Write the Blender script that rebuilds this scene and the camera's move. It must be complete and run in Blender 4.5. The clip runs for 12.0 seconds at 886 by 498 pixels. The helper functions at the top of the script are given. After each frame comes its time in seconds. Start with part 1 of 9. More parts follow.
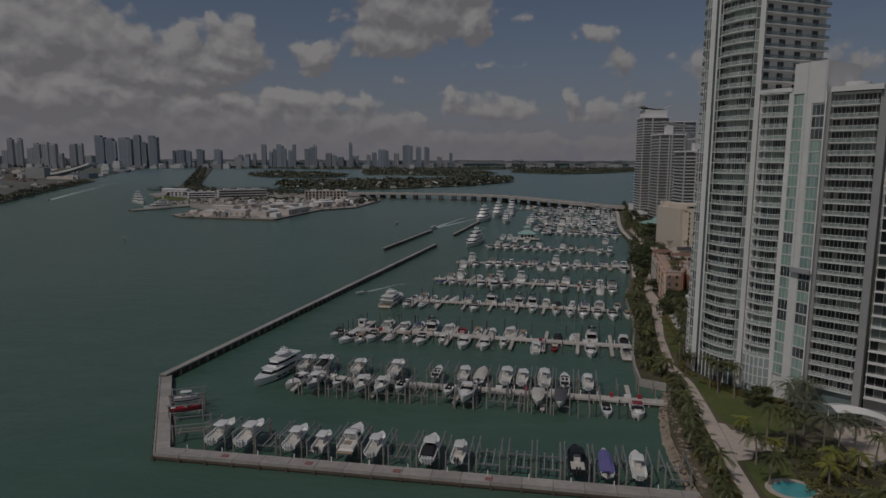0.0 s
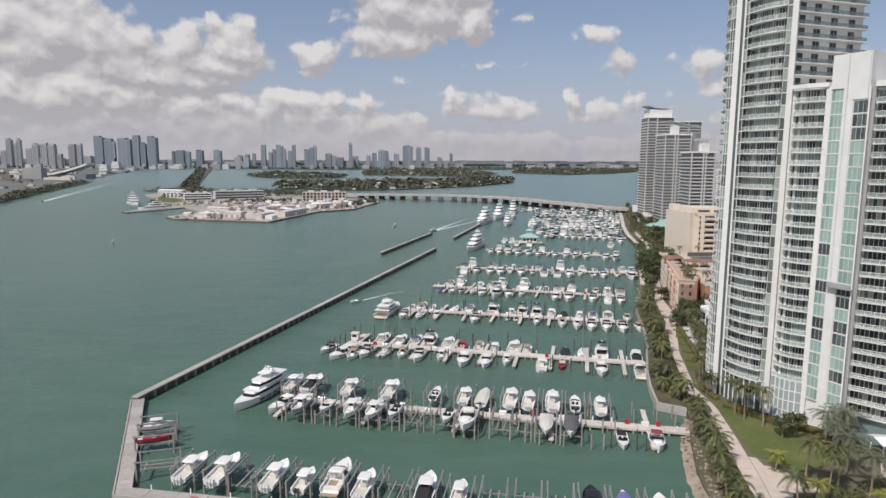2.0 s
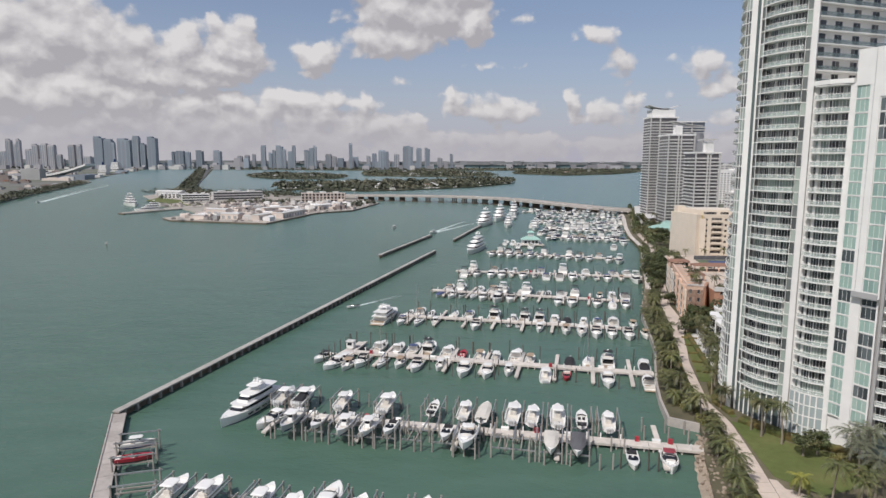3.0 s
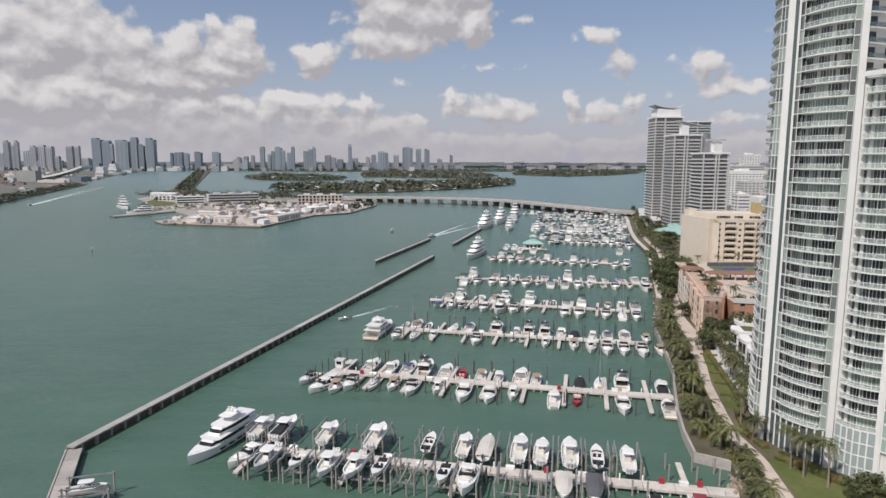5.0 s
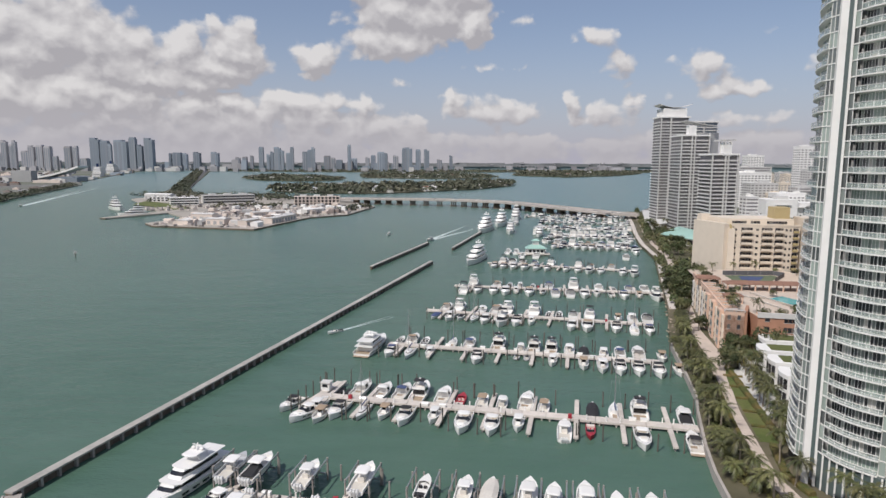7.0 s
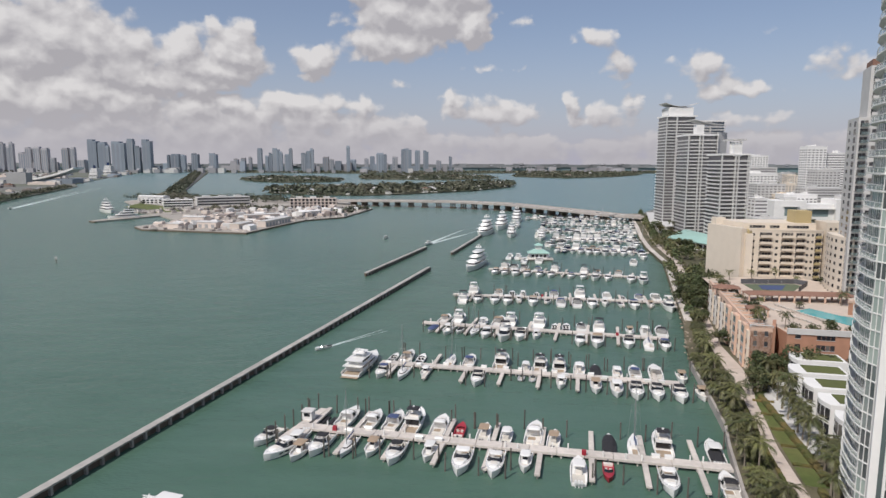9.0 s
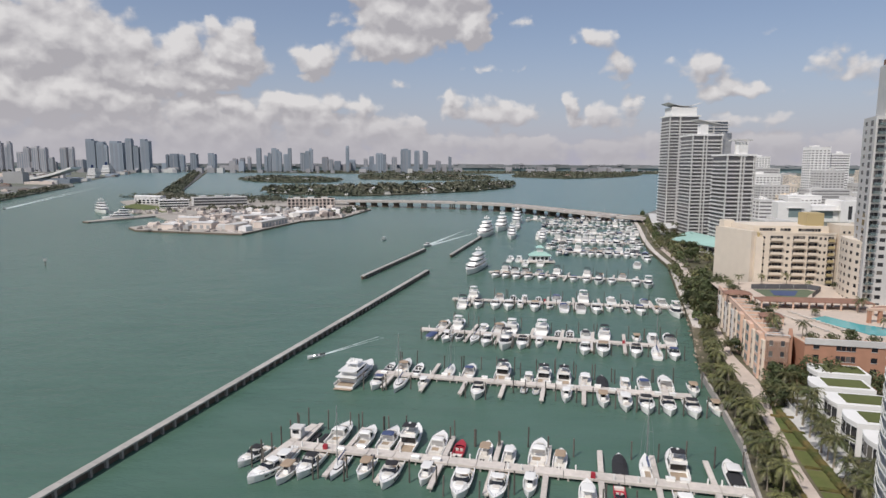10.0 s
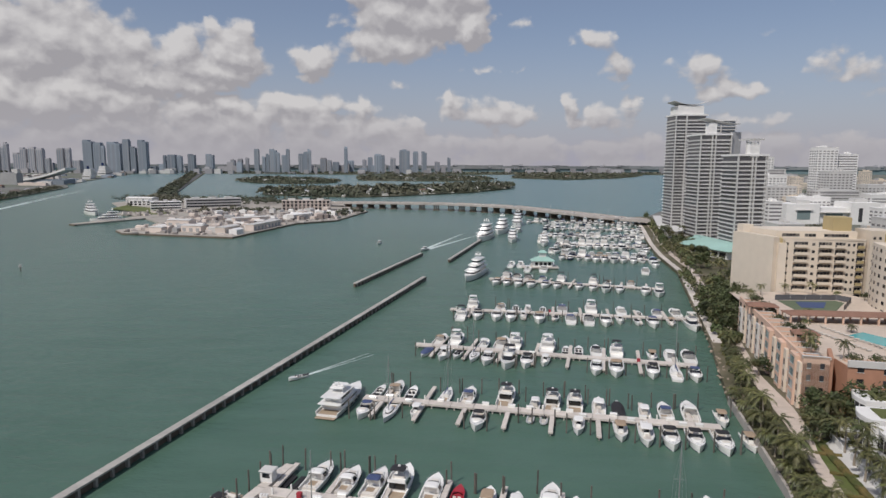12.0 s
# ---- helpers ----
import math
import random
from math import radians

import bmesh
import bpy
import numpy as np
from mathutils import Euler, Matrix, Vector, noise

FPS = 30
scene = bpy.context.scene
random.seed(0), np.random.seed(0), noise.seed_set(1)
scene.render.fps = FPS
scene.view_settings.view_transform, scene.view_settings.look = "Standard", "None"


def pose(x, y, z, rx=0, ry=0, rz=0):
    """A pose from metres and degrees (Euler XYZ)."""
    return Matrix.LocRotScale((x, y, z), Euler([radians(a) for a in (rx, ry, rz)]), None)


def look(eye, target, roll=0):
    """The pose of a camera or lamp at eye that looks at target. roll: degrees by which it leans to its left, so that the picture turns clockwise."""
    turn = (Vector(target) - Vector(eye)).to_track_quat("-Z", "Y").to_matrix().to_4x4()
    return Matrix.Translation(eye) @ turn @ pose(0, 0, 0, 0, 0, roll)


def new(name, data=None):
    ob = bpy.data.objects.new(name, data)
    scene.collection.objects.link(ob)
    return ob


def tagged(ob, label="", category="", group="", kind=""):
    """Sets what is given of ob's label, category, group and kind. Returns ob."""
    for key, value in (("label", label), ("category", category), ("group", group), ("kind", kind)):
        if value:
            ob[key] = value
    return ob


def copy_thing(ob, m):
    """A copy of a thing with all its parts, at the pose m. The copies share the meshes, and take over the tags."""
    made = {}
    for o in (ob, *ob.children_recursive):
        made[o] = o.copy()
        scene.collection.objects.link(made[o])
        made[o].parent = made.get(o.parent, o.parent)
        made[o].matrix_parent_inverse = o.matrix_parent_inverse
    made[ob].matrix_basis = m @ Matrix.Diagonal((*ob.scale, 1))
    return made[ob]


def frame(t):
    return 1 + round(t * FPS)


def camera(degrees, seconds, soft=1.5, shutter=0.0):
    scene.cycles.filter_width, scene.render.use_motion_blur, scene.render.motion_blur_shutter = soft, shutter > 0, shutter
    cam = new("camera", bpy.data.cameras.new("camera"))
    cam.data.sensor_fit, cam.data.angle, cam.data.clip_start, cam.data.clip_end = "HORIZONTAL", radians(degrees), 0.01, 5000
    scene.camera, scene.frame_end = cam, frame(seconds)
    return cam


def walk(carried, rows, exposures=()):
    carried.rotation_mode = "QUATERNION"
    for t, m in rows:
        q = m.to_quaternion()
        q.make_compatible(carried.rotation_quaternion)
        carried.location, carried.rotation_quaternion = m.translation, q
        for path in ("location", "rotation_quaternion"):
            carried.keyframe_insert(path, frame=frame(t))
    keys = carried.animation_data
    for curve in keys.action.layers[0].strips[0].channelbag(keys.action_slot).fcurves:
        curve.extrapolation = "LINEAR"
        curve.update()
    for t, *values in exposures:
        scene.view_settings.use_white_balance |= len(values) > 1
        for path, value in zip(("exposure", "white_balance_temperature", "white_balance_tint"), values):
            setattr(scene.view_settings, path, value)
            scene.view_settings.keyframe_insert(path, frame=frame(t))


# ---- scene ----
cam = camera(70.3, 12.0)
PATH = [
    (0, (0.424, 1.958, 65.649), (0.283, 21.748, 62.829), 0.2),
    (0.5, (0.579, 5.886, 65.764), (0.429, 25.686, 62.944), 0.1),
    (1, (0.773, 9.869, 65.914), (0.613, 29.669, 63.094), 0.1),
    (1.5, (0.796, 14.265, 66.021), (0.646, 34.065, 63.211), 0.2),
    (2, (0.827, 18.420, 66.147), (0.677, 38.220, 63.337), 0.2),
    (2.5, (0.996, 23.167, 66.142), (0.836, 42.977, 63.342), 0.2),
    (3, (1.177, 27.702, 66.202), (1.017, 47.502, 63.412), 0.2),
    (5, (1.806, 46.368, 66.451), (1.646, 66.178, 63.691), 0.1),
    (5.5, (1.975, 51.272, 66.477), (1.805, 71.082, 63.727), 0.1),
    (6, (2.118, 56.123, 66.535), (1.958, 75.933, 63.795), 0.1),
    (6.5, (2.107, 61.097, 66.619), (1.966, 80.907, 63.889), 0.2),
    (7, (2.269, 65.885, 66.691), (2.119, 85.694, 63.951), 0.2),
    (9, (2.963, 86.122, 66.652), (2.823, 105.942, 63.942), 0.1),
    (9.5, (3.088, 91.432, 66.679), (2.958, 111.252, 63.969), 0.2),
    (10, (3.086, 96.531, 66.549), (2.966, 116.341, 63.849), 0.2),
    (10.5, (3.263, 102.068, 66.479), (3.143, 121.888, 63.788), 0.2),
    (11, (3.480, 107.542, 66.275), (3.370, 127.362, 63.595), 0.2),
    (11.5, (3.682, 112.933, 66.189), (3.572, 132.753, 63.509), 0.2),
    (12, (3.826, 118.023, 66.195), (3.736, 137.843, 63.525), 0.2),
]
# the clip fades in from black, and begins to fade out at its end
FADE = [(0.0, -1.95), (0.15, -1.55), (0.3, -1.22), (0.45, -0.88), (0.6, -0.58), (0.75, -0.28), (0.9, -0.12), (1.0, -0.10), (1.2, -0.03), (11.8, -0.03), (12.0, -0.26)]
walk(cam, [(t, look(eye, target, roll)) for t, eye, target, roll in PATH], [(t, stops, 6390, 12.5) for t, stops in FADE])

# ---- world, sun ----
SUN_AZ, SUN_EL = radians(-138), radians(52)   # from behind and to the west of the camera's heading
world = bpy.data.worlds.new("sky")
scene.world = world
world.use_nodes = True
wt = world.node_tree
wt.nodes.clear()


def wmath(op, a, b=None, c=None, clamp=False):
    n = wt.nodes.new("ShaderNodeMath")
    n.operation, n.use_clamp = op, clamp
    for i, v in enumerate((a, b, c)):
        if v is None:
            continue
        if isinstance(v, (int, float)):
            n.inputs[i].default_value = v
        else:
            wt.links.new(v, n.inputs[i])
    return n.outputs[0]


def wvec(op, a, b):
    n = wt.nodes.new("ShaderNodeVectorMath")
    n.operation = op
    for i, v in enumerate((a, b)):
        if isinstance(v, tuple):
            n.inputs[i].default_value = v
        else:
            wt.links.new(v, n.inputs[i])
    return n.outputs["Value"] if op == "LENGTH" else n.outputs[0]


def wmix(fac, a, b):
    n = wt.nodes.new("ShaderNodeMix")
    n.data_type = "RGBA"
    for sock, v in ((n.inputs[0], fac), (n.inputs[6], a), (n.inputs[7], b)):
        if isinstance(v, (int, float, tuple)):
            sock.default_value = v
        else:
            wt.links.new(v, sock)
    return n.outputs[2]


sky = wt.nodes.new("ShaderNodeTexSky")
sky.sky_type, sky.sun_disc = "NISHITA", False
sky.sun_elevation, sky.sun_rotation = SUN_EL, SUN_AZ
sky.air_density, sky.dust_density, sky.ozone_density = 1.0, 0.9, 2.4
SKY_GAIN = 0.095
sky_dir = wt.nodes.new("ShaderNodeTexCoord").outputs["Generated"]
sep = wt.nodes.new("ShaderNodeSeparateXYZ")
wt.links.new(sky_dir, sep.inputs[0])
azim = wmath("ARCTAN2", sep.outputs[0], sep.outputs[1])
elev = wmath("ARCSINE", sep.outputs[2])
ae = wt.nodes.new("ShaderNodeCombineXYZ")
wt.links.new(azim, ae.inputs[0])
wt.links.new(elev, ae.inputs[1])
ae = ae.outputs[0]


def wnoise(vec, scale, detail, rough=0.55, shift=(0, 0, 0)):
    n = wt.nodes.new("ShaderNodeTexNoise")
    n.inputs["Scale"].default_value, n.inputs["Detail"].default_value, n.inputs["Roughness"].default_value = scale, detail, rough
    wt.links.new(wvec("ADD", wvec("MULTIPLY", vec, (1, 1.35, 1)), shift), n.inputs["Vector"])
    return n.outputs[0]


# cumulus heaps: azimuth, elevation, half width, half height in degrees, firmness
GREAT_HEAPS = [(-33.2, 8.7, 7.7, 3.2, 1.00), (-27.9, 8.3, 4.4, 2.6, 1.00), (-25.6, 6.5, 3.1, 1.4, 0.85), (-31.7, 5.1, 9.8, 2.1, 1.00), (-22.4, 9.3, 1.6, 1.7, 0.85), (-18.8, 9.4, 2.4, 2.0, 1.00), (-19.8, 7.7, 4.4, 1.3, 0.80), (-21.7, 6.4, 3.6, 1.2, 0.85), (-11.6, 8.7, 2.1, 1.2, 0.90), (-12.3, 7.5, 2.2, 0.8, 0.50), (-13.8, 5.1, 2.7, 1.0, 1.00), (-2.4, 13.4, 5.7, 3.4, 1.00), (-4.7, 10.3, 4.4, 1.7, 0.85), (2.4, 11.7, 1.4, 2.2, 0.85)]
SMALL_HEAPS = [(-4.2, 7.1, 2.8, 0.9, 0.60), (-7.5, 5.0, 2.8, 0.7, 0.85), (0.2, 5.1, 1.4, 1.2, 0.85), (3.9, 4.5, 2.6, 1.4, 1.00), (13.2, 10.7, 2.6, 1.2, 0.55), (14.6, 8.0, 1.4, 1.4, 0.90), (5.0, 8.3, 4.4, 0.7, 0.42), (21.8, 8.0, 2.4, 2.3, 0.62), (23.0, 5.7, 3.6, 0.7, 0.70), (13.0, 3.7, 2.2, 0.9, 0.80), (16.0, 4.5, 1.1, 0.9, 0.80), (25.3, 3.7, 3.1, 0.8, 0.70), (11.0, 4.6, 0.8, 1.0, 0.80), (32.0, 7.0, 4.1, 2.1, 0.50)]


PUFFS = [(-14.3, 5.4, 2.3, 1.0), (-9.9, 5.2, 1.5, 1.0), (-7.4, 5.4, 0.8, 0.7), (0.1, 5.9, 1.1, 0.9), (3.7, 4.5, 2.6, 1.4), (6.6, 4.0, 2.0, 1.0), (11.0, 5.0, 0.9, 0.9), (13.4, 4.4, 1.6, 1.0), (16.1, 5.1, 0.8, 0.8), (-19.0, 5.2, 1.6, 0.9), (24.5, 6.0, 1.8, 0.8)]


def wvoronoi(vec, scale):
    n = wt.nodes.new("ShaderNodeTexVoronoi")
    n.feature = "SMOOTH_F1"
    n.inputs["Scale"].default_value, n.inputs["Smoothness"].default_value = scale, 0.55
    wt.links.new(wvec("MULTIPLY", vec, (1, 1.25, 1)), n.inputs["Vector"])
    return n.outputs["Distance"]


def cloud_density(vec):
    """How thick the cloud is in a direction: heaps, a low bank that is heavier to the west, and loose cloud elsewhere."""
    n = wt.nodes.new("ShaderNodeTexNoise")
    n.inputs["Scale"].default_value, n.inputs["Detail"].default_value = 26, 4
    wt.links.new(vec, n.inputs["Vector"])
    bent = wvec("ADD", vec, wvec("MULTIPLY", wvec("SUBTRACT", n.outputs["Color"], (0.5, 0.5, 0.5)), (0.045, 0.026, 0)))
    total = None
    for az_, el_, hw, hh, firm, slope in [(*h[:4], h[4] + 0.14, -1.0) for h in GREAT_HEAPS] + [(*h[:4], h[4] * 0.62, -0.6) for h in SMALL_HEAPS] + [(*h, 0.80, -0.9) for h in PUFFS]:
        d = wvec("MULTIPLY", wvec("SUBTRACT", bent, (radians(az_), radians(el_), 0)), (0.9 / radians(hw), 0.9 / radians(hh), 0))
        v = wmath("MULTIPLY_ADD", wvec("LENGTH", d, (0, 0, 0)), slope, firm)
        total = v if total is None else wmath("SMOOTH_MAX", total, v, 0.2)
    sp = wt.nodes.new("ShaderNodeSeparateXYZ")
    wt.links.new(bent, sp.inputs[0])
    az_v, el_v = sp.outputs[0], sp.outputs[1]
    puff = wnoise(vec, 22, 8, 0.56)
    broad = wnoise(vec, 4.5, 4, 0.5, (3.1, 1.7, 0))
    knolls = wnoise(vec, 9, 3, 0.5, (1.3, 4.2, 0))
    top = wmath("MULTIPLY_ADD", az_v, -0.12, radians(3.4))
    top = wmath("ADD", wmath("MAXIMUM", top, radians(2.6)), wmath("MULTIPLY_ADD", knolls, 0.07, -0.035))
    bank = wmath("MINIMUM", wmath("DIVIDE", wmath("SUBTRACT", top, el_v), radians(1.9)), 0.42)
    far_off = wmath("MULTIPLY", wmath("GREATER_THAN", wmath("ABSOLUTE", az_v), radians(42)), 0.3)
    loose = wmath("ADD", wmath("MULTIPLY_ADD", broad, 2.0, -1.42), far_off)
    total = wmath("MAXIMUM", wmath("SMOOTH_MAX", wmath("MINIMUM", total, 0.85), bank, 0.15), loose)
    lumps = wmath("MULTIPLY_ADD", wvoronoi(bent, 24), -0.70, 0.42)
    lumps = wmath("ADD", lumps, wmath("MULTIPLY_ADD", wvoronoi(bent, 64), -0.36, 0.19))
    return wmath("ADD", wmath("ADD", total, lumps), wmath("MULTIPLY_ADD", puff, 1.0, -0.5))


dens = cloud_density(ae)
sunward = cloud_density(wvec("ADD", ae, (-0.006, 0.016, 0)))
m = wt.nodes.new("ShaderNodeMapRange")
m.interpolation_type = "SMOOTHSTEP"
wt.links.new(dens, m.inputs[0])
m.inputs[1].default_value, m.inputs[2].default_value = 0.02, 0.42
cover = wmath("MULTIPLY", m.outputs[0], 0.95, clamp=True)
lit = wmath("MULTIPLY_ADD", wmath("SUBTRACT", dens, sunward), 1.35, 0.36, clamp=True)
clear = wmix(1.0, (0, 0, 0, 1), sky.outputs[0])
gain = wt.nodes.new("ShaderNodeVectorMath")
gain.operation = "SCALE"
wt.links.new(clear, gain.inputs[0])
gain.inputs["Scale"].default_value = SKY_GAIN
haze_f = wmath("POWER", wmath("SUBTRACT", 1.0, wmath("DIVIDE", wmath("MAXIMUM", elev, 0.0), radians(13)), clamp=True), 1.6)
hazed = wmix(wmath("MULTIPLY_ADD", haze_f, 0.70, 0.22), gain.outputs[0], (0.435, 0.425, 0.505, 1))
cloud_col = wmix(lit, (0.415, 0.40, 0.405, 1), (0.80, 0.78, 0.745, 1))
low_haze = wmath("DIVIDE", wmath("SUBTRACT", radians(5.0), elev), radians(3.6), clamp=True)
cloud_col = wmix(wmath("MULTIPLY_ADD", low_haze, 0.66, 0.2), cloud_col, (0.455, 0.44, 0.465, 1))
final = wmix(cover, hazed, cloud_col)
bg = wt.nodes.new("ShaderNodeBackground")
wt.links.new(final, bg.inputs[0])
bg.inputs[1].default_value = 1.0
wo = wt.nodes.new("ShaderNodeOutputWorld")
wt.links.new(bg.outputs[0], wo.inputs[0])

sun = new("sun", bpy.data.lights.new("sun", "SUN"))
sun.data.energy, sun.data.angle, sun.data.color = 3.6, radians(0.6), (1.0, 0.95, 0.87)
sun_way = Vector((math.sin(SUN_AZ) * math.cos(SUN_EL), math.cos(SUN_AZ) * math.cos(SUN_EL), math.sin(SUN_EL)))
sun.matrix_world = look(sun_way * 300, (0, 0, 0))

# ---- materials ----
def mat(name, base, rough=0.6, metal=0.0, vary=0.14, grain=1.0, bump=0.0, rnd=0.0, isle=0.0, spec=0.5, world_pos=False, second=None, alpha=1.0):
    """A surface with grain at two scales; rnd and isle shift its value from object to object and piece to piece."""
    m = bpy.data.materials.new(name)
    m.use_nodes = True
    nt = m.node_tree
    p = nt.nodes["Principled BSDF"]
    p.inputs["Roughness"].default_value, p.inputs["Metallic"].default_value = rough, metal
    p.inputs["Specular IOR Level"].default_value = spec
    pos = nt.nodes.new("ShaderNodeNewGeometry").outputs["Position"] if world_pos else nt.nodes.new("ShaderNodeTexCoord").outputs["Object"]
    outs = []
    for k, det in ((1.0, 6), (0.13, 3)):
        n = nt.nodes.new("ShaderNodeTexNoise")
        n.inputs["Scale"].default_value, n.inputs["Detail"].default_value = grain * k, det
        nt.links.new(pos, n.inputs["Vector"])
        outs.append(n.outputs[0])

    def ma(op, a, b):
        n = nt.nodes.new("ShaderNodeMath")
        n.operation = op
        for i, v in enumerate((a, b)):
            if isinstance(v, (int, float)):
                n.inputs[i].default_value = v
            else:
                nt.links.new(v, n.inputs[i])
        return n.outputs[0]
    f = ma("ADD", ma("MULTIPLY", outs[0], 0.5), ma("MULTIPLY", outs[1], 0.5))
    val = ma("ADD", ma("MULTIPLY", ma("SUBTRACT", f, 0.5), vary * 4), 1.0)
    if rnd:
        val = ma("MULTIPLY", val, ma("ADD", ma("MULTIPLY", nt.nodes.new("ShaderNodeObjectInfo").outputs["Random"], 2 * rnd), 1 - rnd))
    if isle:
        val = ma("MULTIPLY", val, ma("ADD", ma("MULTIPLY", nt.nodes.new("ShaderNodeNewGeometry").outputs["Random Per Island"], 2 * isle), 1 - isle))
    col = nt.nodes.new("ShaderNodeMix")
    col.data_type = "RGBA"
    col.inputs[6].default_value = (*base, 1)
    col.inputs[7].default_value = (*(second or base), 1)
    mr = nt.nodes.new("ShaderNodeMapRange")
    nt.links.new(outs[1], mr.inputs[0])
    mr.inputs[1].default_value, mr.inputs[2].default_value = 0.4, 0.62
    nt.links.new(mr.outputs[0], col.inputs[0])
    sc = nt.nodes.new("ShaderNodeVectorMath")
    sc.operation = "SCALE"
    nt.links.new(col.outputs[2], sc.inputs[0])
    nt.links.new(val, sc.inputs["Scale"])
    nt.links.new(sc.outputs[0], p.inputs["Base Color"])
    p.inputs["Alpha"].default_value = alpha
    if bump:
        b = nt.nodes.new("ShaderNodeBump")
        b.inputs["Strength"].default_value, b.inputs["Distance"].default_value = 0.6, bump
        nt.links.new(outs[0], b.inputs["Height"])
        nt.links.new(b.outputs[0], p.inputs["Normal"])
    return m


def pane_mat(name, shades, rough=0.09, spec=0.6):
    """Window glass: each pane shows a dark room, a tint or a drawn curtain."""
    m = bpy.data.materials.new(name)
    m.use_nodes = True
    nt = m.node_tree
    p = nt.nodes["Principled BSDF"]
    p.inputs["Roughness"].default_value, p.inputs["Specular IOR Level"].default_value = rough, spec
    a = nt.nodes.new("ShaderNodeMath")
    nt.links.new(nt.nodes.new("ShaderNodeNewGeometry").outputs["Random Per Island"], a.inputs[0])
    o = nt.nodes.new("ShaderNodeMath")
    o.operation = "MULTIPLY"
    nt.links.new(nt.nodes.new("ShaderNodeObjectInfo").outputs["Random"], o.inputs[0])
    o.inputs[1].default_value = 7.3
    nt.links.new(o.outputs[0], a.inputs[1])
    f = nt.nodes.new("ShaderNodeMath")
    f.operation = "FRACT"
    nt.links.new(a.outputs[0], f.inputs[0])
    r = nt.nodes.new("ShaderNodeValToRGB")
    r.color_ramp.interpolation = "CONSTANT"
    els = r.color_ramp.elements
    while len(els) < len(shades):
        els.new(0.5)
    for e, (at, c) in zip(els, shades):
        e.position, e.color = at, (*c, 1)
    nt.links.new(f.outputs[0], r.inputs[0])
    nt.links.new(r.outputs[0], p.inputs["Base Color"])
    return m


def ribbon_mat(name, dark, pale, share=0.3, rough=0.08, spec=0.6):
    """A ribbon of window glass, one pane for each unit of its length: whole floors with pale blinds drawn, others open and dark, single panes apart."""
    m = bpy.data.materials.new(name)
    m.use_nodes = True
    nt = m.node_tree
    p = nt.nodes["Principled BSDF"]
    p.inputs["Roughness"].default_value, p.inputs["Specular IOR Level"].default_value = rough, spec
    sp = nt.nodes.new("ShaderNodeSeparateXYZ")
    nt.links.new(nt.nodes.new("ShaderNodeUVMap").outputs[0], sp.inputs[0])
    floor_rnd = nt.nodes.new("ShaderNodeObjectInfo").outputs["Random"]

    def ma(op, a, b):
        n = nt.nodes.new("ShaderNodeMath")
        n.operation = op
        for i, v in enumerate((a, b)):
            if isinstance(v, (int, float)):
                n.inputs[i].default_value = v
            else:
                nt.links.new(v, n.inputs[i])
        return n.outputs[0]

    def cell(width, salt):
        n = nt.nodes.new("ShaderNodeTexWhiteNoise")
        n.noise_dimensions = "2D"
        cx = nt.nodes.new("ShaderNodeCombineXYZ")
        nt.links.new(ma("FLOOR", ma("DIVIDE", sp.outputs[0], width), 0), cx.inputs[0])
        nt.links.new(ma("ADD", ma("MULTIPLY", floor_rnd, 91.0 + salt), ma("MULTIPLY", ma("FLOOR", sp.outputs[1], 0), 3.71)), cx.inputs[1])
        nt.links.new(cx.outputs[0], n.inputs["Vector"])
        return n.outputs["Value"]

    def ramp(v, shades):
        r = nt.nodes.new("ShaderNodeValToRGB")
        r.color_ramp.interpolation = "CONSTANT"
        els = r.color_ramp.elements
        while len(els) < len(shades):
            els.new(0.5)
        for e, (at, c) in zip(els, shades):
            e.position, e.color = at, (*c, 1)
        nt.links.new(v, r.inputs[0])
        return r.outputs[0]
    one = cell(1.0, 3.0)
    drawn = ma("LESS_THAN", ma("ADD", ma("MULTIPLY", cell(40.0, 7.0), 0.62), ma("MULTIPLY", cell(5.0, 17.0), 0.38)), share)
    mx = nt.nodes.new("ShaderNodeMix")
    mx.data_type = "RGBA"
    nt.links.new(drawn, mx.inputs[0])
    nt.links.new(ramp(one, dark), mx.inputs[6])
    nt.links.new(ramp(one, pale), mx.inputs[7])
    nt.links.new(mx.outputs[2], p.inputs["Base Color"])
    return m


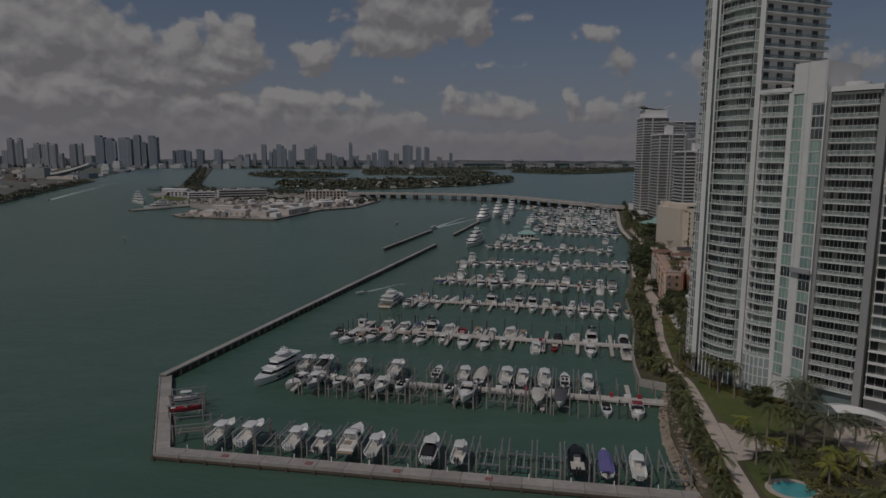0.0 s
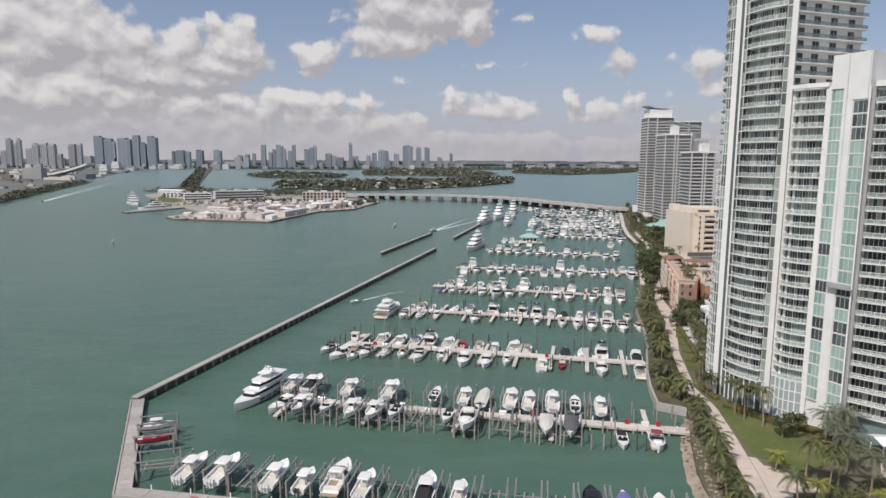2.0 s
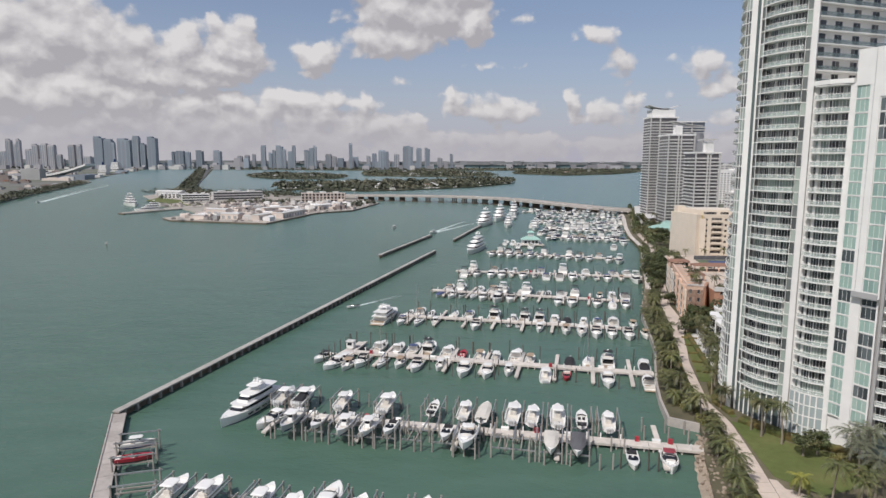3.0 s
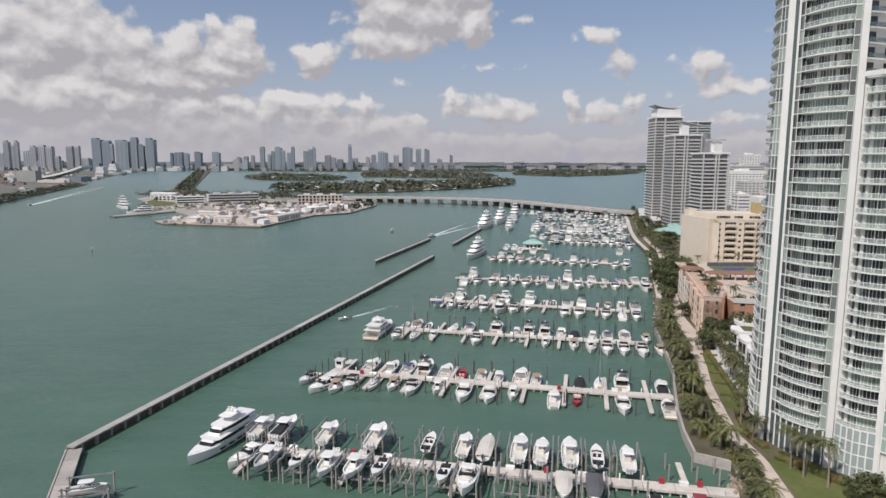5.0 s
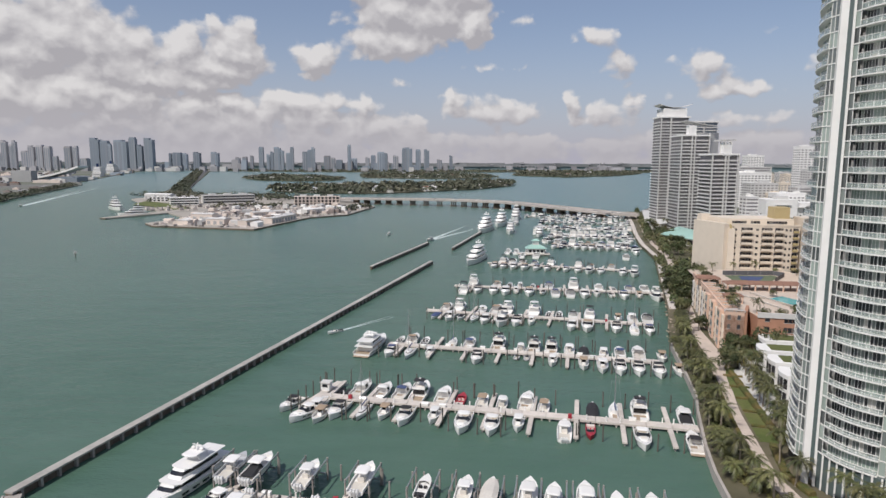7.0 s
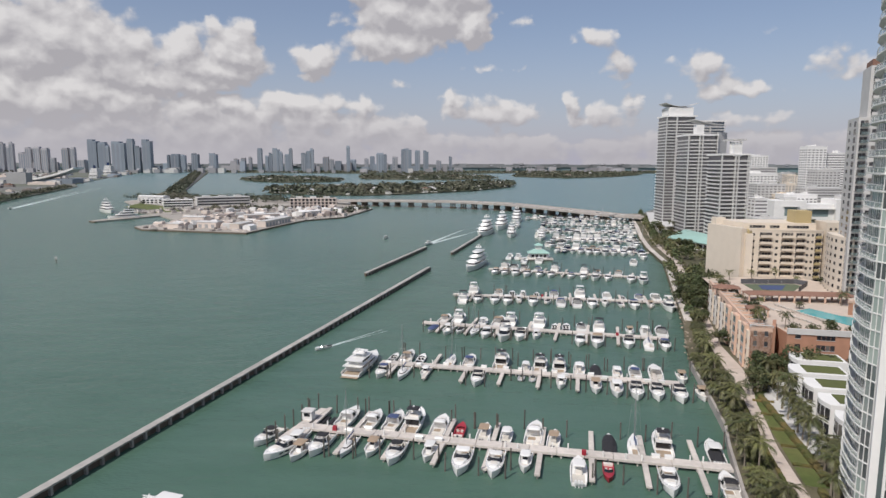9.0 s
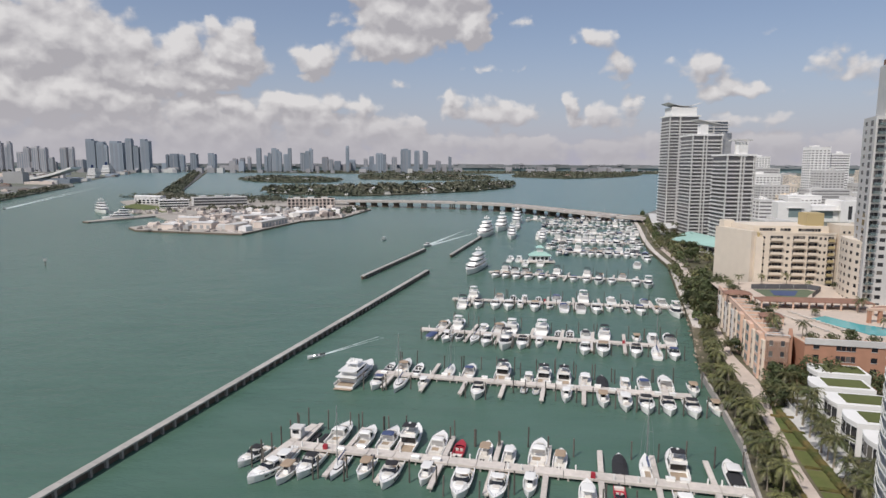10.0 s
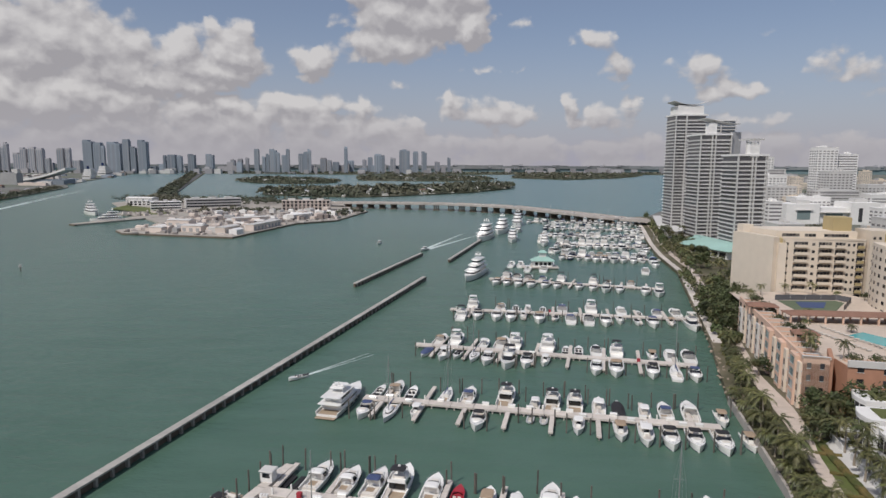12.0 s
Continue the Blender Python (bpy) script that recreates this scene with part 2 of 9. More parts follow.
def water_mat():
    m = bpy.data.materials.new("bay_water")
    m.use_nodes = True
    nt = m.node_tree
    p = nt.nodes["Principled BSDF"]
    p.inputs["Roughness"].default_value, p.inputs["IOR"].default_value = 0.27, 1.333
    pos = nt.nodes.new("ShaderNodeNewGeometry").outputs["Position"]

    def noise_(scale, detail, stretch, turn=0.0):
        mp = nt.nodes.new("ShaderNodeMapping")
        mp.inputs["Scale"].default_value = stretch
        mp.inputs["Rotation"].default_value = (0, 0, turn)
        nt.links.new(pos, mp.inputs["Vector"])
        n = nt.nodes.new("ShaderNodeTexNoise")
        n.inputs["Scale"].default_value, n.inputs["Detail"].default_value = scale, detail
        nt.links.new(mp.outputs[0], n.inputs["Vector"])
        return n.outputs[0]
    broad_, streak = noise_(0.006, 4, (1, 1, 1)), noise_(0.09, 7, (0.35, 1.2, 1), 0.35)
    r = nt.nodes.new("ShaderNodeValToRGB")
    r.color_ramp.elements[0].position, r.color_ramp.elements[0].color = 0.33, (0.062, 0.122, 0.087, 1)
    r.color_ramp.elements[1].position, r.color_ramp.elements[1].color = 0.68, (0.088, 0.157, 0.118, 1)
    mx = nt.nodes.new("ShaderNodeMath")
    mx.operation = "MULTIPLY_ADD"
    nt.links.new(broad_, mx.inputs[0])
    mx.inputs[1].default_value = 0.5
    sc = nt.nodes.new("ShaderNodeMath")
    sc.operation = "MULTIPLY"
    nt.links.new(streak, sc.inputs[0])
    sc.inputs[1].default_value = 0.5
    nt.links.new(sc.outputs[0], mx.inputs[2])
    nt.links.new(mx.outputs[0], r.inputs[0])
    # paler teal far up the bay: distance haze blended into the base colour
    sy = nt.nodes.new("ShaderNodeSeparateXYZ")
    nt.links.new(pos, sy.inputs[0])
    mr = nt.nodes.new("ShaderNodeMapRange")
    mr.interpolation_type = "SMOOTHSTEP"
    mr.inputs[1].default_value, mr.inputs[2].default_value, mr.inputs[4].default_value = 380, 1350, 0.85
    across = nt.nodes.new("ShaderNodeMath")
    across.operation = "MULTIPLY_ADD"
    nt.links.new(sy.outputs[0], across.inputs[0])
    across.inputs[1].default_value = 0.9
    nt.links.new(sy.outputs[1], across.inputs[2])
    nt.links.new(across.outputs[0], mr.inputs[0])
    haze_mix = nt.nodes.new("ShaderNodeMix")
    haze_mix.data_type = "RGBA"
    nt.links.new(mr.outputs[0], haze_mix.inputs[0])
    nt.links.new(r.outputs[0], haze_mix.inputs[6])
    haze_mix.inputs[7].default_value = (0.135, 0.215, 0.205, 1)
    nt.links.new(haze_mix.outputs[2], p.inputs["Base Color"])
    prev = None
    for n, dist in ((noise_(0.05, 3, (1, 1.7, 1), 0.25), 1.0), (noise_(0.22, 3, (1, 1.6, 1), 0.4), 0.6), (noise_(0.9, 4, (1, 1.8, 1), 0.55), 0.26)):
        b = nt.nodes.new("ShaderNodeBump")
        b.inputs["Strength"].default_value, b.inputs["Distance"].default_value = 0.55, dist
        nt.links.new(n, b.inputs["Height"])
        if prev:
            nt.links.new(prev, b.inputs["Normal"])
        prev = b.outputs[0]
    nt.links.new(prev, p.inputs["Normal"])
    return m


WATER = water_mat()
FOAM = mat("wake_foam", (0.55, 0.62, 0.60), 0.8, grain=0.8, vary=0.5)
CONCRETE = mat("dock_concrete", (0.58, 0.53, 0.48), 0.85, grain=0.9, vary=0.22, bump=0.01, rnd=0.08, world_pos=True)
# wet waterline concrete; its dark tone also paints the breakwater's shaded side
CONCRETE_WET_SHADE = mat("wet_concrete", (0.13, 0.10, 0.075), 0.8, grain=0.7, vary=0.4, world_pos=True)
CONCRETE_G = mat("wharf_concrete", (0.40, 0.365, 0.335), 0.85, grain=0.9, vary=0.25, bump=0.01, rnd=0.1, world_pos=True)
FADED_RED = mat("faded_red_paint", (0.30, 0.14, 0.13), 0.8, grain=2, vary=0.3)
BREAK_TOP = mat("breakwater_cap", (0.38, 0.36, 0.33), 0.9, grain=0.5, vary=0.3, bump=0.02, rnd=0.08, world_pos=True)
PILE_WOOD = mat("piling_timber", (0.115, 0.105, 0.09), 0.9, grain=3, vary=0.35, rnd=0.3)
PILE_PALE = mat("piling_concrete", (0.33, 0.30, 0.27), 0.9, grain=3, vary=0.25, rnd=0.12)
GALV = mat("galvanised_steel", (0.42, 0.43, 0.43), 0.45, 0.6, grain=2, vary=0.2, rnd=0.1)
GEL = mat("white_gelcoat", (0.80, 0.79, 0.76), 0.22, grain=0.6, vary=0.06, rnd=0.07)
GEL_GREY = mat("grey_gelcoat", (0.42, 0.43, 0.44), 0.25, grain=0.6, vary=0.06, rnd=0.15)
NAVY = mat("navy_gelcoat", (0.02, 0.035, 0.09), 0.18, grain=0.6, vary=0.08, rnd=0.2)
BLACK = mat("black_gelcoat", (0.018, 0.018, 0.02), 0.3, grain=1, vary=0.2)
BEIGE_DECK = mat("nonslip_deck", (0.62, 0.59, 0.53), 0.75, grain=2, vary=0.1, rnd=0.1)
TEAK = mat("teak_deck", (0.36, 0.28, 0.20), 0.65, grain=5, vary=0.25)
SMOKED = mat("smoked_glass", (0.015, 0.018, 0.022), 0.07, grain=1, vary=0.2, spec=0.7)
MOTOR_W = mat("white_engine_cowl", (0.72, 0.72, 0.71), 0.3, vary=0.05)
MOTOR_K = mat("dark_engine_cowl", (0.05, 0.05, 0.055), 0.3, vary=0.1)
CHROME = mat("polished_rail", (0.72, 0.72, 0.72), 0.2, 0.9, vary=0.05)
VINYL = mat("boat_upholstery", (0.66, 0.62, 0.56), 0.6, vary=0.1, rnd=0.2)
CLOTHS = {
    "k": mat("black_canvas", (0.025, 0.025, 0.028), 0.85, vary=0.2, grain=3, bump=0.01),
    "b": mat("blue_canvas", (0.06, 0.085, 0.18), 0.85, vary=0.2, grain=3, bump=0.01),
    "p": mat("lilac_canvas", (0.16, 0.15, 0.36), 0.85, vary=0.15, grain=3, bump=0.01),
    "g": mat("grey_canvas", (0.11, 0.11, 0.12), 0.85, vary=0.2, grain=3, bump=0.01),
    "r": mat("burgundy_canvas", (0.26, 0.045, 0.06), 0.85, vary=0.2, grain=3, bump=0.01),
    "t": mat("tan_canvas", (0.36, 0.27, 0.19), 0.85, vary=0.15, grain=3, bump=0.01),
    "w": mat("cream_canvas", (0.60, 0.57, 0.52), 0.85, vary=0.15, grain=3, bump=0.01),
}
RED = mat("red_paint", (0.36, 0.03, 0.045), 0.5, vary=0.15)
WHITE = mat("white_stucco", (0.775, 0.765, 0.74), 0.75, grain=0.35, vary=0.09, rnd=0.03, world_pos=True)
OFFWHITE = mat("pale_grey_stucco", (0.56, 0.55, 0.53), 0.8, grain=0.3, vary=0.1, rnd=0.04, world_pos=True)
GREY_WALL = mat("grey_render", (0.36, 0.36, 0.36), 0.85, grain=0.3, vary=0.12, rnd=0.05, world_pos=True)
CREAM = mat("cream_stucco", (0.68, 0.60, 0.50), 0.85, grain=0.25, vary=0.08, rnd=0.03, world_pos=True)
OCHRE = mat("ochre_stucco", (0.45, 0.36, 0.19), 0.85, grain=0.25, vary=0.1, world_pos=True)
BRICK = mat("terracotta_stucco", (0.43, 0.23, 0.15), 0.9, grain=0.5, vary=0.16, world_pos=True)
SALMON = mat("salmon_stucco", (0.64, 0.45, 0.345), 0.9, grain=0.4, vary=0.14, world_pos=True)
TILE = mat("clay_roof_tile", (0.25, 0.14, 0.10), 0.9, grain=2, vary=0.25, world_pos=True)
DECK_PAVE = mat("pool_deck_paving", (0.56, 0.47, 0.39), 0.9, grain=0.8, vary=0.15, world_pos=True)
TEAL_ROOF = mat("teal_metal_roof", (0.34, 0.53, 0.47), 0.5, grain=0.6, vary=0.12, world_pos=True)
POOL = mat("pool_water", (0.10, 0.42, 0.44), 0.06, grain=0.6, vary=0.12, world_pos=True)
COURT_G = mat("court_green", (0.12, 0.15, 0.09), 0.9, grain=0.6, vary=0.12, world_pos=True)
COURT_B = mat("court_blue", (0.06, 0.085, 0.18), 0.9, grain=0.6, vary=0.12, world_pos=True)
PATH_M = mat("promenade_paving", (0.56, 0.475, 0.41), 0.9, grain=0.7, vary=0.16, bump=0.004, rnd=0.05, world_pos=True)
GRASS = mat("lawn_turf", (0.095, 0.125, 0.032), 0.95, grain=0.5, vary=0.3, bump=0.03, world_pos=True, second=(0.12, 0.13, 0.04))
SOIL = mat("planted_ground", (0.09, 0.085, 0.045), 0.95, grain=0.25, vary=0.4, bump=0.05, world_pos=True, second=(0.14, 0.12, 0.08))
CITY = mat("city_ground", (0.18, 0.175, 0.165), 0.95, grain=0.02, vary=0.35, world_pos=True, second=(0.10, 0.12, 0.07))
ISLE_SOIL = mat("island_ground", (0.050, 0.062, 0.028), 0.95, grain=0.02, vary=0.35, world_pos=True, second=(0.10, 0.095, 0.06))
YARD = mat("pale_yard", (0.36, 0.33, 0.29), 0.95, grain=0.04, vary=0.22, world_pos=True)
ASPHALT = mat("road_asphalt", (0.10, 0.10, 0.10), 0.95, grain=0.2, vary=0.2, world_pos=True)
ROCK = mat("riprap_stone", (0.30, 0.245, 0.19), 0.95, grain=1.5, vary=0.3, bump=0.03, rnd=0.25)
LEAF = mat("palm_frond", (0.066, 0.082, 0.025), 0.5, grain=1, vary=0.3, rnd=0.4, isle=0.5, second=(0.15, 0.138, 0.055))
LEAF_Y = mat("yellow_palm_frond", (0.21, 0.20, 0.035), 0.6, grain=1, vary=0.25, rnd=0.3, isle=0.25, second=(0.13, 0.16, 0.03))
LEAF_S = mat("silver_palm_frond", (0.12, 0.13, 0.08), 0.6, grain=1, vary=0.2, rnd=0.2, isle=0.25)
FOLIAGE = mat("tree_leaves", (0.055, 0.075, 0.026), 0.7, grain=0.5, vary=0.35, rnd=0.35, isle=0.45, second=(0.11, 0.10, 0.045))
# leaf colours lightened and greyed to carry the distance haze
WOODS = mat("far_woods", (0.080, 0.092, 0.060), 0.9, grain=0.05, vary=0.4, isle=0.45, second=(0.115, 0.11, 0.075), world_pos=True)
HEDGE = mat("clipped_hedge", (0.085, 0.10, 0.025), 0.9, grain=2, vary=0.35, bump=0.08, isle=0.3, second=(0.16, 0.12, 0.04))
HEDGE_LEAF = mat("shrub_leaves", (0.075, 0.10, 0.03), 0.8, grain=0.3, vary=0.4, isle=0.4, second=(0.17, 0.15, 0.05), world_pos=True)
BARK = mat("palm_trunk", (0.27, 0.23, 0.18), 0.9, grain=3, vary=0.25, rnd=0.2)
ROOF_GREEN = mat("planted_roof", (0.10, 0.115, 0.035), 0.95, grain=0.8, vary=0.25, bump=0.03, world_pos=True)
GLASS_TOWER = ribbon_mat("tower_glass", [(0.0, (0.04, 0.043, 0.047)), (0.46, (0.085, 0.09, 0.092)), (0.66, (0.18, 0.20, 0.19)), (0.84, (0.34, 0.36, 0.33)), (0.93, (0.52, 0.50, 0.46))], [(0.0, (0.28, 0.34, 0.30)), (0.45, (0.34, 0.40, 0.355)), (0.8, (0.20, 0.245, 0.22))], 0.33)
GLASS_TEAL = ribbon_mat("teal_glass", [(0.0, (0.07, 0.085, 0.09)), (0.5, (0.12, 0.145, 0.15)), (0.8, (0.05, 0.06, 0.065))], [(0.0, (0.31, 0.44, 0.39)), (0.5, (0.37, 0.49, 0.44)), (0.85, (0.24, 0.35, 0.32))], 0.62)
GLASS_SIDE = ribbon_mat("pale_glass", [(0.0, (0.09, 0.10, 0.10)), (0.5, (0.16, 0.18, 0.175)), (0.8, (0.24, 0.27, 0.255))], [(0.0, (0.32, 0.38, 0.345)), (0.6, (0.38, 0.44, 0.40))], 0.45)
GLASS_WING = ribbon_mat("wing_glass", [(0.0, (0.028, 0.03, 0.033)), (0.5, (0.06, 0.064, 0.068)), (0.78, (0.15, 0.16, 0.155)), (0.92, (0.36, 0.36, 0.34))], [(0.0, (0.18, 0.21, 0.195)), (0.5, (0.24, 0.28, 0.26))], 0.26)
GLASS_PALE = pane_mat("lobby_glass", [(0.0, (0.36, 0.42, 0.42)), (0.45, (0.20, 0.26, 0.26)), (0.75, (0.10, 0.13, 0.13))])
GLASS_DARK = pane_mat("dark_window", [(0.0, (0.025, 0.026, 0.03)), (0.5, (0.05, 0.05, 0.055)), (0.85, (0.14, 0.13, 0.12))])
GLASS_MID = pane_mat("balcony_shade_glass", [(0.0, (0.21, 0.20, 0.20)), (0.5, (0.25, 0.24, 0.235))])
# far panes paled blue-grey: distance haze is put into the glass colour
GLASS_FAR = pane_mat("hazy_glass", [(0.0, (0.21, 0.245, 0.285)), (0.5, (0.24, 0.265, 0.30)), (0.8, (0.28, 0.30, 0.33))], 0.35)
GLASS_RAIL = mat("rail_glass", (0.46, 0.54, 0.51), 0.08, vary=0.08, spec=0.6, alpha=0.36)
TEAL_RAIL = mat("teal_rail_glass", (0.17, 0.225, 0.225), 0.1, vary=0.08, spec=0.6, alpha=0.5)
# both skyline colours carry the distance haze, mixed into their base
BLUE_HAZE_TOWER = mat("blue_grey_tower", (0.25, 0.29, 0.335), 0.5, grain=0.02, vary=0.12, rnd=0.3)
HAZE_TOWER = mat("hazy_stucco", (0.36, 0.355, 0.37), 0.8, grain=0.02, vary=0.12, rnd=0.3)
CONTAINER = mat("port_boxes", (0.26, 0.22, 0.20), 0.8, grain=0.02, vary=0.2, isle=0.5)


# ---- mesh helpers ----
def box(bm, x0, x1, y0, y1, z0, z1, top=1.0, shift=0.0):
    """A box; its top may be drawn in by a factor and shifted along y."""
    cx, cy = (x0 + x1) / 2, (y0 + y1) / 2
    v = [bm.verts.new((x, y, z0)) for x, y in ((x0, y0), (x1, y0), (x1, y1), (x0, y1))]
    v += [bm.verts.new((cx + (x - cx) * top, cy + (y - cy) * top + shift, z1)) for x, y in ((x0, y0), (x1, y0), (x1, y1), (x0, y1))]
    for f in ((3, 2, 1, 0), (4, 5, 6, 7), (0, 1, 5, 4), (1, 2, 6, 5), (2, 3, 7, 6), (3, 0, 4, 7)):
        bm.faces.new([v[i] for i in f])


def tube(bm, p, q, r, n=6, r2=None):
    p, q = Vector(p), Vector(q)
    r2 = r if r2 is None else r2
    rot = (q - p).to_track_quat("Z", "Y").to_matrix()
    a = [bm.verts.new(p + rot @ Vector((math.cos(k * math.tau / n) * r, math.sin(k * math.tau / n) * r, 0))) for k in range(n)]
    b = [bm.verts.new(q + rot @ Vector((math.cos(k * math.tau / n) * r2, math.sin(k * math.tau / n) * r2, 0))) for k in range(n)]
    for k in range(n):
        bm.faces.new((a[k], a[(k + 1) % n], b[(k + 1) % n], b[k]))
    bm.faces.new(b)
    bm.faces.new(a[::-1])


def prism(bm, pts, z0, z1):
    area = sum(a[0] * b[1] - b[0] * a[1] for a, b in zip(pts, pts[1:] + pts[:1]))
    if area < 0:
        pts = pts[::-1]
    a = [bm.verts.new((x, y, z0)) for x, y in pts]
    b = [bm.verts.new((x, y, z1)) for x, y in pts]
    n = len(pts)
    for k in range(n):
        bm.faces.new((a[k], a[(k + 1) % n], b[(k + 1) % n], b[k]))
    bm.faces.new(b)
    bm.faces.new(a[::-1])


def loft(bm, rings, close=True, cap0=True, cap1=True):
    rows = [[bm.verts.new(p) for p in r] for r in rings]
    n = len(rows[0])
    for a, b in zip(rows, rows[1:]):
        for k in range(n if close else n - 1):
            bm.faces.new((a[k], a[(k + 1) % n], b[(k + 1) % n], b[k]))
    if cap0:
        bm.faces.new(rows[0][::-1])
    if cap1:
        bm.faces.new(rows[-1])


def data_of(name, bm, material):
    bmesh.ops.recalc_face_normals(bm, faces=bm.faces[:])
    me = bpy.data.meshes.new(name)
    bm.to_mesh(me)
    bm.free()
    me.materials.append(material)
    return me


def part(name, bm, material, parent=None, label="", at=None):
    ob = new(name, data_of(name, bm, material))
    ob.parent = parent
    if at:
        ob.location = at
    if label:
        ob["label"] = label
    return ob


def thing(name, label, category, group="", kind="", at=(0, 0, 0), rz=0.0):
    ob = new(name)
    ob.location, ob.rotation_euler = at, (0, 0, radians(rz))
    return tagged(ob, label, category, group, kind)


def solo(name, bm, material, label, category, group="", kind=""):
    return tagged(part(name, bm, material), label, category, group, kind)


def resample(pts, step):
    """Points along a polyline at about even steps, with its corners kept."""
    out = [pts[0]]
    for a, b in zip(pts, pts[1:]):
        n = max(1, round(math.dist(a, b) / step))
        out += [(a[0] + (b[0] - a[0]) * k / n, a[1] + (b[1] - a[1]) * k / n) for k in range(1, n + 1)]
    return out


def even(pts, step):
    """Points at even steps along a polyline, its corners rounded off by them."""
    run = [0.0]
    for a, b in zip(pts, pts[1:]):
        run.append(run[-1] + math.dist(a, b))
    n = max(1, round(run[-1] / step))
    at = np.linspace(0, run[-1], n + 1)
    return list(zip(np.interp(at, run, [p[0] for p in pts]).tolist(), np.interp(at, run, [p[1] for p in pts]).tolist()))


def inset(pts, d):
    """The polyline moved by d to the left of its run (into the building)."""
    out = []
    for i, p in enumerate(pts):
        a, b = pts[max(0, i - 1)], pts[min(len(pts) - 1, i + 1)]
        dx, dy = b[0] - a[0], b[1] - a[1]
        ln = math.hypot(dx, dy)
        out.append((p[0] - dy / ln * d, p[1] + dx / ln * d))
    return out


def bow(a, b, bulge, n=8):
    """An arc from a to b that bulges to the right of its run."""
    dx, dy = b[0] - a[0], b[1] - a[1]
    ln = math.hypot(dx, dy)
    return [(a[0] + dx * k / n + dy / ln * bulge * math.sin(math.pi * k / n), a[1] + dy * k / n - dx / ln * bulge * math.sin(math.pi * k / n)) for k in range(n + 1)]


def strip(bm, a, b, z0, z1):
    """A slab between two polylines of as many points."""
    loft(bm, [[(*p, z0), (*p, z1), (*q, z1), (*q, z0)] for p, q in zip(a, b)])

# ---- water and land ----
bm = bmesh.new()
xs = [-5200, -1500, -500, -150, 100, 500, 1500, 5200]
ys = [-600, -100, 100, 300, 600, 1200, 2500, 5000]
grid = [[bm.verts.new((x, y, 0)) for x in xs] for y in ys]
for j in range(len(ys) - 1):
    for i in range(len(xs) - 1):
        bm.faces.new((grid[j][i], grid[j][i + 1], grid[j + 1][i + 1], grid[j + 1][i]))
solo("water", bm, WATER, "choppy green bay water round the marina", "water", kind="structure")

SHORE = [(47, -500), (47, 90), (49.5, 115), (51.2, 129), (53, 142), (57.5, 158), (62, 170), (63.4, 175.5), (57.0, 179.5),
         (59.0, 191.7), (62.0, 204), (68.0, 223.8), (72.3, 236), (79, 267), (83, 287), (91.6, 314), (101, 342), (121, 413),
         (145, 497), (157, 572), (172, 640), (200, 750), (226, 860), (240, 905), (330, 1150), (620, 1900), (1200, 3500), (1500, 4700)]
bm = bmesh.new()
prism(bm, SHORE[:24] + [(700, 905), (700, -500)], -3, 1.9)
solo("ground", bm, SOIL, "planted waterfront ground behind the sea wall", "ground", kind="structure")
bm = bmesh.new()
prism(bm, [(260, 420), (226, 700), (252, 900), (385, 1150), (745, 1900), (1330, 3500), (1650, 4700), (4800, 4700), (4800, 420)], -2, 2.0)
solo("ground", bm, CITY, "flat city ground of streets and yards", "ground", kind="structure")


def walkway(name, left, right, z, material, label, seg=4.0, thick=0.12):
    """A paved strip laid in bays between two edges; each bay is a slab of its own."""
    base = thing(name, label, "pavement", kind="structure")
    a, b = resample(left, seg), resample(right, seg)
    n = min(len(a), len(b))

    def along(pts, f):
        tot = [0.0]
        for p, q in zip(pts, pts[1:]):
            tot.append(tot[-1] + math.dist(p, q))
        want = f * tot[-1]
        for i in range(len(pts) - 1):
            if want <= tot[i + 1] + 1e-6:
                k = (want - tot[i]) / max(1e-6, tot[i + 1] - tot[i])
                return (pts[i][0] + (pts[i + 1][0] - pts[i][0]) * k, pts[i][1] + (pts[i + 1][1] - pts[i][1]) * k)
        return pts[-1]
    for k in range(n - 1):
        f0, f1 = (k + 0.012) / (n - 1), (k + 0.988) / (n - 1)
        q = bmesh.new()
        prism(q, [along(left, f0), along(right, f0), along(right, f1), along(left, f1)], z, z + thick)
        part("paving_slab", q, material, base)
    return base


PATH_L = [(56.2, 112), (58.6, 128), (61.6, 142), (64.8, 158), (68.0, 178), (68.3, 190), (71.0, 203), (76.2, 225.5), (80.8, 240), (84.3, 253), (89, 268), (91.5, 280)]
PATH_R = [(59.8, 112), (62.2, 128), (65.2, 141), (68.3, 157), (71.6, 177), (71.4, 190), (74.3, 203), (79.2, 224.5), (83.9, 239), (87.6, 252), (93.5, 266), (97.0, 280)]
walkway("promenade", PATH_L, PATH_R, 1.9, PATH_M, "pale pinkish paved waterfront promenade")
walkway("promenade", [(91.5, 280), (97, 305), (108, 342), (128, 413), (153, 497), (166, 572), (181, 640), (210, 750), (236, 860)],
        [(97, 280), (101, 305), (112, 342), (131.5, 412), (156.5, 496), (169, 571), (184, 639), (213, 749), (239, 859)], 1.9, PATH_M, "long paved promenade beside the marina rows", 12)
walkway("promenade", [(65.0, 140), (67.5, 147), (73, 140.5)], [(65.4, 131), (67.5, 134), (76, 134)], 1.904, PATH_M, "paved branch of the promenade past a lawn", 4)

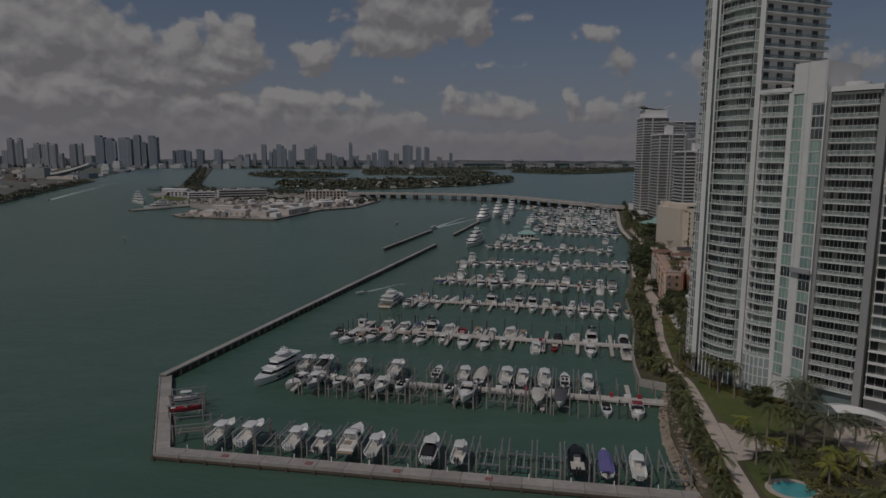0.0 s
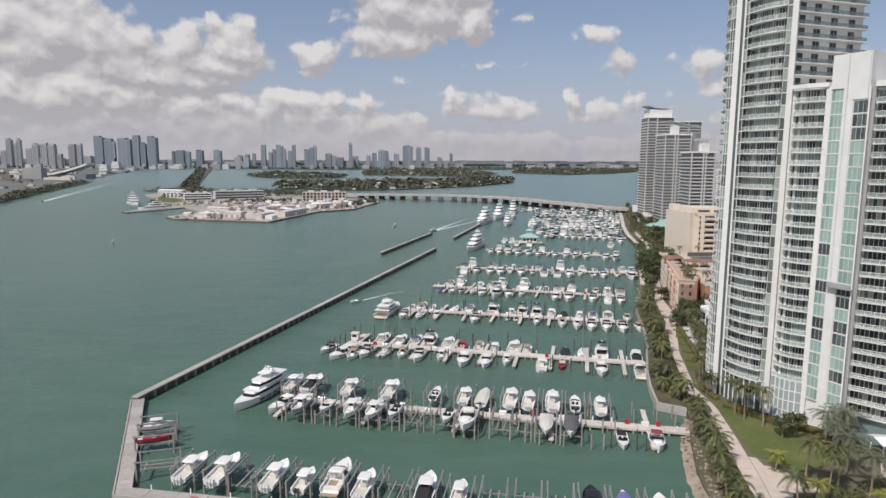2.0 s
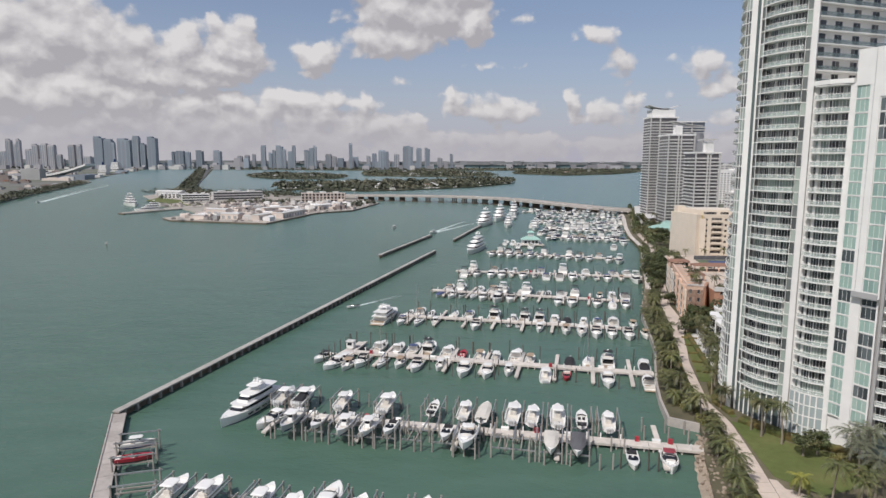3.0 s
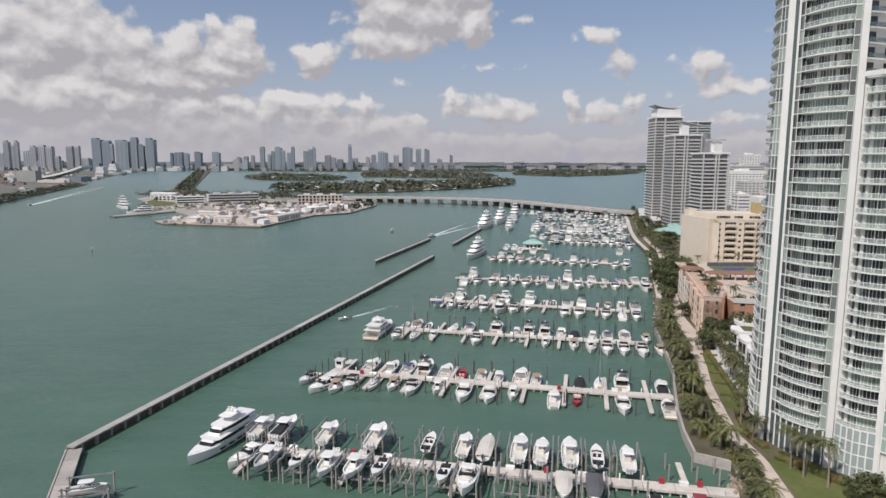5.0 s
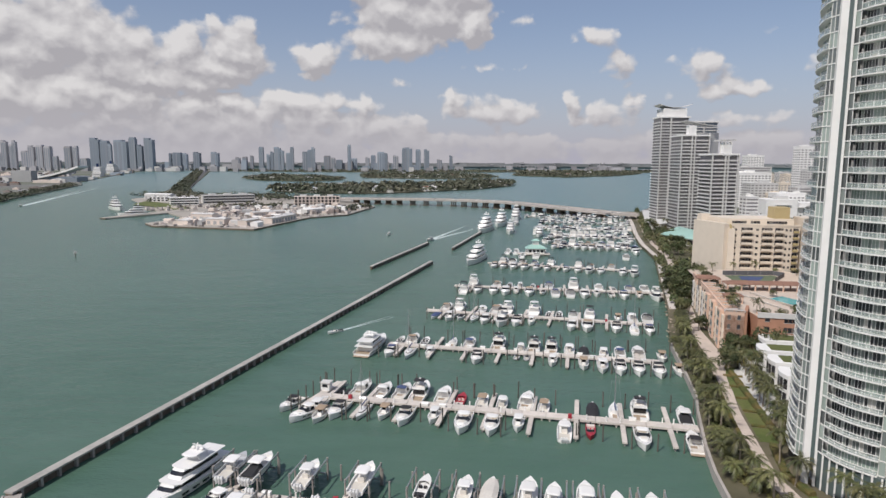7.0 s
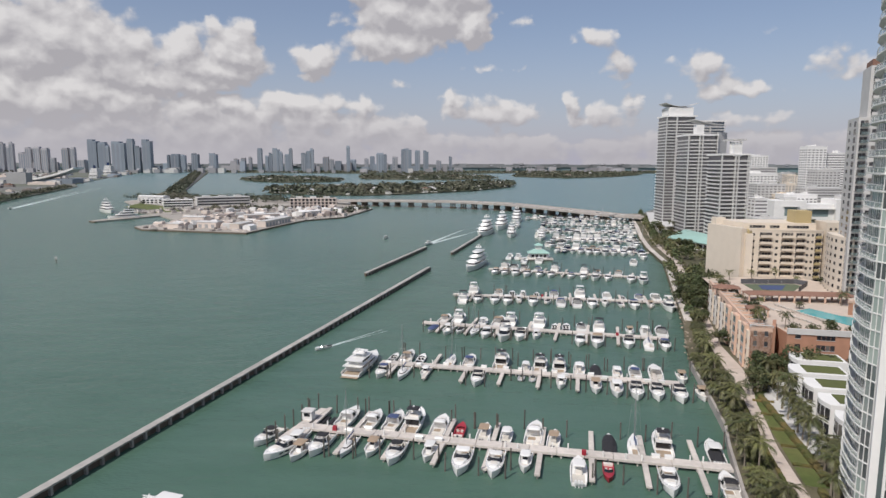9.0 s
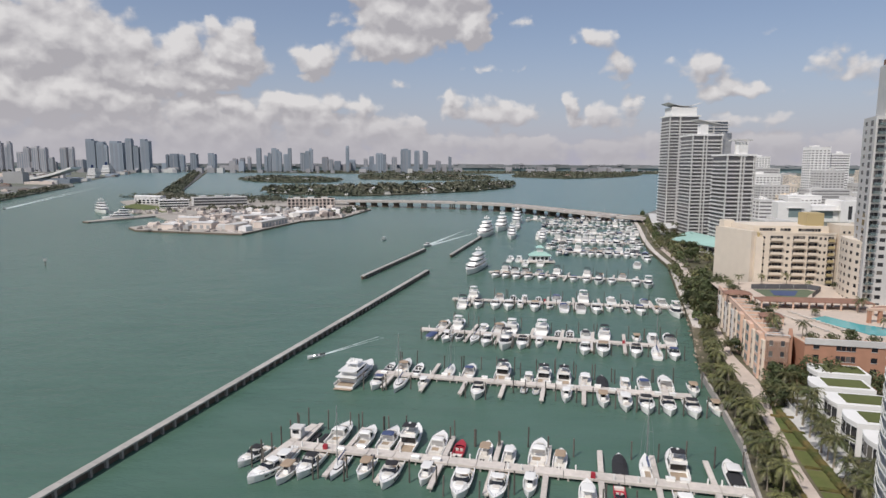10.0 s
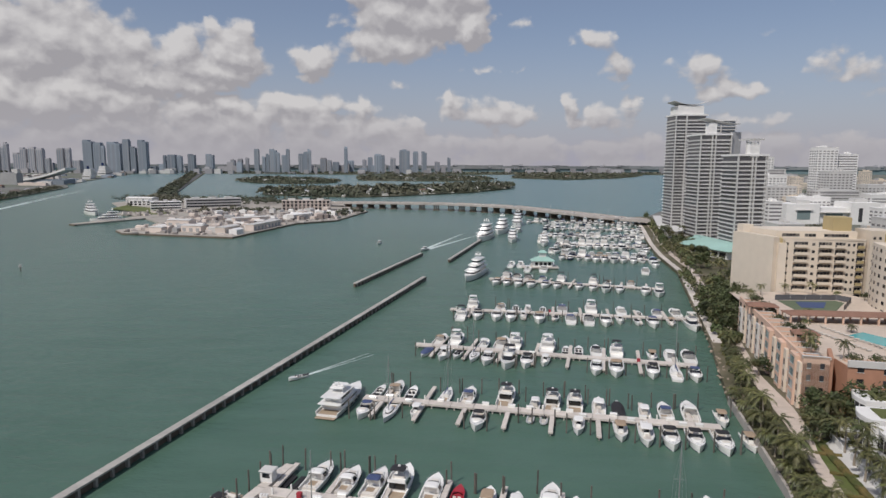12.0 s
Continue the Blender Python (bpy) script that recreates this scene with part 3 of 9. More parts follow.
walkway("quay_walk", [(101.6, 342), (121.6, 413), (145.6, 497), (157.6, 572), (172.6, 640), (200.6, 750), (226, 858)],
        [(104.6, 341), (124.6, 412), (148.6, 496), (160.8, 571), (176.0, 639), (204.2, 749), (229.5, 857)], 1.9, CONCRETE, "pale concrete quay walk along the far basin", 24)


def lawn(pts, label, z=1.9, material=None):
    q = bmesh.new()
    prism(q, pts, z - 0.05, z + 0.06)
    return solo("lawn", q, material or GRASS, label, "lawn", kind="structure")


lawn([(72.0, 178), (69.4, 158), (68.6, 150), (74.5, 142.5), (84, 146), (93, 153), (88, 160), (80, 166), (75.5, 176)], "mown lawn in front of the tower")
lawn([(66.6, 130), (63.6, 128), (61.5, 116), (63, 112), (70, 118), (74, 131)], "mown lawn beside the promenade", 1.9)
lawn([(75.2, 200), (72.5, 190), (73.3, 180), (75, 181), (74.2, 190), (78, 203)], "narrow strip of lawn below the tower", 1.9)
for k in range(6):
    f0, f1 = k / 6 + 0.012, (k + 1) / 6 - 0.012
    def lr(f):
        y = 206 + f * 56
        xl = 75.6 + (y - 206) * 0.245
        return (xl, y), (xl + 5.2, y - 1.5)
    (a, b), (c, d) = lr(f0), lr(f1)
    lawn([a, b, d, c], "square bay of terraced lawn beside the promenade", 1.905)

# sea wall and riprap
wall = thing("sea_wall", "pale concrete sea wall along the marina basin", "sea wall", kind="structure")
line = [(63.4, 175.5), (57.0, 179.5), (59.0, 191.7), (62.0, 204), (68.0, 223.8), (72.3, 236), (79, 267), (83, 287)]
pts = resample(line, 5)
for p, q in zip(pts, pts[1:]):
    d = (Vector(q) - Vector(p)).normalized()
    nx, ny = -d.y * 0.24, d.x * 0.24
    b_ = bmesh.new()
    e = d * 0.03
    prism(b_, [(p[0] + e.x + nx, p[1] + e.y + ny), (q[0] - e.x + nx, q[1] - e.y + ny), (q[0] - e.x - nx * 1.6, q[1] - e.y - ny * 1.6), (p[0] + e.x - nx * 1.6, p[1] + e.y - ny * 1.6)], -2, 2.25)
    part("wall_panel", b_, CONCRETE_G, wall)


def rock_mesh(seed):
    rng = random.Random(seed)
    q = bmesh.new()
    bmesh.ops.create_icosphere(q, subdivisions=1, radius=1)
    for v in q.verts:
        v.co *= rng.uniform(0.7, 1.25)
        v.co.z *= 0.7
    return data_of("stone", q, ROCK)


bank = bmesh.new()
foot = even([(48.5, 100), (51.2, 129), (53, 142), (57.5, 158), (62, 170)], 1.6)
rb = random.Random(8)
loft(bank, [[(p[0] + o + rb.uniform(-0.3, 0.3), p[1] + rb.uniform(-0.3, 0.3), z + rb.uniform(-0.16, 0.16)) for o, z in ((1.5, 1.75), (0.4, 1.5), (-0.9, 0.7), (-2.0, 0.1), (-2.6, -0.7), (1.5, -0.7))] for p in foot])
solo("rubble_bank", bank, ROCK, "sloping bank of tan rubble at the shore", "rocks", kind="structure")
ROCKS = [rock_mesh(s) for s in range(6)]
rng = random.Random(5)
riprap = thing("riprap", "tan boulders piled along the shore", "rocks", kind="structure")
for a, b, n, w in (((48.5, 105), (51.2, 129), 46, 2.6), ((51.2, 129), (57.5, 158), 84, 3.2), ((57.5, 158), (63, 172), 40, 3.0), ((83, 287), (101, 342), 40, 1.6), ((101, 342), (121, 413), 30, 1.6)):
    for _ in range(n):
        f, o = rng.random(), rng.uniform(-w * 0.62, 1.7)
        s = rng.uniform(0.26, 0.6)
        ob = new("stone", rng.choice(ROCKS))
        ob.parent = riprap
        ob.location = (a[0] + (b[0] - a[0]) * f + o, a[1] + (b[1] - a[1]) * f, max(0.1, min(1.95, 1.7 + o * 0.55)))
        ob.rotation_euler, ob.scale = (rng.random(), rng.random(), rng.random() * 6), (s, s * rng.uniform(0.8, 1.3), s)

# ---- breakwaters ----
def breakwater(a, b, w, label, pile_side=1, top=2.2):
    base = thing("breakwater", label, "breakwater", "breakwaters of the marina", "structure")
    a, b = Vector(a), Vector(b)
    d = (b - a).normalized()
    n = Vector((-d.y, d.x))
    ln = (b - a).length
    k, s = 0, 9.0
    while k * s < ln - 0.5:
        p, q = a + d * (k * s + 0.06), a + d * min(ln, (k + 1) * s - 0.06)
        c = bmesh.new()
        prism(c, [tuple(p + n * w / 2), tuple(q + n * w / 2), tuple(q - n * w / 2), tuple(p - n * w / 2)], top - 0.42, top)
        part("cap_slab", c, BREAK_TOP, base)
        # the shadow below the cap is put into this dark sheet's colour
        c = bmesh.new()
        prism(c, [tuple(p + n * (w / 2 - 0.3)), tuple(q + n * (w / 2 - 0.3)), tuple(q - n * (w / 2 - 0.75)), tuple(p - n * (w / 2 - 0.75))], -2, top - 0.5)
        part("sheet_panel", c, CONCRETE_WET_SHADE, base, "sheet wall at the waterline, darkened for the shade below the cap")
        for f in (0.25, 0.75):
            c = bmesh.new()
            at = a + d * (k * s + s * f) - n * (w / 2 - 0.3)
            prism(c, [tuple(at + d * 0.3 + n * 0.5), tuple(at + d * 0.3 - n * 0.32), tuple(at - d * 0.3 - n * 0.32), tuple(at - d * 0.3 + n * 0.5)], -2, top - 0.45)
            part("pile", c, PILE_PALE, base)
        k += 1
    return base


breakwater((-83.9, 181), (-8.5, 475), 2.15, "long straight concrete breakwater with piles before a shade-dark wall")
breakwater((-45.5, 453), (-14, 572), 2.15, "short detached concrete breakwater in open water")
breakwater((6, 541), (45.5, 706), 2.15, "detached concrete breakwater beside the large yachts")


# ---- docks ----
def uv(pier, u, v):
    """A place on a pier: u metres from its tip, v metres to its far side."""
    (ax, ay), (bx, by) = pier
    ln = math.dist(*pier)
    dx, dy = (bx - ax) / ln, (by - ay) / ln
    return ax + dx * u - dy * v, ay + dy * u + dx * v


def heading(pier):
    return math.degrees(math.atan2(pier[1][1] - pier[0][1], pier[1][0] - pier[0][0]))


def slab_unit(name, lx, ly, z0, z1, material, bevel=0.06, legs=()):
    c = bmesh.new()
    box(c, -lx / 2, lx / 2, -ly / 2, ly / 2, z0, z1)
    bmesh.ops.bevel(c, geom=[e for e in c.edges if e.verts[0].co.z > z0 + 0.01 and e.verts[1].co.z > z0 + 0.01], offset=bevel, segments=1, affect="EDGES")
    for x, y in legs:
        tube(c, (x, y, -2), (x, y, z0), 0.22, 6)
    return data_of(name, c, material)


SPINE = slab_unit("deck_slab", 5.9, 3.2, 0.75, 1.35, CONCRETE, legs=((-2, -1.2), (-2, 1.2), (2, -1.2), (2, 1.2)))
FINGER = slab_unit("deck_slab", 1.2, 5.9, 0.8, 1.3, CONCRETE, legs=((0, -2.2), (0, 2.2)))


def pile_mesh(h, r, material, capped):
    c = bmesh.new()
    tube(c, (0, 0, -2), (0, 0, h), r, 7, r * 0.9)
    if capped:
        tube(c, (0, 0, h), (0, 0, h + 0.28), r * 1.05, 7, 0.03)
    return data_of("mooring_piling", c, material)


PILES = [pile_mesh(4.4, 0.2, PILE_WOOD, False), pile_mesh(4.9, 0.2, PILE_WOOD, True), pile_mesh(3.6, 0.22, PILE_PALE, False)]


def piling(x, y, k=0):
    o = new("mooring_piling", PILES[k])
    o.location = (x, y, 0)
    o.rotation_euler = (rng.uniform(-0.02, 0.02), rng.uniform(-0.02, 0.02), rng.random() * 6)
    tagged(o, ("dark timber mooring piling standing in the basin", "dark timber mooring piling with a pointed cap", "weathered concrete mooring piling by a dock")[k], "piling", "mooring pilings")


def locker():
    t = thing("dock_box", "white fibreglass dock locker with a sloped lid", "dock box", "dock boxes")
    c = bmesh.new()
    box(c, -0.9, 0.9, -0.4, 0.4, 0, 0.62)
    part("body", c, GEL, t)
    c = bmesh.new()
    loft(c, [[(x, -0.45, 0.62), (x, 0.45, 0.62), (x, 0.4, 0.8), (x, -0.35, 0.74)] for x in (-0.95, 0.95)])
    part("lid", c, GEL, t)
    return t


def pedestal():
    c = bmesh.new()
    box(c, -0.16, 0.16, -0.14, 0.14, 0, 1.1, 0.85)
    box(c, -0.18, 0.18, -0.16, 0.16, 1.1, 1.3, 0.6)
    return solo("power_pedestal", c, GEL, "slim white power pedestal on the dock", "power pedestal", "power pedestals")


def hose_box():
    t = thing("hose_cabinet", "red fire hose cabinet on the dock", "fire cabinet", "fire hose cabinets")
    c = bmesh.new()
    box(c, -0.5, 0.5, -0.4, 0.4, 0.0, 1.1, 0.96)
    part("body", c, RED, t)
    c = bmesh.new()
    box(c, -0.4, 0.4, -0.425, -0.39, 0.2, 0.9)
    part("door", c, RED, t)
    return t


STOCK = {}


def place(kind, builder, m):
    """The first call builds the thing, the later ones copy it."""
    if kind in STOCK:
        return copy_thing(STOCK[kind], m)
    STOCK[kind] = builder()
    STOCK[kind].matrix_basis = m
    return STOCK[kind]


def dock(pier, label, fingers=(), reach=12.5, head=None):
    base = thing("dock", label, "dock", "marina docks", "structure")
    hd = radians(heading(pier))
    ln = math.dist(*pier)
    n = int(ln / 6)
    for k in range(n):
        for me, v in ((SPINE, 0),):
            x, y = uv(pier, (k + 0.5) * ln / n, v)
            o = new(me.name.split(".")[0], me)
            o.parent, o.location, o.rotation_euler = base, (x, y, 0), (0, 0, hd)
            o.scale.x = ln / n / 6.0
    for u in fingers:
        for side in (-1, 1):
            for k in range(2):
                x, y = uv(pier, u, side * (1.62 + 3 + k * reach / 2))
                o = new("deck_slab", FINGER)
                o.parent, o.location, o.rotation_euler = base, (x, y, 0), (0, 0, hd)
                o.scale.y = reach / 12
    return base


def furnish(pier, step, seed):
    r = random.Random(seed)
    ln = math.dist(*pier)
    u = 3.0
    while u < ln - 2:
        side = r.choice((-1, 1))
        x, y = uv(pier, u, 1.1 * side)
        m = Matrix.Translation((x, y, 1.35)) @ Matrix.Rotation(radians(heading(pier)), 4, "Z")
        k = r.random()
        if k < 0.45:
            place("locker", locker, m)
        elif k < 0.9:
            place("pedestal", pedestal, m)
        elif k < 0.96:
            place("hose", hose_box, m)
        u += step * r.uniform(0.7, 1.3)


PIERS = {
    1: ((-62.5, 134.2), (52, 115.6)), 2: ((-44, 183.1), (60, 163.8)), 3: ((-33, 236.5), (65, 215.5)), 4: ((-19, 288.1), (73, 268.5)),
    5: ((-7, 341.0), (86, 317.5)), 6: ((6, 397.7), (112, 380)), 7: ((29, 475.4), (118, 446)), 8: ((86, 568), (152, 548)),
    9: ((94, 634), (166, 612)), 10: ((92, 702), (183, 676)), 11: ((106, 772), (200, 744)), 12: ((98, 842), (218, 808)),
}
FINGER_AT = {
    2: [k * 23.2 + 3 for k in range(5)], 3: [2 + 11.4 * k for k in range(9)], 4: [6 + 11.6 * k for k in range(8)], 5: [9 + 11.5 * k for k in range(8)],
    6: [10 + 12 * k for k in range(9)], 7: [8 + 13 * k for k in range(7)],
}
for n, pier in PIERS.items():
    if n > 1:
        reach = (9.0 if n == 2 else 10.5) if n < 8 else 11
        fg = FINGER_AT.get(n, [6 + 13 * k for k in range(int(math.dist(*pier) / 13))])
        dock(pier, "concrete marina dock with finger piers and moored boats", fg, reach)
        if n < 7:
            furnish(pier, 3.8 if n < 5 else 11, n)

# the southern dock: a heavy concrete wharf with a stained face
wharf = thing("wharf", "wide concrete wharf with a stained seaward face", "wharf", "marina docks", "structure")


def wharf_run(a, b, w, out, drop=0.0):
    """A run of the wharf; out is the side, left (1) or right (-1) of the run, that faces open water."""
    a, b = Vector(a), Vector(b)
    d = (b - a).normalized()
    n = Vector((-d.y, d.x)) * out
    ln = (b - a).length
    cnt = max(1, round(ln / 6.2))
    for k in range(cnt):
        p, q = a + d * (ln * k / cnt + 0.05), a + d * (ln * (k + 1) / cnt - 0.05)
        for nm, o0, o1, z0, z1, mt in (("deck_slab", 0, -w, 1.0, 1.5 - drop, CONCRETE_G), ("kerb", -0.02, -0.32, 1.5 - drop, 1.72 - drop, CONCRETE_G), ("face_beam", 0.12, -0.4, 0.45, 1.0 - drop, CONCRETE_WET_SHADE), ("face_panel", -0.15, -0.7, -2, 0.45, CONCRETE_WET_SHADE)):
            c = bmesh.new()
            prism(c, [tuple(p + n * o0), tuple(q + n * o0), tuple(q + n * o1), tuple(p + n * o1)], z0, z1)
            part(nm, c, mt, wharf)
        c = bmesh.new()
        at = p + n * 0.05
        box(c, at.x - 0.3, at.x + 0.3, at.y - 0.3, at.y + 0.3, -2, 1.0)
        part("pile", c, CONCRETE_WET_SHADE, wharf)


wharf_run((-64.0, 131.7), (52, 113.4), 3.6, -1)
wharf_run((-64.0, 131.9), (-84.8, 180.6), 3.4, 1, 0.012)
for k in range(13):
    x, y = uv(PIERS[1], 5 + 8.4 * k, 0.9)
    place("pedestal", pedestal, pose(x, y, 1.5, 0, 0, heading(PIERS[1])) @ Matrix.Scale(0.75, 4))
for k in range(4):
    x, y = uv(PIERS[1], 15.0 + 19.2 * k, -0.9)
    c = bmesh.new()
    box(c, -0.75, 0.75, -0.6, 0.6, 0, 0.16, 0.97)
    ob = solo("deck_hatch", c, FADED_RED, "faded red square hatch on the wharf deck", "hatch", "wharf hatches")
    ob.location, ob.rotation_euler = (x, y, 1.5), (0, 0, radians(heading(PIERS[1])))
# the broad head of the third dock
head = thing("dock_head", "broad concrete head of a marina dock", "dock", "marina docks", "structure")
for k in range(4):
    f0, f1 = k / 4, (k + 1) / 4 - 0.006
    c = bmesh.new()
    P0, P1 = Vector((-36.9, 227.5)), Vector((-29.8, 247.5))
    d = (P1 - P0)
    n = Vector((-d.y, d.x)).normalized() * 1.05
    p, q = P0 + d * f0, P0 + d * f1
    prism(c, [tuple(p + n), tuple(q + n), tuple(q - n), tuple(p - n)], 0.5, 1.4)
    part("deck_slab", c, CONCRETE, head)

for f in (-0.05, 0.12, 0.3, 0.48, 0.66, 0.84, 1.04):
    piling(-39.2 + 7.1 * f, 228.0 + 20 * f, 1)
for u in (4, 10, 20):
    piling(*uv(PIERS[3], u, 12), 1)
kiosk = thing("dock_kiosk", "white dock kiosk with a shallow roof on the dock head", "kiosk", at=(-32.6, 240.4, 1.4), rz=-12)
c = bmesh.new()
box(c, -1.3, 1.3, -1.1, 1.1, 0, 2.3)
part("wall", c, WHITE, kiosk)
c = bmesh.new()
box(c, -1.6, 1.6, -1.4, 1.4, 2.3, 2.5, 0.9)
part("roof", c, OFFWHITE, kiosk)
c = bmesh.new()
box(c, -0.8, 0.8, -1.14, -1.05, 1.0, 1.9)
part("hatch", c, SMOKED, kiosk)
for k in range(3):
    c = bmesh.new()
    box(c, -0.85, 0.85, -2.6, 2.6, -0.1, 0.42, 0.94)
    box(c, -0.35, 0.35, -2.2, 1.2, 0.42, 0.52)
    ob = solo("floating_platform", c, CLOTHS["k"], "black floating drive-on platform beside the dock", "float", "drive-on floats")
    ob.location, ob.rotation_euler = (-28.9 + 2.4 * k, 241.9 - 0.5 * k, 0), (0, 0, radians(-14))

court = bmesh.new()
prism(court, [(88, 127), (93, 128), (104, 133), (108, 147), (96, 149.5), (91, 142)], 1.9, 1.99)
solo("forecourt", court, PATH_M, "pale paved forecourt between the palms", "pavement", kind="structure")
fork = bmesh.new()
prism(fork, [(62.7, 129.5), (65.3, 141), (66.9, 149), (68.3, 148.4), (68.3, 133.4), (66.2, 130.2)], 1.9, 2.012)
solo("promenade_fork", fork, PATH_M, "paved fork where the promenade branches", "pavement", kind="structure")

# ---- boats (bow to +y, waterline at z 0) ----
LITE = [False]   # far rows: the large parts alone

def small(name, bm, material, parent, label=""):
    """A part that only the nearer boats carry."""
    if LITE[0]:
        bm.free()
        return parent
    return part(name, bm, material, parent, label)


def hull_mesh(L, B, fb, fore, sheer=0.35, well=0.55, sharp=3.1, draft=0.5):
    """A hull with flared bow; behind the share `fore` of its length lies an open well, before it a crowned deck."""
    q = bmesh.new()
    rings = []
    st = [0, 0.08, 0.2, 0.35, 0.48, fore - 0.005, fore + 0.005, 0.68, 0.8, 0.9, 0.96, 1.0]
    for s in sorted(st):
        w = B / 2 * (0.93 + 0.07 * min(1, s / 0.3)) * (1 - max(0, (s - 0.42) / 0.58) ** sharp)
        w = max(w, 0.03)
        h = fb * (1 + sheer * s * s)
        wi = max(w - 0.22, 0.02)
        hf = h - well if s < fore else h + 0.10 * (1 - s)
        y = -L / 2 + L * s * (1 if s < 1 else 1)
        lift = max(0, s - 0.75) * 2.2
        wl = w * (0.86 - 0.25 * max(0, s - 0.5))
        side = [(wi, y, hf), (wi, y, h), (w, y, h), ((w + wl) / 2 * 1.0, y - 0.0, h * 0.55), (wl, y - L * 0.03 * lift, 0.12), (0.001, y - L * 0.06 * lift, -draft * (1 - lift * 0.6))]
        rings.append([(0.0, y, hf)] + side + [(-a, b, c) for a, b, c in side[-2::-1]])
    loft(q, rings)
    return q


def stripe(L, B, fb, sharp=3.1):
    """The dark line round a hull at the waterline."""
    q = bmesh.new()
    for sgn in (-1, 1):
        rows = []
        for s in (0, 0.2, 0.42, 0.6, 0.75, 0.87, 0.94):
            w = max(0.05, B / 2 * (0.93 + 0.07 * min(1, s / 0.3)) * (1 - max(0, (s - 0.42) / 0.58) ** sharp))
            wl = w * (0.86 - 0.25 * max(0, s - 0.5)) + 0.02
            y = -L / 2 + L * s - L * 0.03 * max(0, s - 0.75) * 2.2
            rows.append([(sgn * wl, y, -0.15), (sgn * (wl + 0.03), y, 0.16), (sgn * (wl - 0.05), y, 0.16), (sgn * (wl - 0.08), y, -0.15)])
        loft(q, rows)
    return q


def cabin_mesh(w0, w1, y0, y1, z0, z1, rake_f=0.35, rake_b=0.1, narrow=0.82, nose=0.55):
    """A deckhouse: plan tapering to the bow, sloped front and rounded corners."""
    q = bmesh.new()
    dz = z1 - z0
    lo = [(-w0, y0), (w0, y0), (w0, y0 + (y1 - y0) * 0.6), (w1, y1), (w1 * nose * 0.4, y1 + 0.15), (-w1 * nose * 0.4, y1 + 0.15), (-w1, y1), (-w0, y0 + (y1 - y0) * 0.6)]
    def ring(z, f):
        return [(x * (1 - (1 - narrow) * f), (y0 + rake_b * dz * f) + (y - y0) * (1 - (rake_f + rake_b) * dz * f / (y1 - y0)), z) for x, y in lo]
    loft(q, [ring(z0, 0), ring(z0 + dz * 0.93, 0.93), ring(z1, 1.25)])
    return q


def band_mesh(w0, w1, y0, y1, z0, z1, zb0, zb1, rake_f=0.35, rake_b=0.1, narrow=0.82, nose=0.55, n_post=4):
    """The window band of such a deckhouse, 2 cm proud, cut into panes."""
    q = bmesh.new()
    dz = z1 - z0
    lo = [(w0, y0 + 0.3), (w0, y0 + (y1 - y0) * 0.3), (w0, y0 + (y1 - y0) * 0.6), (w1, y1), (w1 * nose * 0.4, y1 + 0.15)]
    lo = lo + [(-x, y) for x, y in lo[::-1]]
    def at(p, z, k):
        f = (z - z0) / dz
        x, y = p
        s = 1.02 - (1 - narrow) * f
        return (x * s + (0.015 if x > 0 else -0.015), (y0 + rake_b * dz * f) + (y - y0) * (1.006 - (rake_f + rake_b) * dz * f / (y1 - y0)), z)
    rows = [(q.verts.new(at(p, zb0, 0)), q.verts.new(at(p, zb1, 0))) for p in lo]
    for (a0, a1), (b0, b1) in zip(rows, rows[1:]):
        q.faces.new((a0, b0, b1, a1))
    return q


def lid_mesh(w, y0, y1, z, t=0.12, crown=0.12, front=0.8):
    """A hard top with rounded plan and a little crown."""
    q = bmesh.new()
    pts = [(-w * 0.9, y0), (w * 0.9, y0), (w, y0 + 0.3), (w, y1 - 0.7), (w * front, y1 - 0.15), (w * front * 0.5, y1), (-w * front * 0.5, y1), (-w * front, y1 - 0.15), (-w, y1 - 0.7), (-w, y0 + 0.3)]
    cy = (y0 + y1) / 2
    loft(q, [[(x, y, z) for x, y in pts], [(x, y, z + t) for x, y in pts], [(x * 0.7, cy + (y - cy) * 0.75, z + t + crown) for x, y in pts]])
    return q


def held(q, posts):
    """On the far boats the posts of a top are part of its mesh."""
    if LITE[0]:
        for a, b in posts:
            tube(q, a, b, 0.06, 4)
    return q


def engine_at(parent, x, y, z, material):
    if LITE[0]:
        return
    q = bmesh.new()
    loft(q, [[(x - 0.2, y - 0.35, z + 0.2), (x + 0.2, y - 0.35, z + 0.2), (x + 0.2, y + 0.3, z + 0.2), (x - 0.2, y + 0.3, z + 0.2)],
             [(x - 0.25, y - 0.42, z + 0.55), (x + 0.25, y - 0.42, z + 0.55), (x + 0.25, y + 0.32, z + 0.55), (x - 0.25, y + 0.32, z + 0.55)],
             [(x - 0.17, y - 0.3, z + 0.95), (x + 0.17, y - 0.3, z + 0.95), (x + 0.17, y + 0.2, z + 0.9), (x - 0.17, y + 0.2, z + 0.9)]])
    box(q, x - 0.09, x + 0.09, y - 0.25, y + 0.1, z - 0.75, z + 0.2)
    part("outboard_engine", q, material, parent)


def pipe(parent, name, material, *runs, r=0.035):
    if LITE[0]:
        return
    for run in runs:
        q = bmesh.new()
        for a, b in zip(run, run[1:]):
            tube(q, a, b, r, 5)
        part(name, q, material, parent)


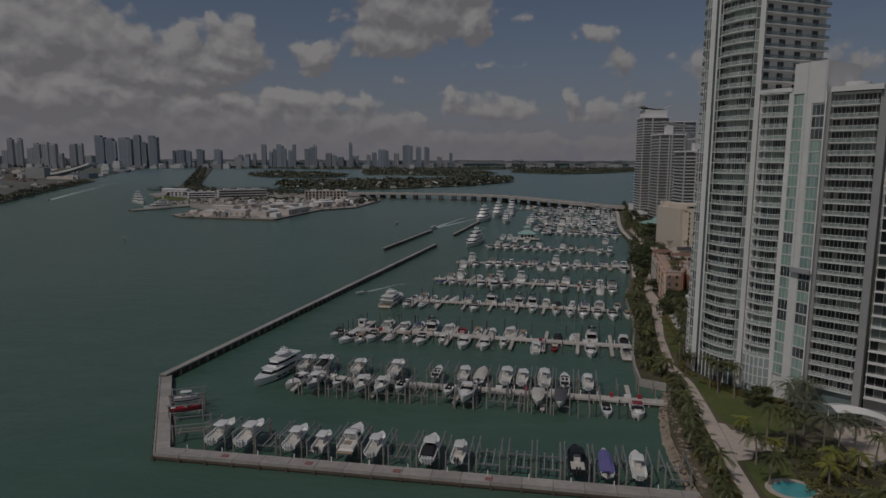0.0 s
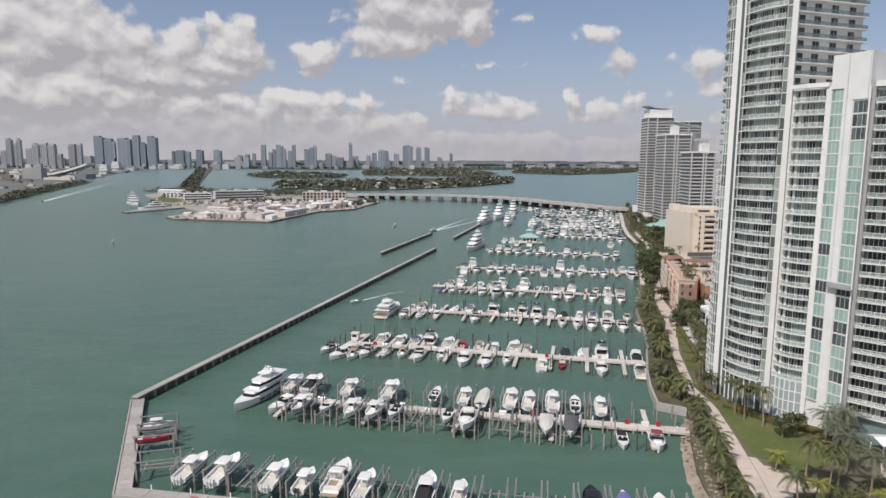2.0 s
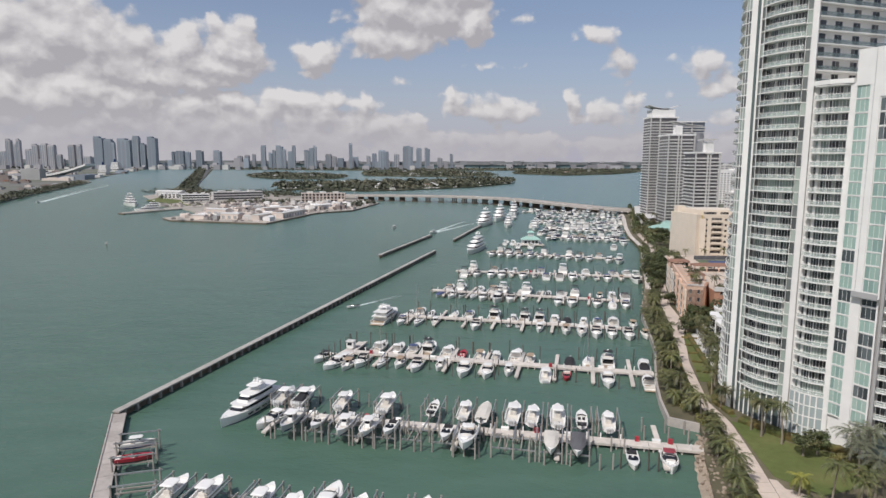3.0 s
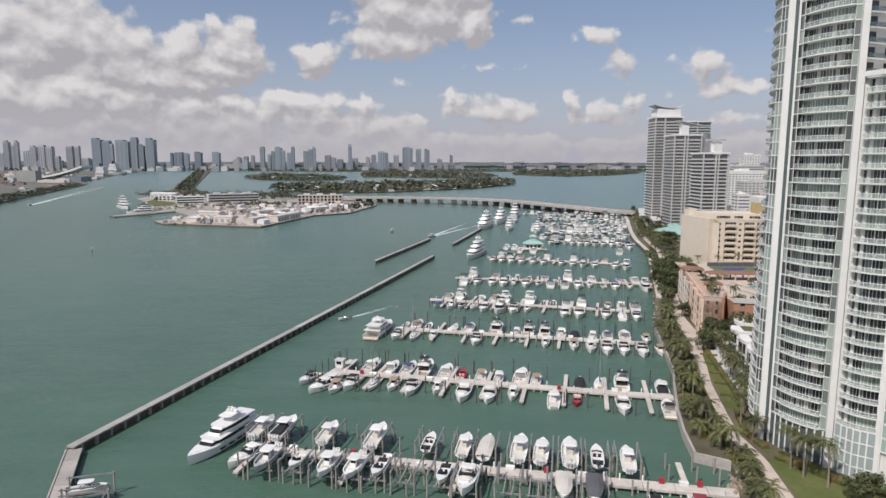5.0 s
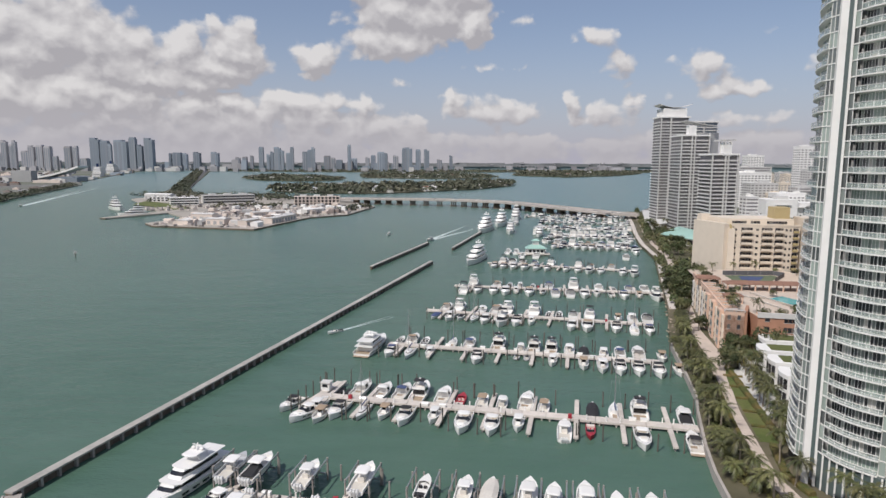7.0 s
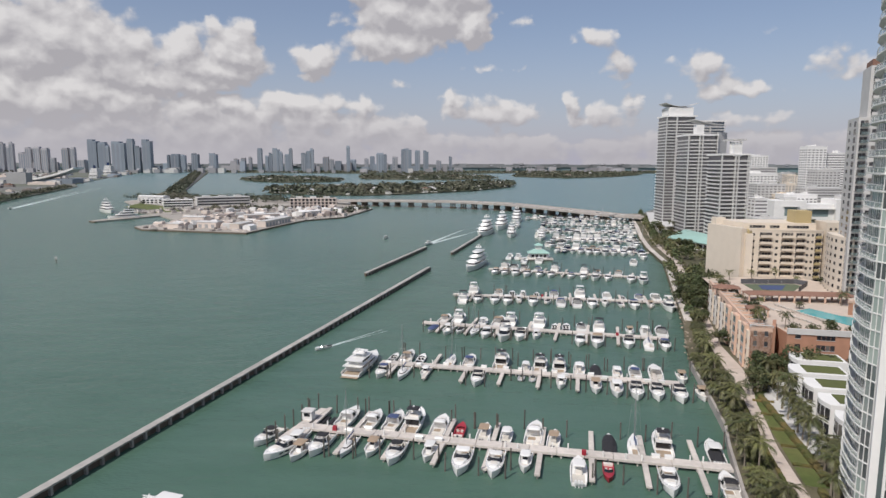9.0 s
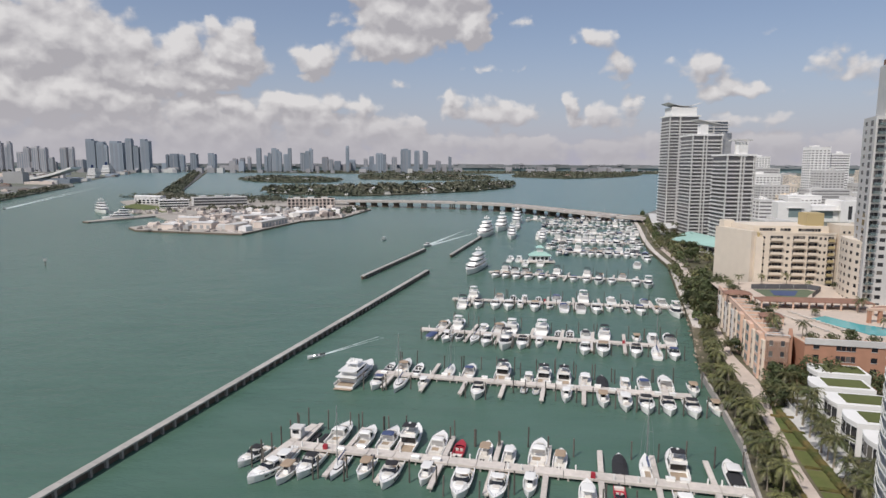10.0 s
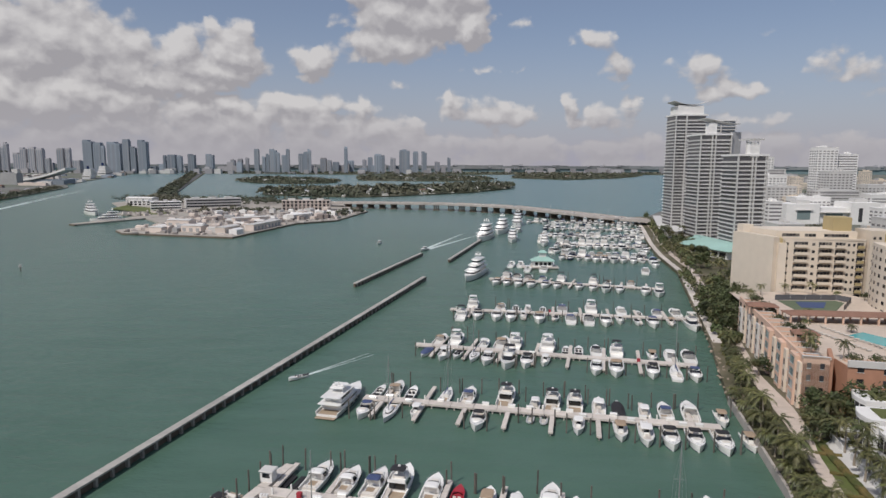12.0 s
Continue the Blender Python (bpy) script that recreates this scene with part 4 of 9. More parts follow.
def rail_of(parent, L, B, fb, s0, s1, h=0.55, sharp=3.1):
    """The bow rail, one run a side."""
    if LITE[0]:
        return
    for sgn in (-1, 1):
        q = bmesh.new()
        prev = None
        for k in range(7):
            s = s0 + (s1 - s0) * k / 6
            w = B / 2 * (1 - max(0, (s - 0.42) / 0.58) ** sharp) - 0.1
            p = Vector((sgn * max(0.02, w), -L / 2 + L * s, fb * (1 + 0.35 * s * s)))
            tube(q, p, p + Vector((0, 0, h)), 0.022, 4)
            if prev is not None:
                tube(q, prev + Vector((0, 0, h)), p + Vector((0, 0, h)), 0.026, 4)
            prev = p
        part("bow_rail", q, CHROME, parent)


def center_console(label, L=11.0, B=3.3, shell=GEL, engines=3, top=GEL, motor=MOTOR_W, cover=None):
    t = thing("center_console_boat", label, "boat", "boats in the marina")
    fb = 1.15
    B *= 1.08
    hull = part("hull", hull_mesh(L, B, fb, 0.86), shell, t)
    small("boot_stripe", stripe(L, B, fb), NAVY, hull)
    c = bmesh.new()
    box(c, -B / 2 * 0.72, B / 2 * 0.72, -L * 0.46, L * 0.26, fb - 0.55, fb - 0.5)
    small("sole", c, BEIGE_DECK, t)
    c = bmesh.new()
    loft(c, [[(-0.6, -0.6, 0.6), (0.6, -0.6, 0.6), (0.6, 0.9, 0.6), (-0.6, 0.9, 0.6)], [(-0.6, -0.5, 1.5), (0.6, -0.5, 1.5), (0.55, 0.7, 1.5), (-0.55, 0.7, 1.5)], [(-0.5, -0.4, 1.75), (0.5, -0.4, 1.75), (0.4, 0.25, 1.75), (-0.4, 0.25, 1.75)]])
    con = part("console", c, shell if shell is GEL else GEL, t)
    c = bmesh.new()
    loft(c, [[(-0.58, 0.62, 1.62), (0.58, 0.62, 1.62), (0.58, 0.57, 1.62), (-0.58, 0.57, 1.62)], [(-0.5, 0.2, 2.25), (0.5, 0.2, 2.25), (0.5, 0.15, 2.25), (-0.5, 0.15, 2.25)]])
    part("windscreen", c, SMOKED, con)
    c = bmesh.new()
    box(c, -0.62, 0.62, -1.9, -1.15, 0.6, 1.25)
    box(c, -0.62, 0.62, -1.95, -1.8, 1.25, 1.75)
    small("leaning_seat", c, VINYL, t)
    c = bmesh.new()
    box(c, -0.75, 0.75, 1.4, 2.4, 0.6, 1.0, 0.92)
    small("bow_seat", c, VINYL, t)
    part("hard_top", held(lid_mesh(B * 0.37, -2.2, 1.3, 2.6), [((s * 0.75, y, 0.6), (s * 0.7, y, 2.6)) for s in (-1, 1) for y in (-1.5, 0.75)]), top, t)
    pipe(t, "top_post", CHROME, *[((x, y, 0.6), (x * 0.92, y2, 2.62)) for x, y, y2 in ((-0.75, 0.8, 0.7), (0.75, 0.8, 0.7), (-0.75, -1.4, -1.6), (0.75, -1.4, -1.6))], r=0.05)
    for k in range(engines):
        engine_at(t, (k - (engines - 1) / 2) * 0.62, -L / 2 - 0.35, 0.55, motor)
    if cover:
        c = bmesh.new()
        loft(c, [[(-B * 0.4, y, fb + 0.02), (-B * 0.25, y, z), (B * 0.25, y, z), (B * 0.4, y, fb + 0.02)] for y, z in ((-L * 0.44, fb + 0.12), (-2.4, fb + 0.6), (-0.8, fb + 0.85))], close=True)
        part("cockpit_cover", c, cover, t)
    return t


def express(label, L=12.0, B=3.9, shell=GEL, deck=GEL, swim=TEAK, top=None):
    t = thing("express_cruiser", label, "boat", "boats in the marina")
    fb = 1.35
    B *= 1.08
    hull = part("hull", hull_mesh(L, B, fb, 0.44, well=0.75), shell, t)
    small("boot_stripe", stripe(L, B, fb), NAVY, hull)
    for s in (-1, 1):
        for k in range(0 if LITE[0] else 2):
            c = bmesh.new()
            y = L * (0.06 + 0.13 * k)
            w = B / 2 * (1 - max(0, ((y / L + 0.5) - 0.42) / 0.58) ** 3.1)
            box(c, s * (w - 0.16), s * (w - 0.02), y - 0.55, y + 0.55, 0.85, 1.12)
            part("porthole", c, SMOKED, hull)
    part("coachroof", cabin_mesh(B * 0.36, B * 0.22, -0.9, L * 0.30, fb + 0.1, fb + 0.62, 0.6, 0, 0.8), deck, t)
    args = (B * 0.42, B * 0.30, -1.9, 1.9, fb + 0.1, fb + 1.25, 1.1, 0.0, 0.80)
    c = band_mesh(*args[:6], fb + 0.30, fb + 1.2, *args[6:])
    part("windscreen", c, SMOKED, t)
    part("canvas_top" if top else "hard_top", held(lid_mesh(B * 0.34, -2.5, -0.1, fb + 1.4, 0.1, 0.14), [((s * B * 0.42, -2.3, fb), (s * B * 0.33, -2.1, fb + 1.4)) for s in (-1, 1)]), top or deck, t)
    pipe(t, "arch_leg", GEL, *[((s * B * 0.42, -2.9, fb), (s * B * 0.35, -2.1, fb + 1.4)) for s in (-1, 1)], *[((s * B * 0.38, 0.0, fb + 0.6), (s * B * 0.33, -0.3, fb + 1.4)) for s in (-1, 1)], r=0.09)
    c = bmesh.new()
    box(c, -B * 0.34, B * 0.34, -L * 0.45, -L * 0.36, fb - 0.75, fb - 0.2)
    box(c, B * 0.18, B * 0.36, -L * 0.36, -1.8, fb - 0.75, fb - 0.25)
    small("cockpit_seat", c, VINYL, t)
    c = bmesh.new()
    box(c, -B * 0.30, B * 0.12, -L * 0.36, -1.6, fb - 0.74, fb - 0.68)
    small("sole", c, TEAK, t)
    c = bmesh.new()
    box(c, -0.8, 0.8, L * 0.10, L * 0.22, fb + 0.55, fb + 0.72, 0.9)
    small("sun_pad", c, VINYL, t)
    c = bmesh.new()
    box(c, -B * 0.42, B * 0.42, -L * 0.5 - 0.95, -L * 0.5, 0.3, 0.45)
    small("swim_platform", c, swim, t)
    rail_of(t, L, B, fb, 0.52, 0.97)
    return t


def flybridge(label, L=14.0, B=4.4, bimini=None, tower=False, shell=GEL):
    t = thing("sport_fishing_boat" if tower else "flybridge_cruiser", label, "boat", "boats in the marina")
    fb = 1.5
    B *= 1.06
    hull = part("hull", hull_mesh(L, B, fb, 0.30, 0.5, 0.8), shell, t)
    small("boot_stripe", stripe(L, B, fb), NAVY, hull)
    a = (B * 0.42, B * 0.28, -L * 0.20, L * 0.24, fb + 0.05, fb + 1.55, 1.3, 0.0, 0.86)
    house = part("deckhouse", cabin_mesh(*a), GEL, t)
    part("window_band", band_mesh(*a[:6], fb + 0.45, fb + 1.35, *a[6:]), SMOKED, house)
    b = (B * 0.40, B * 0.30, -L * 0.26, L * 0.06)
    c = bmesh.new()
    lo = [(-b[0], b[2]), (b[0], b[2]), (b[0], b[3] - 1.2), (b[1], b[3]), (-b[1], b[3]), (-b[0], b[3] - 1.2)]
    loft(c, [[(x, y, fb + 1.5) for x, y in lo], [(x, y, fb + 2.15) for x, y in lo], [(x * 0.93, y * 0.95, fb + 2.15) for x, y in lo], [(x * 0.93, y * 0.95, fb + 1.65) for x, y in lo]])
    fly = part("flybridge", c, GEL, t)
    c = bmesh.new()
    box(c, -0.7, 0.7, -0.3, 0.5, fb + 1.65, fb + 2.5, 0.8)
    small("helm", c, GEL, fly)
    c = bmesh.new()
    box(c, -1.2, 1.2, -1.9, -1.3, fb + 1.65, fb + 2.2)
    small("bench", c, VINYL, fly)
    c = bmesh.new()
    box(c, -B * 0.36, B * 0.36, -L * 0.47, -L * 0.21, fb - 0.78, fb - 0.72)
    small("sole", c, TEAK, t)
    c = bmesh.new()
    box(c, -B * 0.40, B * 0.40, -L * 0.5 - 0.9, -L * 0.5, 0.3, 0.45)
    small("swim_platform", c, BEIGE_DECK, t)
    c = bmesh.new()
    box(c, -B * 0.36, B * 0.36, -L * 0.215, -L * 0.205, fb - 0.1, fb + 1.5)
    small("saloon_door", c, SMOKED, t)
    top_z = fb + 3.75
    part("hard_top", held(lid_mesh(B * 0.33, -L * 0.22, -L * 0.02, top_z, 0.1, 0.1), [((s * B * 0.36, y, fb + 2.1), (s * B * 0.31, y, top_z)) for s in (-1, 1) for y in (-L * 0.2, -0.6)]), bimini or GEL, t)
    pipe(t, "top_post", CHROME, *[((s * B * 0.36, y, fb + 2.1), (s * B * 0.31, y + 0.1, top_z)) for s in (-1, 1) for y in (-L * 0.2, -0.6)], r=0.05)
    c = bmesh.new()
    tube(c, (0, -1.2, top_z + 0.1), (0, -1.2, top_z + 0.45), 0.32, 10, 0.28)
    small("radar_dome", c, GEL, t)
    if tower and not LITE[0]:
        legs = [((s * B * 0.34, y, fb + 2.4), (s * 0.65, y * 0.35 - 0.6, top_z + 3.0)) for s in (-1, 1) for y in (-L * 0.2, 0.0)]
        pipe(t, "tower_leg", CHROME, *legs, r=0.045)
        c = bmesh.new()
        box(c, -0.8, 0.8, -1.6, -0.1, top_z + 2.95, top_z + 3.05)
        part("tower_platform", c, GEL, t)
        part("tower_top", lid_mesh(0.8, -1.7, 0.1, top_z + 4.6, 0.08, 0.06), GEL, t)
        pipe(t, "tower_post", CHROME, *[((s * 0.65, y, top_z + 3.0), (s * 0.6, y, top_z + 4.6)) for s in (-1, 1) for y in (-1.4, -0.2)], r=0.035)
        pipe(t, "outrigger", CHROME, *[((s * B * 0.42, -0.5, fb + 1.6), (s * B * 0.55, -3.2, fb + 7.2)) for s in (-1, 1)], r=0.03)
    rail_of(t, L, B, fb, 0.5, 0.97)
    return t


def sailboat(label, L=11.5, B=3.4, cover=None):
    t = thing("sailing_yacht", label, "boat", "boats in the marina")
    fb = 1.1
    hull = part("hull", hull_mesh(L, B, fb, 0.36, 0.25, 0.5, 1.7), GEL, t)
    small("boot_stripe", stripe(L, B, fb, 1.7), NAVY, hull)
    a = (B * 0.30, B * 0.16, -L * 0.14, L * 0.22, fb, fb + 0.55, 0.5, 0, 0.85)
    trunk = part("coachroof", cabin_mesh(*a), GEL, t)
    part("window_band", band_mesh(*a[:6], fb + 0.2, fb + 0.42, *a[6:]), SMOKED, trunk)
    c = bmesh.new()
    box(c, -0.6, 0.6, -L * 0.42, -L * 0.15, fb - 0.5, fb - 0.45)
    small("sole", c, TEAK, t)
    c = bmesh.new()
    tube(c, (0, 0.9, fb), (0, 0.9, fb + 15), 0.13, 7, 0.08)
    part("mast", c, GALV, t)
    c = bmesh.new()
    tube(c, (-1.1, 0.9, fb + 7.5), (1.1, 0.9, fb + 7.5), 0.035, 5)
    small("spreader", c, GALV, t)
    c = bmesh.new()
    tube(c, (0, 0.85, fb + 1.5), (0, -L * 0.38, fb + 1.6), 0.07, 6)
    small("boom", c, GALV, t)
    c = bmesh.new()
    tube(c, (0, 0.7, fb + 1.72), (0, -L * 0.36, fb + 1.78), 0.2, 7, 0.14)
    part("furled_sail", c, cover or CLOTHS["b"], t)
    pipe(t, "shroud", GALV, ((0, L * 0.49, fb + 0.4), (0, 0.9, fb + 13.8)), ((0, -L * 0.48, fb + 0.2), (0, 0.9, fb + 13.8)), ((B * 0.46, 0.6, fb), (1.05, 0.9, fb + 7.5), (0, 0.9, fb + 13.5)), ((-B * 0.46, 0.6, fb), (-1.05, 0.9, fb + 7.5), (0, 0.9, fb + 13.5)), r=0.018)
    if cover:
        c = bmesh.new()
        loft(c, [[(-1.3, y, fb + 1.5), (0, y, fb + 1.9), (1.3, y, fb + 1.5), (0, y, fb + 1.75)] for y in (-L * 0.40, -L * 0.16)])
        part("cockpit_awning", c, cover, t)
    return t


def runabout(label, L=8.0, B=2.6, shell=GEL, inner=VINYL, motor=MOTOR_K, covered=None):
    t = thing("runabout_boat", label, "boat", "boats in the marina")
    fb = 0.95
    hull = part("hull", hull_mesh(L, B, fb, 0.66, well=0.5), shell, t)
    small("boot_stripe", stripe(L, B, fb), BLACK, hull)
    if covered is None:
        c = bmesh.new()
        for x in (-0.5, 0.5):
            box(c, x - 0.3, x + 0.3, -0.7, -0.1, 0.45, 0.85)
            box(c, x - 0.3, x + 0.3, -0.8, -0.68, 0.85, 1.25)
        part("seat", c, inner, t)
        c = bmesh.new()
        box(c, -B * 0.4, B * 0.4, -L * 0.48, -L * 0.36, 0.45, fb + 0.05)
        part("stern_pad", c, inner, t)
        c = bmesh.new()
        loft(c, [[(-B * 0.40, 0.5, fb), (0, 1.15, fb), (B * 0.40, 0.5, fb), (B * 0.38, 0.42, fb), (0, 1.05, fb), (-B * 0.38, 0.42, fb)], [(-B * 0.36, 0.2, fb + 0.5), (0, 0.75, fb + 0.5), (B * 0.36, 0.2, fb + 0.5), (B * 0.34, 0.15, fb + 0.5), (0, 0.68, fb + 0.5), (-B * 0.34, 0.15, fb + 0.5)]])
        part("windscreen", c, SMOKED, t)
    else:
        c = bmesh.new()
        rows = []
        for s, z in ((0.02, 0.18), (0.2, 0.35), (0.42, 0.62), (0.6, 0.5), (0.78, 0.3), (0.9, 0.18)):
            w = B / 2 * (1 - max(0, (s - 0.42) / 0.58) ** 3.1) + 0.03
            h = fb * (1 + 0.35 * s * s)
            y = -L / 2 + L * s
            rows.append([(-w, y, h - 0.12), (-w, y, h + 0.03), (-w * 0.45, y, h + z), (0, y, h + z * 1.12), (w * 0.45, y, h + z), (w, y, h + 0.03), (w, y, h - 0.12), (0, y, h - 0.1)])
        loft(c, rows)
        part("canvas_cover", c, covered, t)
    engine_at(t, 0, -L / 2 - 0.3, 0.45, motor)
    return t


def dinghy(label):
    t = thing("inflatable_dinghy", label, "boat", "boats in the marina")
    c = bmesh.new()
    pts = [(-0.8, -2.0), (-0.85, 0.6), (-0.5, 1.6), (0, 2.0), (0.5, 1.6), (0.85, 0.6), (0.8, -2.0)]
    for a, b in zip(pts, pts[1:]):
        tube(c, (*a, 0.35), (*b, 0.4), 0.27, 8)
    part("tube", c, GEL_GREY, t)
    c = bmesh.new()
    prism(c, [(-0.7, -1.9), (0.7, -1.9), (0.7, 0.6), (0, 1.7), (-0.7, 0.6)], 0.12, 0.2)
    part("floor", c, BEIGE_DECK, t)
    c = bmesh.new()
    box(c, -0.7, 0.7, -0.5, -0.15, 0.45, 0.56)
    part("thwart", c, BEIGE_DECK, t)
    engine_at(t, 0, -2.2, 0.2, MOTOR_K)
    return t


def motor_yacht(label, L=27.0, B=6.6, tiers=2):
    t = thing("motor_yacht", label, "yacht", "large yachts in the marina")
    fb = 2.5
    hull = part("hull", hull_mesh(L, B, fb, 0.16, 0.45, 1.1, 3.0, 0.9), GEL, t)
    small("boot_stripe", stripe(L, B, fb, 3.0), NAVY, hull)
    for s in (-1, 1):
        for k in range(4):
            c = bmesh.new()
            y = L * (-0.22 + 0.12 * k)
            w = B / 2 * (1 - max(0, ((y / L + 0.5) - 0.42) / 0.58) ** 3.0)
            box(c, s * (w - 0.35), s * (w + 0.0), y - 0.9, y + 0.9, 1.25, 1.75)
            small("hull_window", c, SMOKED, hull)
    z = fb + 0.05
    y0, y1, w = -L * 0.36, L * 0.28, B * 0.43
    for k in range(tiers):
        a = (w, w * 0.7, y0, y1, z, z + 2.3, 0.7, 0.05, 0.90)
        house = part("deckhouse", cabin_mesh(*a), GEL, t)
        part("window_band", band_mesh(*a[:6], z + 0.85, z + 1.75, *a[6:]), SMOKED, house)
        part("deck_overhang", lid_mesh(w * 1.08, y0 - L * 0.09, y1 - 1.6, z + 2.3, 0.16, 0.05), GEL, t)
        z, y0, y1, w = z + 2.5, y0 + L * 0.04, y1 - L * 0.14, w * 0.86
    part("sun_top", lid_mesh(w * 0.9, y0 + 1, y1 - 0.5, z + 1.9, 0.14, 0.1), GEL, t)
    pipe(t, "top_post", GEL, *[((s * w * 0.8, y, z - 0.2), (s * w * 0.7, y + 0.4, z + 1.95)) for s in (-1, 1) for y in (y0 + 1.5, y1 - 2.5)], r=0.12)
    c = bmesh.new()
    tube(c, (0, (y0 + y1) / 2, z + 1.9), (0, (y0 + y1) / 2 - 0.6, z + 4.2), 0.3, 6, 0.12)
    mast = part("radar_mast", c, GEL, t)
    for s in (-1, 1):
        c = bmesh.new()
        bmesh.ops.create_uvsphere(c, u_segments=10, v_segments=6, radius=0.55)
        part("satellite_dome", c, GEL, t, at=(s * w * 0.55, (y0 + y1) / 2 - 0.5, z + 2.5))
    c = bmesh.new()
    box(c, -1.2, 1.2, -0.12, 0.12, 0, 0.15)
    part("radar_bar", c, GEL, mast, at=(0, (y0 + y1) / 2 - 0.4, z + 3.6))
    c = bmesh.new()
    box(c, -B * 0.4, B * 0.4, -L * 0.5 - 1.4, -L * 0.5, 0.4, 0.6)
    small("swim_platform", c, TEAK, t)
    c = bmesh.new()
    box(c, -B * 0.38, B * 0.38, -L * 0.485, -L * 0.35, fb - 1.08, fb - 1.0)
    small("aft_deck", c, TEAK, t)
    c = bmesh.new()
    box(c, -1.3, 1.3, L * 0.27, L * 0.33, fb + 0.35, fb + 0.7, 0.9)
    small("sun_pad", c, VINYL, t)
    rail_of(t, L, B, fb, 0.45, 0.97, 0.8, 3.0)
    return t


BUILD = {
    "cc": lambda: center_console("white centre console boat with hard top and three outboards"),
    "ccs": lambda: center_console("small white centre console boat with twin outboards", 8.6, 2.8, engines=2, motor=MOTOR_K),
    "ccg": lambda: center_console("grey hulled centre console boat with a white hard top", 11, 3.3, GEL_GREY, 3),
    "cck": lambda: center_console("white centre console boat with a black cockpit cover", 11.5, 3.5, engines=4, cover=CLOTHS["k"]),
    "rib": lambda: center_console("black hulled console boat with black tubes", 10.5, 3.6, BLACK, 2, BLACK, MOTOR_K),
    "cx": lambda: express("white express cruiser with hard top and teak cockpit"),
    "cxd": lambda: express("navy hulled express cruiser with white deck", shell=NAVY),
    "cxk": lambda: express("white express cruiser with a black canvas bimini", 11.5, 3.8, top=CLOTHS["k"]),
    "cxb": lambda: express("white express cruiser with a navy canvas bimini", 11.5, 3.8, top=CLOTHS["b"]),
    "cxr": lambda: express("white motor boat with a burgundy canvas top", 9.0, 3.5, top=CLOTHS["r"], swim=GEL),
    "cxt": lambda: express("white express cruiser with a tan canvas bimini", 12.0, 3.9, top=CLOTHS["t"]),
    "cct": lambda: center_console("white centre console boat with a tan canvas top", 9.6, 3.1, engines=2, top=CLOTHS["t"], motor=MOTOR_K),
    "cxw": lambda: express("white express cruiser with a varnished wooden stern", 12.5, 3.9, swim=TEAK),
    "fb": lambda: flybridge("white flybridge motor cruiser with a tinted window band"),
    "fbk": lambda: flybridge("white flybridge cruiser with a black bimini top", bimini=CLOTHS["k"]),
    "sf": lambda: flybridge("white sport fishing boat with tuna tower and outriggers", 15.0, 4.7, None, True),
    "sl": lambda: sailboat("white sailing yacht with bare mast and furled sail"),
    "ru": lambda: runabout("white open runabout with cream seats"),
    "rud": lambda: runabout("white runabout with a dark cockpit", 8.2, 2.7, inner=CLOTHS["k"]),
    "rur": lambda: runabout("dark red runabout with pale seats", 8.6, 2.7, RED),
    "cvk": lambda: runabout("white motor boat under a black canvas cover", 10, 3.2, covered=CLOTHS["k"]),
    "cvb": lambda: runabout("white motor boat under a blue canvas cover", 10, 3.2, covered=CLOTHS["b"]),
    "cvp": lambda: runabout("white speedboat with an orange bow stripe under a lilac cover", 10.5, 3.0, covered=CLOTHS["p"]),
    "cvg": lambda: runabout("motor boat under a dark grey canvas cover", 11, 3.4, covered=CLOTHS["g"]),
    "cvw": lambda: runabout("motor boat under a cream canvas cover", 11, 3.4, covered=CLOTHS["w"]),
    "dg": lambda: dinghy("grey inflatable dinghy with a small outboard"),
    "my": lambda: motor_yacht("white three deck motor yacht with dark window bands", 24.5, 6.0),
    "mega": lambda: motor_yacht("large white motor yacht with three superstructure tiers", 40, 8.4, 3),
}
HALF = {"cc": 5.5, "ccs": 4.3, "ccg": 5.5, "cck": 5.7, "rib": 5.2, "cx": 6.5, "cxd": 6.5, "cxw": 6.7, "cxk": 6.3, "cxb": 6.3, "cxt": 6.5, "cxr": 5.0, "cct": 4.9, "fb": 7.5, "fbk": 7.5, "sf": 8, "sl": 5.8, "dg": 2.2}


def lift_frame(L, B):
    t = thing("boat_lift", "steel cradle boat lift on weathered pilings", "boat lift", "boat lifts")
    for s in (-1, 1):
        for y in (-L / 2, L / 2):
            c = bmesh.new()
            tube(c, (s * B / 2, y, -2), (s * B / 2, y, 4.9), 0.21, 7, 0.19)
            part("piling", c, PILE_PALE, t)
        c = bmesh.new()
        box(c, s * B / 2 - 0.11, s * B / 2 + 0.11, -L / 2 - 0.5, L / 2 + 0.5, 4.4, 4.68)
        part("top_beam", c, GALV, t)
        c = bmesh.new()
        box(c, s * 0.85 - 0.12, s * 0.85 + 0.12, -L / 2 + 0.3, L / 2 - 0.3, 2.05, 2.35)
        part("bunk", c, PILE_PALE, t)
        c = bmesh.new()
        box(c, -B / 2, B / 2, s * L * 0.36 - 0.14, s * L * 0.36 + 0.14, 1.75, 2.05)
        for x in (-B / 2 + 0.05, B / 2 - 0.05):
            tube(c, (x, s * L * 0.36, 2.0), (x, s * L * 0.36, 4.4), 0.03, 4)
        part("cradle_beam", c, GALV, t)
    return t


